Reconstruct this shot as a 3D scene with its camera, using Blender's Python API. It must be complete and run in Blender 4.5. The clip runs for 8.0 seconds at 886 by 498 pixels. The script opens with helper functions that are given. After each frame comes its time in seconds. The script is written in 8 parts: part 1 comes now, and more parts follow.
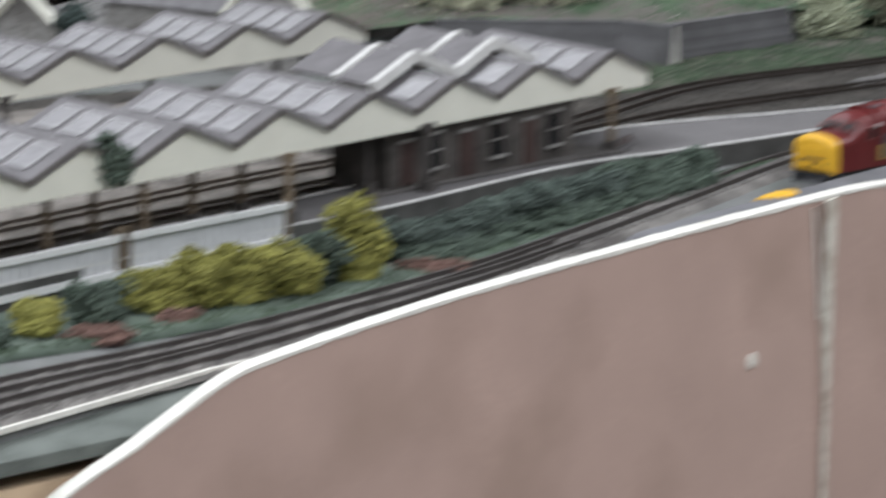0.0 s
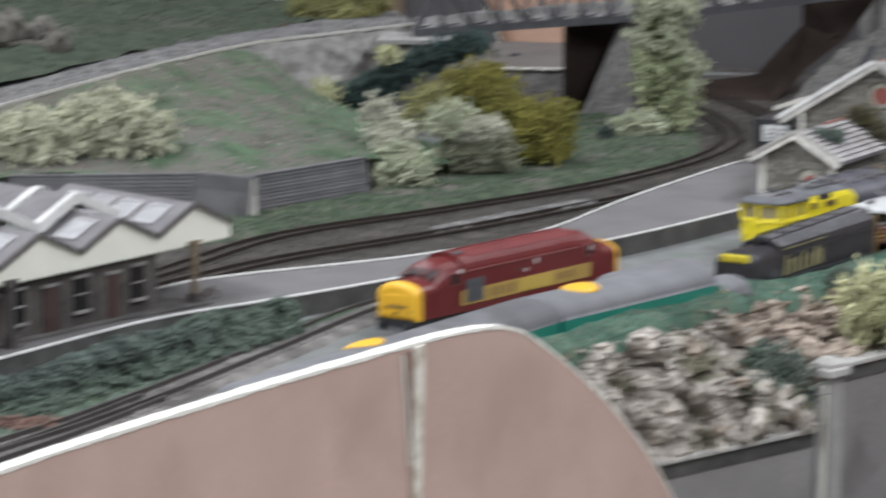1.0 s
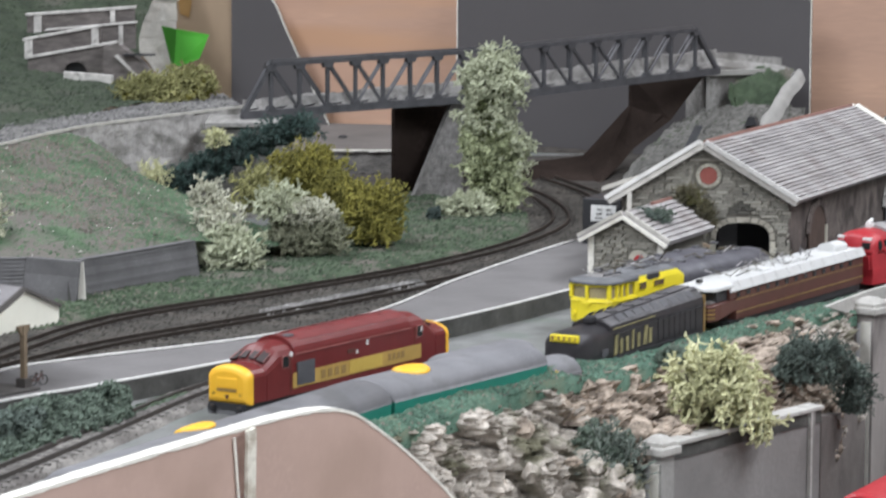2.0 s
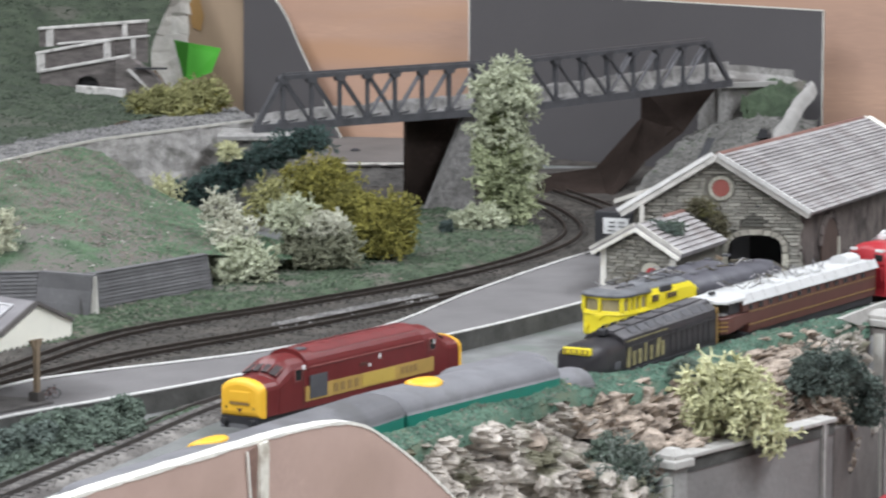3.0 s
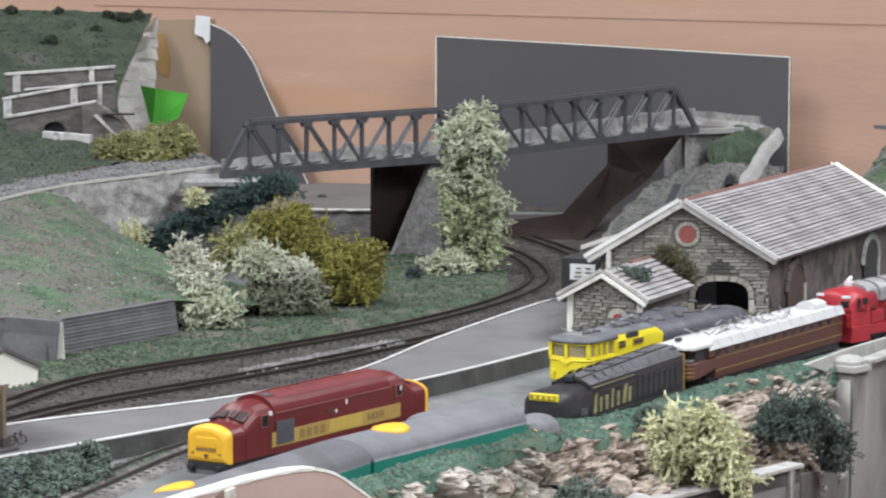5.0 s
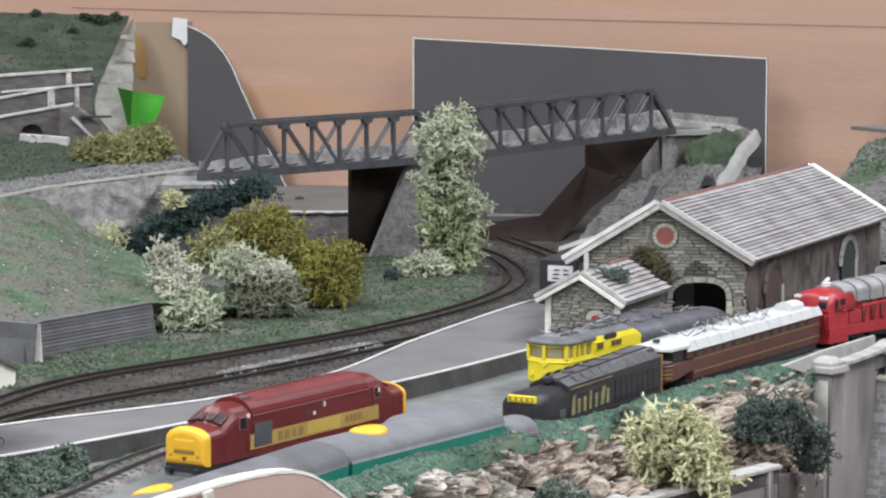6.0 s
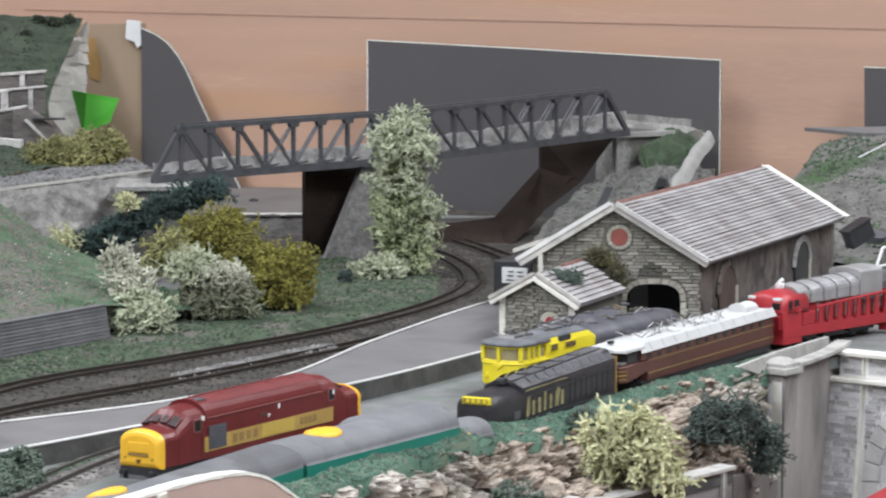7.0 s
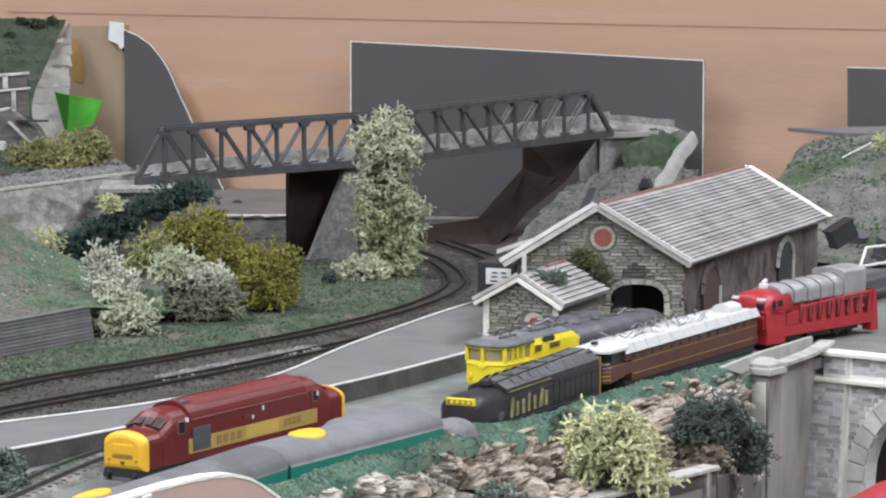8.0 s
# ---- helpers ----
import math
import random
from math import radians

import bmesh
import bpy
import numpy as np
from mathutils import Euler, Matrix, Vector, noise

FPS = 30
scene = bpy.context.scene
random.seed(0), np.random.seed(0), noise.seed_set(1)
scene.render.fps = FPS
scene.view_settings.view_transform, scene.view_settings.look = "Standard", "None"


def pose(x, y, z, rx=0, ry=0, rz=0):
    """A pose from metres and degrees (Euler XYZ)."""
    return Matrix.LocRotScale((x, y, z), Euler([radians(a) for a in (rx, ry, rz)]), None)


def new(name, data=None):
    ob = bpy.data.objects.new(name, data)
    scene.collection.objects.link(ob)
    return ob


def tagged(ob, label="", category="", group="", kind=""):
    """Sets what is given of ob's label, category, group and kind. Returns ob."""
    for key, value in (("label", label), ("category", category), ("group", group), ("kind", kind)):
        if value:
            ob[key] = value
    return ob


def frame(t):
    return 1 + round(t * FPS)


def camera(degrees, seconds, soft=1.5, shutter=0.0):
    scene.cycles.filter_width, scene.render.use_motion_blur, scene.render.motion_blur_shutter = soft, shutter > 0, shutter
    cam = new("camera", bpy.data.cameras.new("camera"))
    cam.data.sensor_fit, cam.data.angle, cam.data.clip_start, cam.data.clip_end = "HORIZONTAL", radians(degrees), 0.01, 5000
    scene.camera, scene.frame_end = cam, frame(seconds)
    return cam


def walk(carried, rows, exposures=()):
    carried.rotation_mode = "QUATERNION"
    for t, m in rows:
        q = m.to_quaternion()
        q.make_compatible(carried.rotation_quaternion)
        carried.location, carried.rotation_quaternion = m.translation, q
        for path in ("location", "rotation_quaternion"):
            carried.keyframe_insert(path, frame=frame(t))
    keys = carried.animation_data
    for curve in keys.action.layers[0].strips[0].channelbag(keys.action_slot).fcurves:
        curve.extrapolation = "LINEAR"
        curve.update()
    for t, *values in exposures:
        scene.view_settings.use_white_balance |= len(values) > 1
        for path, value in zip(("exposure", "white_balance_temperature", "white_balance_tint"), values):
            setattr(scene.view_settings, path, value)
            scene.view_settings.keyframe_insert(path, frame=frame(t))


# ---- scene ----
# ---------- camera and its walk ----------
EYE = 0.405
cam = camera(15.0, 8.0, soft=2.2, shutter=0.8)
PATH = [
    (0.0, 0.0146, 0.0000, 0.0000, 78.787, -0.369, 12.287),
    (0.5, 0.0060, 0.0000, 0.0000, 80.283, -0.372, 8.223),
    (1.0, 0.0015, 0.0000, 0.0000, 81.403, -0.307, 4.787),
    (1.5, 0.0000, 0.0000, 0.0000, 81.951, -0.305, 2.482),
    (1.7, 0.0000, 0.0000, 0.0000, 82.338, -0.326, 2.103),
    (2.8, 0.0000, 0.0000, 0.0000, 83.230, -0.118, 1.567),
    (3.0, 0.0000, 0.0000, 0.0000, 83.030, -0.091, 2.021),
    (3.5, 0.0000, 0.0000, 0.0000, 83.587, -0.185, 2.298),
    (4.0, 0.0000, 0.0000, 0.0000, 83.782, -0.232, 2.137),
    (4.5, 0.0000, 0.0000, 0.0000, 83.771, -0.193, 1.880),
    (5.0, 0.0000, 0.0000, 0.0000, 83.815, -0.192, 1.463),
    (6.5, 0.0000, 0.0000, 0.0000, 83.855, -0.098, 0.790),
    (7.0, 0.0000, 0.0000, 0.0000, 83.881, -0.107, 0.290),
    (7.5, 0.0000, 0.0000, 0.0000, 83.923, -0.044, 0.010),
    (8.0, 0.0000, 0.0000, 0.0000, 83.900, 0.000, -0.000),
]
walk(cam, [(t, pose(x, y, EYE + z, rx, ry, rz)) for t, x, y, z, rx, ry, rz in PATH],
     [(0.0, -0.62), (0.5, -0.54), (1.0, -0.34), (1.7, -0.15), (2.8, -0.02), (5.0, -0.01), (8.0, -0.05)])

# ---------- light: a hall lit from the ceiling ----------
world = bpy.data.worlds.new("hall_air")
scene.world = world
world.use_nodes = True
world.node_tree.nodes["Background"].inputs["Color"].default_value = (0.9, 0.95, 1.0, 1)
world.node_tree.nodes["Background"].inputs["Strength"].default_value = 0.36
CEIL = 2.3
for lx, ly, power in ((-1.5, -1.2, 95), (1.5, -1.2, 95), (-1.5, 1.4, 80), (1.5, 1.4, 80), (-1.5, 3.6, 55), (1.5, 3.6, 55)):
    lamp = bpy.data.lights.new("ceiling_tube", "AREA")
    lamp.shape, lamp.size, lamp.size_y, lamp.energy = "RECTANGLE", 0.5, 1.6, power
    lamp.color = (0.885, 0.93, 1.0)
    new("ceiling_tube", lamp).matrix_world = pose(lx, ly, CEIL - 0.06)

# ---------- tools ----------
rng = random.Random(7)
D = Vector((0.490, 0.872, 0.0))          # the layout's long direction
UP = Vector((0, 0, 1))


class Shape:
    """Vertices and faces of one part."""

    def __init__(self):
        self.v, self.f = [], []

    def add(self, verts, faces):
        n = len(self.v)
        self.v += [tuple(p) for p in verts]
        self.f += [tuple(i + n for i in f) for f in faces]
        return self

    def box(self, x0, x1, y0, y1, z0, z1, m=None):
        p = [Vector((x, y, z)) for z in (z0, z1) for x, y in ((x0, y0), (x1, y0), (x1, y1), (x0, y1))]
        if m is not None:
            p = [m @ q for q in p]
        return self.add(p, [(0, 3, 2, 1), (4, 5, 6, 7), (0, 1, 5, 4), (1, 2, 6, 5), (2, 3, 7, 6), (3, 0, 4, 7)])

    def prism(self, pts, vec):
        """A flat outline of 3D points, thickened by vec."""
        a = [Vector(p) for p in pts]
        b = [p + Vector(vec) for p in a]
        n = len(a)
        return self.add(a + b, [tuple(range(n))[::-1], tuple(range(n, 2 * n))] + [(i, (i + 1) % n, (i + 1) % n + n, i + n) for i in range(n)])

    def loft(self, rings, caps=True):
        n, flat = len(rings[0]), [p for r in rings for p in r]
        faces = [(k * n + i, k * n + (i + 1) % n, (k + 1) * n + (i + 1) % n, (k + 1) * n + i) for k in range(len(rings) - 1) for i in range(n)]
        if caps:
            faces += [tuple(range(n))[::-1], tuple(range((len(rings) - 1) * n, len(rings) * n))]
        return self.add(flat, faces)

    def tube(self, pts, r, n=6, r1=None):
        pts = [Vector(p) for p in pts]
        rings = []
        for k, p in enumerate(pts):
            way = (pts[min(k + 1, len(pts) - 1)] - pts[max(k - 1, 0)]).normalized()
            side = way.cross(UP if abs(way.z) < 0.9 else Vector((1, 0, 0))).normalized()
            top = side.cross(way)
            rad = r if r1 is None else r + (r1 - r) * k / (len(pts) - 1)
            rings.append([p + side * rad * math.cos(a) + top * rad * math.sin(a) for a in (math.tau * i / n for i in range(n))])
        return self.loft(rings)

    def grid(self, rows):
        n = len(rows[0])
        return self.add([p for r in rows for p in r], [(k * n + i, k * n + i + 1, (k + 1) * n + i + 1, (k + 1) * n + i) for k in range(len(rows) - 1) for i in range(n - 1)])

    def mesh(self, name, material, smooth=False):
        me = bpy.data.meshes.new(name)
        me.from_pydata(self.v, [], self.f)
        bm = bmesh.new()
        bm.from_mesh(me)
        bmesh.ops.recalc_face_normals(bm, faces=bm.faces)
        bm.to_mesh(me)
        bm.free()
        if smooth:
            me.polygons.foreach_set("use_smooth", [True] * len(me.polygons))
        me.materials.append(material)
        return me


def part(name, shape, material, parent, label="", smooth=False, bevel=0.0, kind=""):
    """One mesh object under a thing or a part."""
    ob = new(name, shape.mesh(name, material, smooth))
    ob.parent = parent
    if bevel:
        mod = ob.modifiers.new("edge", "BEVEL")
        mod.width, mod.segments, mod.limit_method = bevel, 2, "ANGLE"
    return tagged(ob, label, kind=kind)


def thing(name, label, category, m=None, group=""):
    ob = new(name)
    ob.empty_display_size = 0.02
    if m is not None:
        ob.matrix_world = m
    return tagged(ob, label, category, group)


def solid(name, shape, material, label, category="", group="", kind="", smooth=False, bevel=0.0, m=None):
    """A thing of one mesh."""
    ob = part(name, shape, material, None, smooth=smooth, bevel=bevel)
    if m is not None:
        ob.matrix_world = m
    return tagged(ob, label, category, group, kind)


def along(x, y, z, way=D):
    """A pose at (x, y, z) whose x axis runs along way."""
    return pose(x, y, z, 0, 0, math.degrees(math.atan2(way[1], way[0])))


def curve_points(pts, step=0.01):
    """A smooth line through the points, evenly cut."""
    pts = [Vector(p) for p in pts]
    pts = [2 * pts[0] - pts[1]] + pts + [2 * pts[-1] - pts[-2]]
    out = []
    for a, b, c, d in zip(pts, pts[1:], pts[2:], pts[3:]):
        n = max(2, int((c - b).length / step))
        for i in range(n):
            t = i / n
            out.append(0.5 * (2 * b + (c - a) * t + (2 * a - 5 * b + 4 * c - d) * t * t + (3 * b - a - 3 * c + d) * t ** 3))
    return out + [pts[-2]]


def rough(p, scale, amount):
    return amount * noise.noise(Vector(p) * scale)


# ---------- materials ----------
def mat(name, colour, other=None, rough=0.75, var=0.18, scale=60, fine=700, bump=0.25, metal=0.0, stain=None, stain_scale=25, island=0.0, stretch=None, mottle=0.5, stain_from=0.52):
    m = bpy.data.materials.new(name)
    m.use_nodes = True
    nt = m.node_tree
    shader = nt.nodes["Principled BSDF"]
    shader.inputs["Roughness"].default_value, shader.inputs["Metallic"].default_value = rough, metal
    place = nt.nodes.new("ShaderNodeTexCoord").outputs["Object"]
    if stretch:
        mapping = nt.nodes.new("ShaderNodeMapping")
        mapping.inputs["Scale"].default_value = stretch
        nt.links.new(place, mapping.inputs["Vector"])
        place = mapping.outputs["Vector"]

    def cloud(size, detail):
        n = nt.nodes.new("ShaderNodeTexNoise")
        n.inputs["Scale"].default_value, n.inputs["Detail"].default_value = size, detail
        nt.links.new(place, n.inputs["Vector"])
        return n.outputs["Fac"]

    def ramp(fac, a, b):
        r = nt.nodes.new("ShaderNodeMapRange")
        r.inputs["From Min"].default_value, r.inputs["From Max"].default_value = a, b
        nt.links.new(fac, r.inputs["Value"])
        return r.outputs["Result"]

    def mix(fac, a, b):
        x = nt.nodes.new("ShaderNodeMix")
        x.data_type = "RGBA"
        nt.links.new(fac, x.inputs["Factor"])
        for socket, value in ((x.inputs[6], a), (x.inputs[7], b)):
            if isinstance(value, tuple):
                socket.default_value = (*value, 1)
            else:
                nt.links.new(value, socket)
        return x.outputs[2]

    dark = tuple(c * (1 - var) for c in colour)
    light = tuple(min(1, c * (1 + var)) for c in (other or colour))
    grain = cloud(fine, 3)
    col = mix(ramp(cloud(scale, 4), 0.35, 0.65), dark, light)
    col = mix(ramp(grain, 0.3, 0.75), col, mix(ramp(grain, 0.0, 2.0 - mottle), tuple(c * (1 - var * 1.2) for c in colour), light))
    if stain:
        col = mix(ramp(cloud(stain_scale, 5), stain_from, stain_from + 0.14), col, stain)
    if island:
        geo = nt.nodes.new("ShaderNodeNewGeometry").outputs["Random Per Island"]
        obj = nt.nodes.new("ShaderNodeObjectInfo").outputs["Random"]
        add = nt.nodes.new("ShaderNodeMath")
        add.operation = "ADD"
        nt.links.new(geo, add.inputs[0])
        nt.links.new(obj, add.inputs[1])
        frac = nt.nodes.new("ShaderNodeMath")
        frac.operation = "FRACT"
        nt.links.new(add.outputs[0], frac.inputs[0])
        hsv = nt.nodes.new("ShaderNodeHueSaturation")
        nt.links.new(col, hsv.inputs["Color"])
        r = nt.nodes.new("ShaderNodeMapRange")
        r.inputs["To Min"].default_value, r.inputs["To Max"].default_value = 1 - island, 1 + island
        nt.links.new(frac.outputs[0], r.inputs["Value"])
        nt.links.new(r.outputs["Result"], hsv.inputs["Value"])
        col = hsv.outputs["Color"]
    nt.links.new(col, shader.inputs["Base Color"])
    if bump:
        b = nt.nodes.new("ShaderNodeBump")
        b.inputs["Strength"].default_value, b.inputs["Distance"].default_value = bump, 0.002
        nt.links.new(cloud(fine * 0.6, 4), b.inputs["Height"])
        nt.links.new(b.outputs["Normal"], shader.inputs["Normal"])
    return m


PLY = mat("plywood", (0.475, 0.300, 0.222), (0.535, 0.335, 0.238), 0.6, 0.07, 2.2, 45, 0.05, stretch=(1, 1, 9), stain=(0.52, 0.305, 0.19), stain_scale=1.6, stain_from=0.53)
BROWN_PLY = mat("brown_painted_board", (0.47, 0.335, 0.285), (0.52, 0.37, 0.315), 0.55, 0.06, 12, 250, 0.06, stain=(0.41, 0.29, 0.24), stain_scale=9)
GREY_BOARD = mat("grey_card", (0.082, 0.0755, 0.0785), None, 0.75, 0.05, 8, 300, 0.05)
TAN = mat("tan_board", (0.34, 0.25, 0.17), (0.38, 0.27, 0.18), 0.7, 0.08, 6, 120, 0.05, stretch=(1, 1, 0.3))
WHITE_EDGE = mat("white_worn_edge", (0.78, 0.755, 0.69), None, 0.85, 0.14, 80, 400, 0.2, stain=(0.60, 0.56, 0.48), stain_scale=45, stain_from=0.6)
GREEN_TAPE = mat("bright_green_card", (0.10, 0.50, 0.05), None, 0.5, 0.06, 20, 200, 0.0)
PLASTER = mat("white_plaster", (0.50, 0.475, 0.435), (0.57, 0.545, 0.50), 0.9, 0.14, 30, 300, 0.4, stain=(0.66, 0.64, 0.61), stain_scale=50, stain_from=0.6)
PLASTER_GREY = mat("grey_plaster", (0.31, 0.30, 0.285), None, 0.9, 0.15, 60, 400, 0.4)
GRASS = mat("turf", (0.031, 0.053, 0.027), (0.056, 0.08, 0.046), 0.95, 0.45, 45, 900, 0.8, stain=(0.125, 0.11, 0.095), stain_scale=22, mottle=1.0)
WORN = mat("worn_turf", (0.045, 0.095, 0.045), (0.085, 0.13, 0.075), 0.95, 0.4, 30, 800, 0.8, stain=(0.13, 0.118, 0.104), stain_scale=16, mottle=1.0, stain_from=0.385)
HILL = mat("dark_turf", (0.026, 0.037, 0.023), (0.042, 0.056, 0.034), 0.95, 0.4, 40, 800, 0.7, mottle=1.0, stain=(0.075, 0.075, 0.06), stain_scale=11, stain_from=0.57)
VERGE = mat("verge_green", (0.055, 0.085, 0.06), (0.105, 0.13, 0.105), 0.95, 0.3, 35, 700, 0.5, mottle=1.0)
BALLAST = mat("ballast", (0.14, 0.13, 0.12), (0.20, 0.186, 0.172), 0.95, 0.4, 50, 500, 0.8, stain=(0.09, 0.08, 0.075), stain_scale=14, mottle=1.0)
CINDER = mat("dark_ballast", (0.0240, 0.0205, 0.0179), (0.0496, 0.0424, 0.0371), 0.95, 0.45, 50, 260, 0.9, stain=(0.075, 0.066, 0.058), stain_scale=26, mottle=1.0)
BROWN_BED = mat("brown_trackbed", (0.024, 0.022, 0.019), (0.050, 0.044, 0.037), 0.95, 0.42, 50, 260, 0.9, stain=(0.075, 0.065, 0.056), stain_scale=26, mottle=1.0)
YARD = mat("grey_yard", (0.145, 0.147, 0.143), (0.18, 0.183, 0.178), 0.9, 0.15, 40, 500, 0.4, stain=(0.14, 0.155, 0.14), stain_scale=18)
# Station trackbed colour, made paler to offset the canopies' shade.
STATION_BED = mat("pale_brown_trackbed", (0.17, 0.152, 0.135), (0.25, 0.226, 0.203), 0.95, 0.42, 50, 260, 0.9, stain=(0.11, 0.098, 0.087), stain_scale=26, mottle=1.0)
RAIL = mat("rail_steel", (0.0442, 0.0351, 0.0299), None, 0.5, 0.2, 50, 300, 0.1, metal=0.5)
RAIL_GREY = mat("dusty_rail_steel", (0.075, 0.066, 0.062), None, 0.5, 0.25, 50, 300, 0.1, metal=0.4)
SLEEPER_GREY = mat("dusty_sleeper", (0.085, 0.078, 0.074), (0.12, 0.112, 0.106), 0.9, 0.3, 80, 400, 0.3, island=0.3)
# Station rails and sleepers, lightened likewise against the canopies' shade.
RAIL_BROWN = mat("dull_brown_rail", (0.19, 0.16, 0.135), None, 0.7, 0.25, 50, 300, 0.1)
SLEEPER_BROWN = mat("lightened_brown_sleeper", (0.20, 0.172, 0.145), (0.27, 0.235, 0.20), 0.9, 0.3, 80, 400, 0.3, island=0.3)
SLEEPER = mat("sleeper", (0.032, 0.027, 0.024), None, 0.9, 0.3, 80, 400, 0.3, island=0.3)
TARMAC = mat("platform_tarmac", (0.1415, 0.1339, 0.1339), (0.1588, 0.1501, 0.1501), 0.9, 0.1, 25, 900, 0.3)
WHITE_LINE = mat("white_line", (0.62, 0.61, 0.59), None, 0.8, 0.2, 60, 400, 0.2)
PLATFORM_WALL = mat("platform_wall", (0.048, 0.047, 0.043), (0.085, 0.084, 0.078), 0.9, 0.3, 40, 300, 0.3)
CREAM = mat("cream_paint", (0.80, 0.785, 0.69), None, 0.6, 0.06, 40, 300, 0.05)
SLATE = mat("grey_slate", (0.155, 0.145, 0.15), (0.185, 0.175, 0.18), 0.8, 0.12, 50, 400, 0.2)
DARK_EDGE = mat("dark_bargeboard", (0.07, 0.062, 0.058), None, 0.8, 0.15, 60, 300, 0.1)
SKYLIGHT = mat("roof_glazing", (0.28, 0.27, 0.28), (0.36, 0.35, 0.36), 0.35, 0.12, 80, 300, 0.05)
GLAZE_BAR = mat("white_glazing_bar", (0.400, 0.392, 0.396), None, 0.6, 0.08, 60, 300, 0.0)
OLD_WOOD = mat("ochre_post", (0.20, 0.15, 0.10), None, 0.8, 0.25, 60, 300, 0.2)
STONE = mat("grey_stone", (0.225, 0.215, 0.205), (0.31, 0.30, 0.285), 0.95, 0.28, 150, 420, 0.9, mottle=1.0, stain=(0.16, 0.15, 0.14), stain_scale=20)
SHED_STONE = mat("rubble_stone", (0.292, 0.277, 0.240), (0.440, 0.420, 0.369), 0.95, 0.25, 90, 500, 0.5, island=0.30, stain=(0.075, 0.068, 0.056), stain_scale=38, stain_from=0.55)
MORTAR = mat("mortar", (0.185, 0.175, 0.151), None, 0.95, 0.15, 60, 400, 0.3)
QUOIN = mat("pale_dressed_stone", (0.45, 0.43, 0.36), None, 0.85, 0.15, 80, 400, 0.3, island=0.12)
PALE_CAP = mat("pale_wall_cap", (0.43, 0.415, 0.39), None, 0.85, 0.15, 70, 400, 0.3, stain=(0.31, 0.295, 0.275), stain_scale=60)
CAR_WHITE = mat("dusty_white_roof", (0.57, 0.57, 0.565), None, 0.55, 0.08, 60, 300, 0.05)
COPING = mat("pale_coping", (0.56, 0.54, 0.49), None, 0.85, 0.12, 70, 400, 0.3)
ROOF = mat("ribbed_roof_sheet", (0.285, 0.268, 0.266), (0.37, 0.350, 0.348), 0.85, 0.12, 30, 300, 0.3, stain=(0.25, 0.225, 0.218), stain_scale=22, island=0.08)
ROOF_RED = mat("red_ridge_tile", (0.22, 0.11, 0.09), None, 0.85, 0.2, 80, 400, 0.2)
BRIDGE = mat("bridge_grey_paint", (0.0482, 0.0482, 0.0538), (0.0694, 0.0694, 0.0762), 0.6, 0.15, 80, 400, 0.1)
DARK_WOOD = mat("dark_brown_board", (0.0247, 0.0189, 0.0163), (0.0390, 0.0292, 0.0254), 0.95, 0.3, 12, 200, 0.1)
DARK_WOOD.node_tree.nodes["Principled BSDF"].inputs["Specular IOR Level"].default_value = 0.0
ROCK = mat("cork_rock", (0.2805, 0.2495, 0.2185), (0.4896, 0.4415, 0.3914), 0.95, 0.38, 120, 420, 1.0, stain=(0.125, 0.118, 0.078), stain_scale=24, mottle=1.0, stain_from=0.53)
ROCK_BROWN = mat("brown_cork_rock", (0.2354, 0.1872, 0.1482), (0.4134, 0.3409, 0.2793), 0.95, 0.42, 130, 420, 1.0, stain=(0.06, 0.044, 0.034), stain_scale=45, mottle=1.0, stain_from=0.53)
WALL_GREY = mat("grey_wall_card", (0.205, 0.193, 0.186), (0.255, 0.241, 0.233), 0.9, 0.1, 14, 350, 0.25, stain=(0.155, 0.143, 0.137), stain_scale=16, stain_from=0.55)
BLOCK = mat("grey_block", (0.5022, 0.4910, 0.4976), (0.6473, 0.6352, 0.6408), 0.9, 0.2, 90, 400, 0.3, island=0.34)
JOINT = mat("pale_joint", (0.86, 0.85, 0.84), None, 0.95, 0.1, 60, 300, 0.2)
BLACK = mat("black_plastic", (0.0272, 0.0272, 0.0306), None, 0.5, 0.2, 60, 300, 0.05)
MAROON = mat("maroon_paint", (0.122, 0.0135, 0.0140), (0.140, 0.017, 0.0172), 0.42, 0.08, 60, 400, 0.03)
RIBBED = mat("ribbed_grey_board", (0.105, 0.102, 0.105), (0.135, 0.132, 0.135), 0.9, 0.15, 40, 300, 0.2, island=0.15)
YELLOW = mat("warm_yellow_paint", (0.83, 0.46, 0.035), None, 0.45, 0.06, 60, 300, 0.02)
GOLD = mat("gold_band", (0.42, 0.27, 0.075), None, 0.5, 0.12, 60, 300, 0.02)
GOLD_DARK = mat("dull_gold_mark", (0.27, 0.17, 0.06), None, 0.5, 0.12, 60, 300, 0.02)
WINDOW = mat("dark_glass", (0.02, 0.019, 0.02), None, 0.25, 0.1, 60, 300, 0.0)
WINDOW.node_tree.nodes["Principled BSDF"].inputs["Specular IOR Level"].default_value = 0.25
LEMON = mat("lemon_yellow_paint", (0.80, 0.66, 0.03), None, 0.45, 0.06, 60, 300, 0.02)
ROOF_GREY = mat("grey_roof_paint", (0.158, 0.156, 0.167), (0.195, 0.192, 0.203), 0.7, 0.12, 30, 400, 0.05, stain=(0.135, 0.133, 0.138), stain_scale=28)
DARK_ROOF = mat("dark_grey_roof", (0.075, 0.074, 0.082), (0.09, 0.088, 0.097), 0.6, 0.12, 60, 400, 0.05)
CHARCOAL = mat("charcoal_paint", (0.0297, 0.0270, 0.0297), (0.0405, 0.0378, 0.0419), 0.45, 0.12, 60, 400, 0.03)
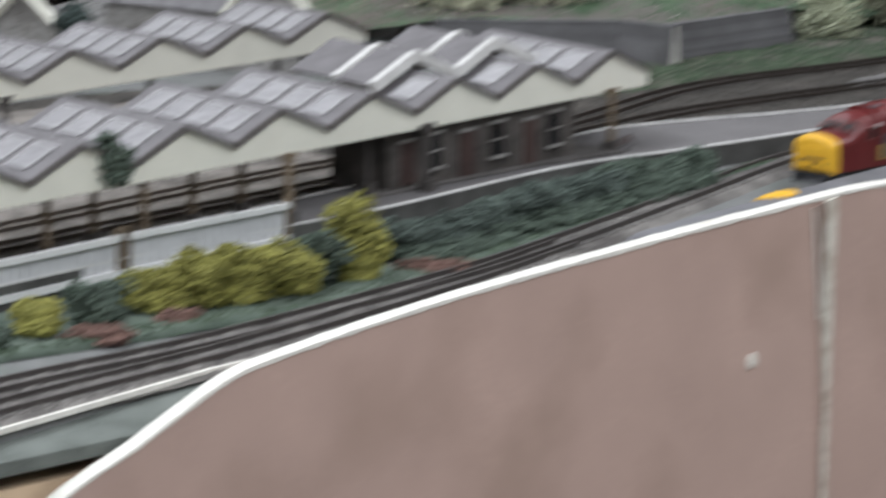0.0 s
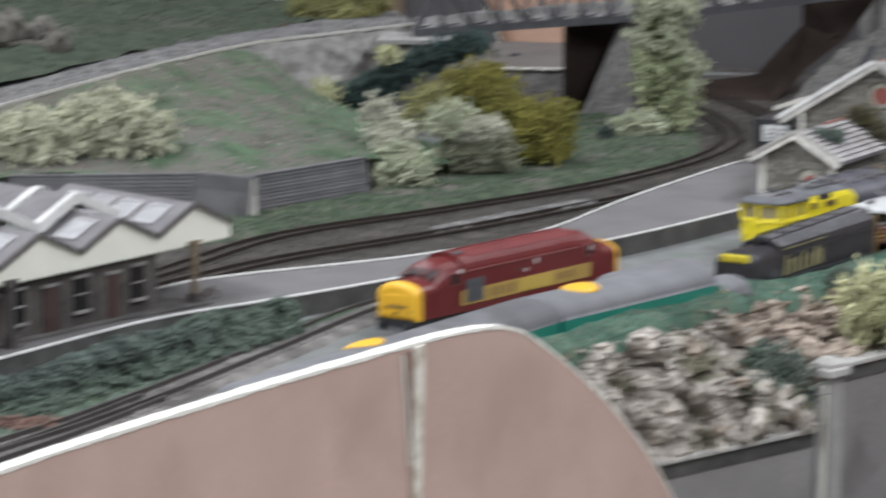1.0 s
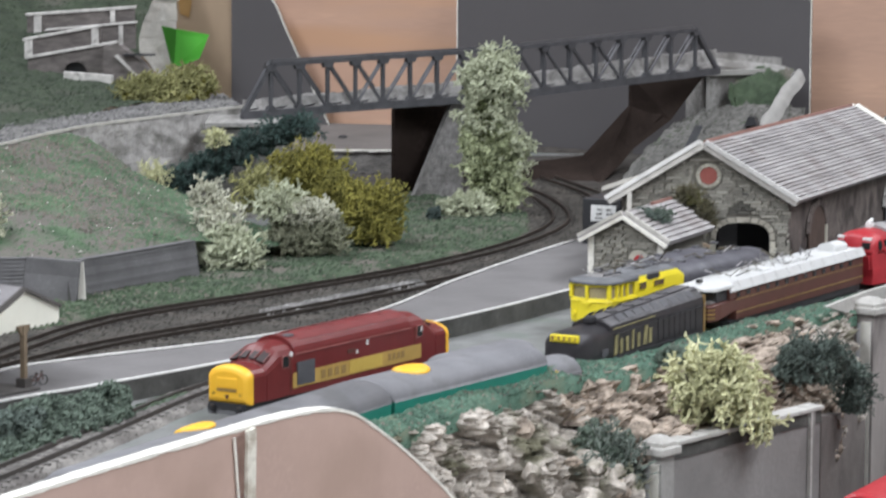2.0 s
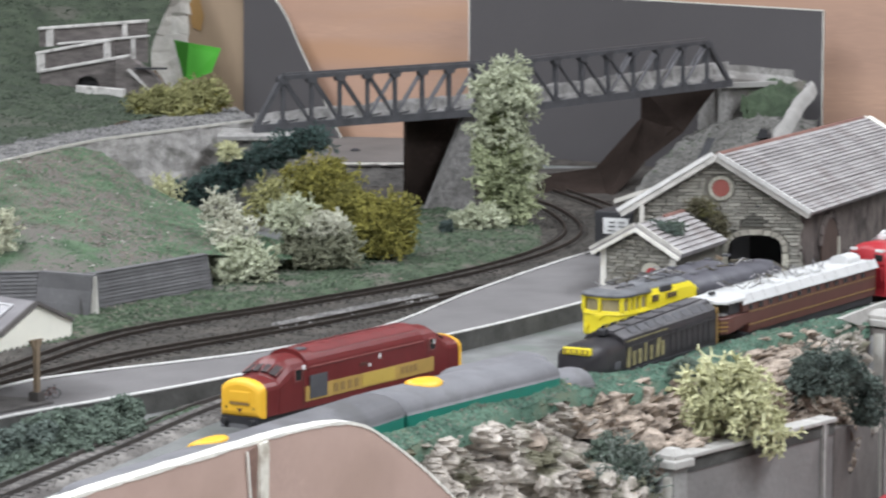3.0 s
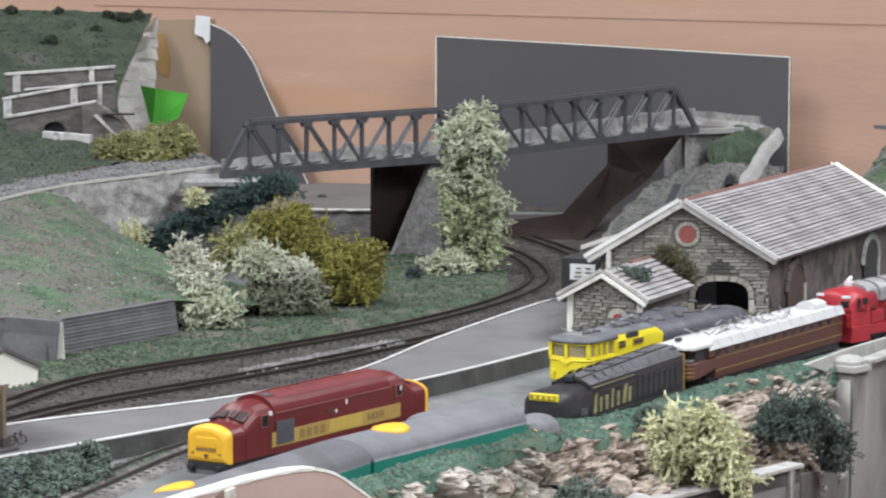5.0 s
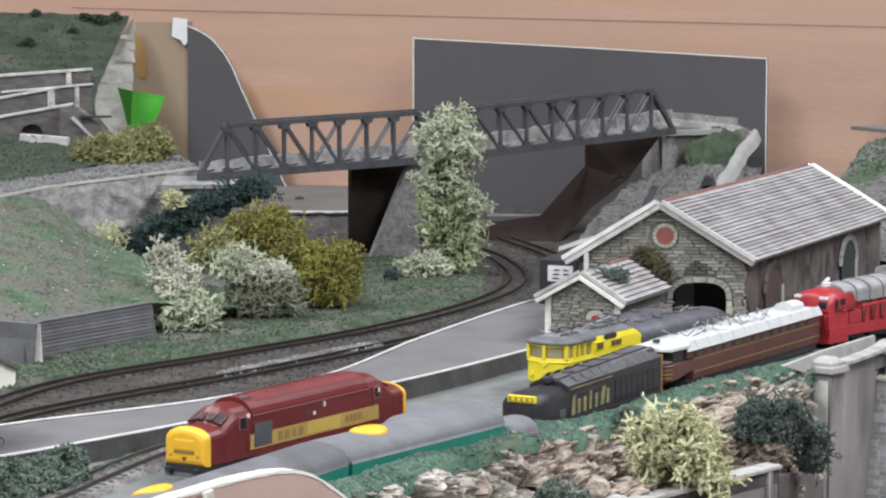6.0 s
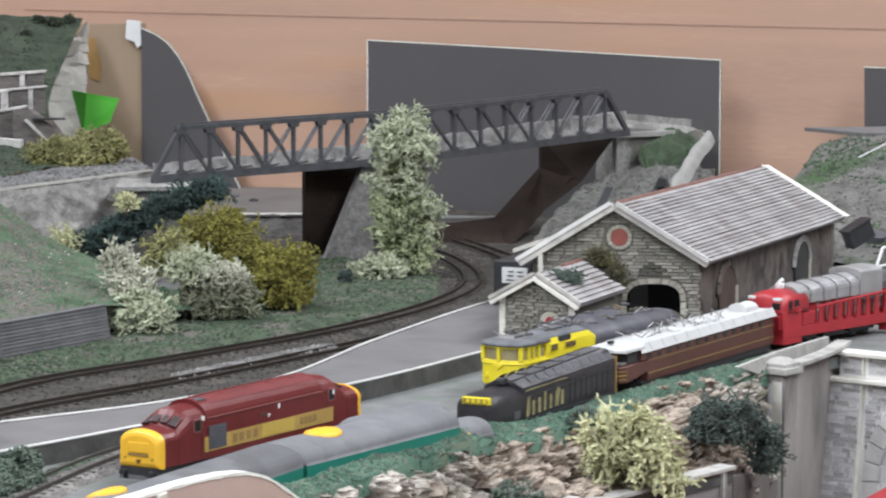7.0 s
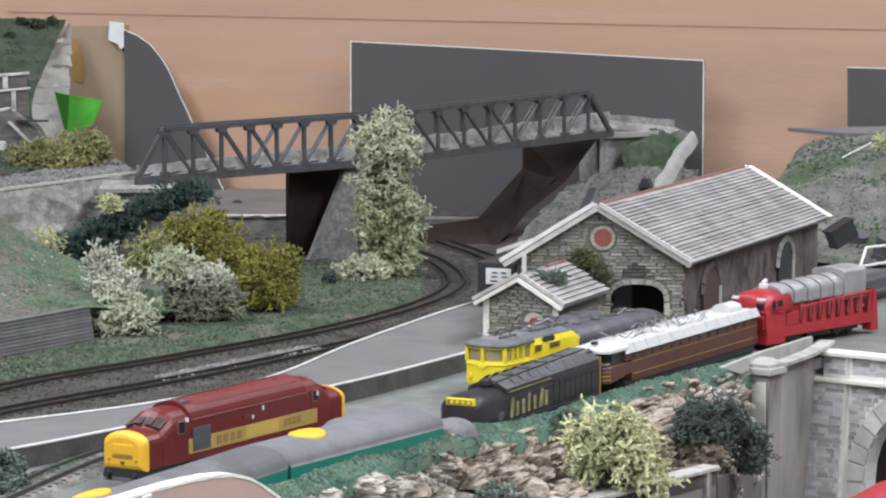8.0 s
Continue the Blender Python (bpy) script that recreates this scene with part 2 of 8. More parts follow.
CHARCOAL.node_tree.nodes["Principled BSDF"].inputs["Specular IOR Level"].default_value = 0.3
TEAL = mat("teal_paint", (0.012, 0.17, 0.125), None, 0.5, 0.1, 60, 300, 0.02)
WHITE = mat("white_paint", (0.72, 0.72, 0.71), None, 0.5, 0.06, 60, 300, 0.03)
RED = mat("bright_red_paint", (0.345, 0.019, 0.028), (0.40, 0.026, 0.034), 0.45, 0.08, 60, 300, 0.02)
BROWN = mat("brown_carriage_paint", (0.10, 0.038, 0.03), None, 0.5, 0.15, 60, 300, 0.02)
SILVER = mat("dull_silver", (0.32, 0.31, 0.31), (0.38, 0.37, 0.37), 0.45, 0.12, 60, 400, 0.05, metal=0.3)
ROOM = mat("room_plaster", (0.68, 0.67, 0.65), None, 0.9, 0.05, 3, 60, 0.05)
FLOOR = mat("floor_vinyl", (0.22, 0.20, 0.18), None, 0.6, 0.1, 3, 60, 0.05)
BARK = mat("twig_bark", (0.10, 0.085, 0.06), None, 0.9, 0.3, 60, 300, 0.3)
LICHEN_PALE = mat("pale_lichen", (0.3492, 0.3743, 0.2506), (0.4947, 0.5171, 0.3805), 0.9, 0.25, 40, 400, 0.2, island=0.2)
LICHEN_GREEN = mat("green_lichen", (0.2497, 0.2869, 0.1512), (0.4225, 0.4551, 0.2845), 0.9, 0.3, 30, 400, 0.2, island=0.25)
LICHEN_YELLOW = mat("yellow_green_lichen", (0.42, 0.42, 0.225), (0.62, 0.61, 0.38), 0.9, 0.25, 30, 400, 0.2, island=0.25)
FOAM_OLIVE = mat("olive_foliage", (0.118, 0.113, 0.022), (0.185, 0.168, 0.037), 0.95, 0.3, 40, 500, 0.4, island=0.35)
FOAM_DARK = mat("dark_bluegreen_foliage", (0.0264, 0.0420, 0.0384), (0.0480, 0.0660, 0.0600), 0.95, 0.3, 40, 500, 0.4, island=0.45)
FOAM_LIME = mat("lime_foliage", (0.22, 0.212, 0.05), (0.325, 0.31, 0.085), 0.95, 0.25, 40, 500, 0.4, island=0.3)
FOAM_MID = mat("grey_green_foliage", (0.0660, 0.0935, 0.0715), (0.0990, 0.1265, 0.0990), 0.95, 0.3, 40, 500, 0.4, island=0.4)
FOAM_HEDGE = mat("dusky_hedge_foliage", (0.0549, 0.0732, 0.0634), (0.0903, 0.1147, 0.0976), 0.95, 0.3, 40, 500, 0.4, island=0.45)
FOAM_RUST = mat("rust_ground_cover", (0.17, 0.095, 0.075), (0.20, 0.12, 0.10), 0.95, 0.25, 40, 500, 0.4, island=0.3)

# ---------- the room and the tables ----------
for name, s in (("floor", Shape().box(-5, 5, -4, 7, -0.98, -0.95)),):
    solid(name, s, FLOOR, "plain dull brown hall floor", kind="structure")
solid("ceiling", Shape().box(-5, 5, -4, 7, CEIL, CEIL + 0.05), ROOM, "plain pale hall ceiling", kind="structure")
for name, a in (("wall_west", (-5.1, -5, -4, 7)), ("wall_east", (5, 5.1, -4, 7)), ("wall_south", (-5, 5, -4.1, -4)), ("wall_north", (-5, 5, 7, 7.1))):
    solid(name, Shape().box(*a, -0.95, CEIL), ROOM, "plain pale hall wall", kind="structure")

LOW = -0.17
table = thing("layout_table", "timber trestle table carrying the model landscape", "table")
part("tabletop", Shape().prism([(-2.2, 1.30, LOW - 0.03), (-0.62, 1.30, LOW - 0.03), (-0.572, 1.381, LOW - 0.03), (-0.012, 2.211, LOW - 0.03), (0.10, 2.12, LOW - 0.03), (1.9, 2.12, LOW - 0.03), (1.9, 5.6, LOW - 0.03), (-2.2, 5.6, LOW - 0.03)], (0, 0, 0.03)), CINDER, table)
for lx, ly0 in ((-2.1, 1.4), (1.8, 2.2)):
    for ly in (ly0, 5.5):
        part("leg", Shape().box(lx - 0.03, lx + 0.03, ly - 0.03, ly + 0.03, -0.95, LOW - 0.03), TAN, table)

# the upper board of the layout, cut along its front edge
FRONT = [(-1.6, -0.35), (-0.582, 1.40), (-0.530, 1.501), (-0.4655, 1.650), (-0.30, 1.93), (-0.150, 2.16), (-0.085, 2.265), (-0.020, 2.42), (0.048, 2.56), (0.142, 2.71), (0.222, 2.825), (0.30, 2.875)]
front_edge = FRONT[1:] + [(0.345, 2.94), (0.60, 2.99), (1.5, 3.1), (1.5, 5.2), (-1.9, 5.2), (-1.9, 1.40)]
solid("ground", Shape().prism([(x, y, -0.012) for x, y in front_edge], (0, 0, 0.010)), YARD, "grey-green painted yard surface of the model railway", "ground", kind="structure")
edge = Shape()
for a, b in zip(FRONT[1:5], FRONT[2:6]):
    d = (Vector((*b, 0)) - Vector((*a, 0))).normalized()
    n = Vector((d.y, -d.x, 0)) * 0.0024
    edge.prism([(a[0], a[1], -0.0015), (b[0], b[1], -0.0015), (b[0], b[1], 0.0015), (a[0], a[1], 0.0015)], n)
solid("trim", edge, WHITE_EDGE, "white painted edging strip along the baseboard", "trim", kind="structure")


HILLS = {}                               # surfaces on which small things are strewn


def strip(name, line_a, line_b, z, material, label, n=60, bump_amount=0.0012, category="ground", kind="structure", thick=0.0):
    """Ground between two smooth lines, a little uneven."""
    a, b = ([curve_points([(*p, 0) for p in line], 0.005) for line in (line_a, line_b)])
    rows = []
    for k in range(n + 1):
        p, q = a[round(k / n * (len(a) - 1))], b[round(k / n * (len(b) - 1))]
        row = []
        for i in range(15):
            u = i / 14
            r = p.lerp(q, u)
            r.z = z + rough(r, 60, bump_amount) + rough(r, 200, bump_amount * 0.6) - (0.004 if i in (0, 14) else 0)
            row.append(r)
        rows.append(row)
    HILLS[label] = rows
    return solid(name, Shape().grid(rows), material, label, category, kind=kind, smooth=True)


# ---------- tracks ----------
def track(label, pts, z=0.0, gauge=0.0165, steel=None, bed=BALLAST, pale=None, pale_to=-9.0):
    line = curve_points([(*p, z) for p in pts], 0.004)
    ob = thing("railway_track", label, "track", group="tracks")
    side = []
    for k, p in enumerate(line):
        w = (line[min(k + 1, len(line) - 1)] - line[max(k - 1, 0)]).normalized()
        side.append(Vector((-w.y, w.x, 0)))
    rows = []
    for k, p in enumerate(line[::2]):
        s = side[min(2 * k, len(side) - 1)]
        rows.append([p + s * o * 0.001 + UP * (h * 0.001 + rough(p + s * o * 0.001, 300, 0.0010)) for o, h in ((-24, -2.2), (-19, 0.6), (-12, 1.5), (-6, 1.7), (0, 1.7), (6, 1.7), (12, 1.5), (19, 0.6), (24, -2.2))])
    HILLS[label] = rows
    for mt, lot in ((pale or bed, [r for r in rows if r[4].y <= pale_to]), (bed, [r for r in rows if r[4].y > pale_to - 0.008])):
        if len(lot) > 1:
            part("ballast_bed", Shape().grid(lot), mt, ob, smooth=True, kind="stuff")
    for sgn in (-1, 1):
        rows = [[p + s * (sgn * gauge / 2 + o) + UP * h for o, h in ((-0.0014, 0.0010), (-0.0010, 0.0046), (0.0010, 0.0046), (0.0014, 0.0010))] for p, s in zip(line, side)]
        cut = sum(p.y <= pale_to for p in line)
        for mt, lot in ((RAIL_BROWN, rows[:cut + 1] if cut else []), (steel or RAIL, rows[cut:])):
            if len(lot) > 1:
                part("rail", Shape().loft(lot), mt, ob)
    near, far = Shape(), Shape()
    run = 0.0
    for k in range(1, len(line)):
        run += (line[k] - line[k - 1]).length
        if run > 0.0095:
            run = 0.0
            w = (line[k] - line[k - 1]).normalized()
            m = Matrix.Translation(line[k]) @ Matrix.Rotation(math.atan2(w.y, w.x) + rng.uniform(-0.02, 0.02), 4, "Z")
            (near if line[k].y <= pale_to else far).box(-0.0017, 0.0017, -0.0155, 0.0155, 0.0, 0.0021, m)
    if pale_to > 0:
        part("sleeper_bed", near, SLEEPER_BROWN, ob, kind="stuff")
    part("sleeper_bed", far, SLEEPER_GREY if steel else SLEEPER, ob, kind="stuff")
    return ob


strip("ground", [(-1.20, 1.86), (-0.90, 2.50), (-0.62, 2.71), (-0.405, 2.74), (-0.27, 2.90), (-0.15, 3.08), (-0.080, 3.26), (-0.055, 3.42), (-0.07, 3.60), (-0.12, 3.82)], [(-0.76, 1.62), (-0.50, 2.16), (-0.40, 2.38), (-0.32, 2.50), (-0.20, 2.62), (-0.10, 2.88), (-0.02, 3.10), (0.09, 3.30), (0.10, 3.50), (0.08, 3.75)], 0.0004, BROWN_BED, "dirty brown ballast under the main line", n=110, bump_amount=0.0009)
strip("ground", [(-1.20, 1.88), (-0.94, 2.38), (-0.80, 2.53)], [(-0.76, 1.62), (-0.58, 2.00), (-0.475, 2.21)], 0.0016, STATION_BED, "pale brown ballast between the station platforms", n=70, bump_amount=0.0005)
track("weathered main line track on brown ballast curving under the bridge", [(-0.84, 1.69), (-0.702, 1.979), (-0.577, 2.233), (-0.443, 2.450), (-0.361, 2.70), (-0.236, 2.877), (-0.116, 3.055), (-0.030, 3.24), (0.012, 3.42), (0.000, 3.60), (-0.045, 3.76), (-0.15, 3.95)], bed=BROWN_BED, pale=STATION_BED, pale_to=2.28)
track("weathered main line track beside the island platform", [(-0.82, 1.60), (-0.687, 1.905), (-0.536, 2.198), (-0.420, 2.42), (-0.343, 2.578), (-0.225, 2.743), (-0.130, 2.895), (-0.048, 3.04), (0.030, 3.25), (0.062, 3.45), (0.055, 3.65), (0.0, 3.85)], bed=BROWN_BED, pale=STATION_BED, pale_to=2.28)
track("siding track in grey ballast beside the platform hedge", [(-0.66, 1.36), (-0.565, 1.565), (-0.480, 1.712), (-0.395, 1.90), (-0.349, 2.028), (-0.301, 2.19), (-0.246, 2.376), (-0.180, 2.50)], steel=RAIL_GREY)
track("siding track merging from the layout's edge", [(-0.63, 1.35), (-0.545, 1.53), (-0.462, 1.70), (-0.388, 1.885), (-0.345, 2.02)], steel=RAIL_GREY)

# grass and ground strips
strip("ground", [(-0.80, 1.42), (-0.66, 1.68), (-0.585, 1.83), (-0.515, 1.965), (-0.465, 2.05)], [(-0.70, 1.42), (-0.60, 1.62), (-0.50, 1.79), (-0.44, 1.91), (-0.41, 1.97)], 0.0015, VERGE, "dusty green ground between the fence and the bushes")
strip("ground", [(-0.62, 1.60), (-0.50, 1.79), (-0.43, 1.92), (-0.34, 2.17), (-0.265, 2.36)], [(-0.60, 1.62), (-0.485, 1.76), (-0.415, 1.88), (-0.325, 2.15), (-0.255, 2.36)], 0.0025, VERGE, "dusty green verge along the siding track")
strip("ground", [(-0.46, 2.70), (-0.42, 2.88), (-0.33, 3.20), (-0.26, 3.48), (-0.20, 3.62), (-0.16, 3.70)], [(-0.43, 2.64), (-0.345, 2.76), (-0.215, 2.94), (-0.10, 3.12), (-0.025, 3.30), (-0.02, 3.50)], 0.004, GRASS, "green turf verge beside the main line", bump_amount=0.002)
berm_in = curve_points([(-0.2487, 1.880, 0.019), (-0.175, 2.040, 0.0195), (-0.111, 2.162, 0.0195), (-0.070, 2.248, 0.0195), (-0.030, 2.338, 0.019), (-0.004, 2.370, 0.0205), (0.012, 2.409, 0.0185), (0.030, 2.460, 0.0125), (0.051, 2.505, 0.0065), (0.097, 2.591, 0.006), (0.126, 2.65, 0.006), (0.172, 2.731, 0.006), (0.225, 2.821, 0.004), (0.272, 2.905, 0.003)], 0.006)
berm_out = curve_points([(-0.262, 1.872, 0.011), (-0.166, 2.025, 0.011), (-0.100, 2.152, 0.011), (-0.062, 2.230, 0.011), (-0.022, 2.316, 0.011), (-0.001, 2.358, 0.0135), (0.013, 2.384, 0.0120), (0.028, 2.414, 0.0075), (0.049, 2.451, 0.001), (0.088, 2.525, 0.0), (0.122, 2.598, 0.0), (0.167, 2.693, 0.0), (0.219, 2.775, -0.001), (0.262, 2.825, -0.002)], 0.006)
rows = []
for k in range(121):
    p, q = berm_in[round(k / 120 * (len(berm_in) - 1))], berm_out[round(k / 120 * (len(berm_out) - 1))]
    row = [p + (p - q).normalized() * 0.022 - UP * 0.016]
    for i in range(13):
        r = p.lerp(q, i / 12)
        r.z += rough(r, 70, 0.0016) + rough(r, 260, 0.0011)
        row.append(r)
    rows.append(row + [q - UP * 0.012])
HILLS["green scatter bank above the rock face"] = rows
solid("ground", Shape().grid(rows), mat("teal_green_scatter", (0.055, 0.125, 0.085), (0.10, 0.17, 0.125), 0.95, 0.25, 40, 700, 0.5, stain=(0.13, 0.16, 0.11), stain_scale=30, mottle=1.0), "green scatter bank above the rock face", "ground", kind="structure", smooth=True)
solid("ground", Shape().prism([(-0.564, 1.408, -0.016), (-0.437, 1.600, -0.016), (-0.46, 1.68, -0.0095), (-0.62, 1.36, -0.0095), (-0.70, 1.24, -0.0095), (-0.66, 1.22, -0.016)], (0, 0, 0.007)), mat("pale_verge_green", (0.105, 0.118, 0.105), (0.15, 0.165, 0.15), 0.95, 0.25, 35, 700, 0.5, mottle=1.0), "dull green lower strip before the baseboard edge", "ground", kind="structure")
PALE_PLY = mat("pale_plywood", (0.60, 0.44, 0.29), (0.66, 0.50, 0.34), 0.6, 0.08, 6, 120, 0.05, stretch=(3, 1, 1))
solid("table_edge", Shape().prism([(-0.575, 1.40, -0.048), (-0.440, 1.60, -0.048), (-0.47, 1.66, -0.048), (-0.66, 1.40, -0.048), (-0.80, 1.20, -0.048), (-0.72, 1.18, -0.048)], (0, 0, 0.024)), PALE_PLY, "bare plywood table edge below the green strip", "board", kind="structure")

# ---------- island platform ----------
PLAT = 0.013
p_up = [(-0.93, 1.24), (-0.72, 1.68), (-0.60, 1.93), (-0.50, 2.14), (-0.404, 2.363), (-0.357, 2.431), (-0.227, 2.551), (-0.143, 2.686), (-0.080, 2.89), (-0.010, 3.09), (0.030, 3.19)]
p_dn = [(-0.80, 1.38), (-0.624, 1.757), (-0.577, 1.857), (-0.512, 1.976), (-0.464, 2.056), (-0.385, 2.228), (-0.319, 2.316), (-0.244, 2.416), (-0.078, 2.655), (0.032, 2.854), (0.10, 2.97)]
up, dn = curve_points([(*p, PLAT) for p in p_up], 0.01), curve_points([(*p, PLAT) for p in p_dn], 0.01)
N = 90
up, dn = [[c[round(k / N * (len(c) - 1))] for k in range(N + 1)] for c in (up, dn)]
platform = thing("platform", "grey tarmac island platform with white edges", "platform")
platform["kind"] = "structure"
rows = [[p - UP * 0.015, p, p.lerp(q, 0.5) + UP * 0.0003, q, q - UP * 0.015] for p, q in zip(up, dn)]
part("surface", Shape().grid([r[1:4] for r in rows]), TARMAC, platform)
s = Shape()
s.grid([r[:2] for r in rows]).grid([r[3:] for r in rows])
s.add([rows[-1][1], rows[-1][3], rows[-1][4], rows[-1][0]], [(0, 1, 2, 3)])
part("wall", s, PLATFORM_WALL, platform)
for name, line, other in (("edge_line", up, dn), ("edge_line", dn, up)):
    rows = []
    for p, q in zip(line, other):
        d = (q - p).normalized() * 0.0036
        rows.append([p - d * 0.12 + UP * 0.0004, p - d * 0.12 + UP * 0.0014, p + d + UP * 0.0014, p + d + UP * 0.0004])
    part(name, Shape().loft(rows), WHITE_LINE, platform)

# Shade under the canopy's end, painted as a dark patch on the platform.
canopy_shade_line = [(-0.486, 2.075), (-0.404, 2.228), (-0.352, 2.302), (-0.372, 2.318), (-0.400, 2.326), (-0.430, 2.292), (-0.498, 2.150)]
solid("ground", Shape().prism([(x, y, PLAT + 0.0006) for x, y in canopy_shade_line], (0, 0, 0.0012)), mat("canopy_shade_tone", (0.075, 0.068, 0.064), (0.125, 0.115, 0.109), 0.95, 0.3, 40, 300, 0.5, stain=(0.13, 0.12, 0.115), stain_scale=50, stain_from=0.57), "dark patch painted as shade under the canopy's end", "ground", kind="structure")

# ---------- backboard and boards at the back ----------
BACK = Vector((0.96, -0.28, 0))
BACKN = Vector((-0.28, -0.96, 0))            # towards the viewer


def on_back(x, z, off=0.0):
    """A place on the plane of the back boards, x across, off towards the viewer."""
    return Vector((0, 4.22, 0)) + BACK * (x / 0.96) + UP * z + BACKN * off


solid("backboard", Shape().prism([on_back(-2.4, LOW, -0.09), on_back(1.6, LOW, -0.09), on_back(1.6, 0.42, -0.09), on_back(-2.4, 0.42, -0.09)], BACKN * 0.009), PLY, "pinkish bare plywood sheet behind the model", "backboard", kind="structure")
solid("backboard", Shape().prism([on_back(-0.6, 0.243, -0.081), on_back(1.6, 0.222, -0.081), on_back(1.6, 0.2235, -0.081), on_back(-0.6, 0.2445, -0.081)], BACKN * 0.0006), mat("board_seam", (0.36, 0.22, 0.16), None, 0.7, 0.15, 30, 200), "thin dark seam between two plywood sheets", "seam", kind="structure")


def back_panel(label, outline, material, trim_on=(), thick=0.004):
    ob = thing("backdrop_panel", label, "panel", group="grey panels")
    pts = [on_back(x, z) for x, z in outline]
    part("board", Shape().prism(pts, BACKN * thick), material, ob)
    s = Shape()
    for i in trim_on:
        a, b = pts[i], pts[(i + 1) % len(pts)]
        up_ = BACKN.cross(b - a).normalized() * 0.0013
        s.prism([a, b, b + up_, a + up_], BACKN * (thick + 0.0004))
    if s.v:
        part("white_edge", s, WHITE_EDGE, ob)
    return ob


back_panel("dark grey rectangular card panel with a white edge", [(-0.116, LOW), (0.321, LOW), (0.321, 0.197), (0.10, 0.2065), (-0.116, 0.215)], GREY_BOARD, (1, 2, 3, 4))
back_panel("dark grey card panel cut to a falling hill curve", [(-0.410, LOW), (-0.24, LOW), (-0.278, 0.018), (-0.296, 0.056), (-0.315, 0.097), (-0.337, 0.144), (-0.349, 0.172), (-0.361, 0.192), (-0.375, 0.208), (-0.390, 0.218), (-0.409, 0.226)], GREY_BOARD, tuple(range(1, 10)))
back_panel("dark grey card panel beside the right hill", [(0.496, LOW), (0.95, LOW), (0.95, 0.1845), (0.4905, 0.1915)], GREY_BOARD, (2,))
tan = solid("tan_board", Shape().prism([on_back(-0.60, LOW, -0.012), on_back(-0.4085, LOW, -0.012), on_back(-0.4085, 0.231, -0.012), on_back(-0.60, 0.226, -0.012)], BACKN * 0.01), TAN, "tan painted board with an ochre stain behind the hill", "board")
s = Shape().prism([on_back(-0.428, 0.236, 0.003), on_back(-0.4095, 0.234, 0.003), on_back(-0.4095, 0.203, 0.003), on_back(-0.414, 0.200, 0.003), on_back(-0.418, 0.207, 0.003), on_back(-0.430, 0.212, 0.003)], BACKN * 0.002)
solid("torn_paper", s, WHITE, "torn white paper scrap stuck to the tan board", "paper")
card = thing("green_card", "folded bright green paper card standing before the tan board", "card")
g = [(-0.470, 0.149), (-0.447, 0.146), (-0.451, 0.095), (-0.456, 0.094), (-0.409, 0.139), (-0.422, 0.108)]
part("fold", Shape().prism([on_back(*g[0], 0.085), on_back(*g[1], 0.093), on_back(*g[2], 0.093), on_back(*g[3], 0.085)], BACKN * 0.0006), GREEN_TAPE, card)
part("fold", Shape().prism([on_back(*g[1], 0.093), on_back(*g[4], 0.081), on_back(*g[5], 0.081), on_back(*g[2], 0.093)], BACKN * 0.0006), GREEN_TAPE, card)
solid("ochre_stain", Shape().prism([on_back(-0.486, 0.21, -0.0012), on_back(-0.473, 0.212, -0.0012), on_back(-0.464, 0.175, -0.0012), on_back(-0.468, 0.155, -0.0012), on_back(-0.480, 0.160, -0.0012)], BACKN * 0.0004), mat("ochre_stain", (0.36, 0.21, 0.075), None, 0.7, 0.2, 40, 200), "ochre paint stain on the tan board", "stain")

# ---------- front board with its white edge ----------
FB, FD = Vector((-0.43, 1.60, 0)), Vector((0.56, 0.83, 0))
FN = Vector((0.83, -0.56, 0))
outline = [(-0.20, -0.075), (-0.131, -0.031), (-0.082, -0.0115), (-0.024, 0.0130), (0.014, 0.0200), (0.093, 0.0290), (0.177, 0.0360), (0.313, 0.0445), (0.411, 0.0492), (0.470, 0.0515), (0.513, 0.0505), (0.535, 0.0465), (0.553, 0.039), (0.588, 0.018), (0.620, -0.004), (0.65, -0.028), (0.68, -0.056), (0.709, -0.091), (0.73, -0.125)]
top = curve_points([FB + FD * u + UP * z for u, z in outline], 0.012)
board = thing("front_board", "brown painted plywood board with a curved white edge", "board")
base = [FB + FD * 0.74 + UP * (LOW - 0.16), FB + FD * -0.26 + UP * (LOW - 0.16)]
part("sheet", Shape().prism(top + base, FN * 0.009), BROWN_PLY, board)
top = [a.lerp(b, i / 3) for a, b in zip(top, top[1:]) for i in range(3)]
wear = lambda p: rough(p, 130, 0.0009)
rows = [[p + FN * 0.0096 - UP * (0.0012 + wear(p)), p + FN * 0.0096 + UP * (0.0009 + 0.5 * wear(p)), p - FN * 0.0006 + UP * (0.0009 - 0.5 * wear(p)), p - FN * 0.0006 - UP * 0.0014] for p in top]
part("white_edge", Shape().loft(rows), WHITE_EDGE, board)
jm = Matrix.Translation(FB + FD * 0.4340 + FN * 0.0092) @ Matrix.Rotation(math.atan2(FD.y, FD.x), 4, "Z")
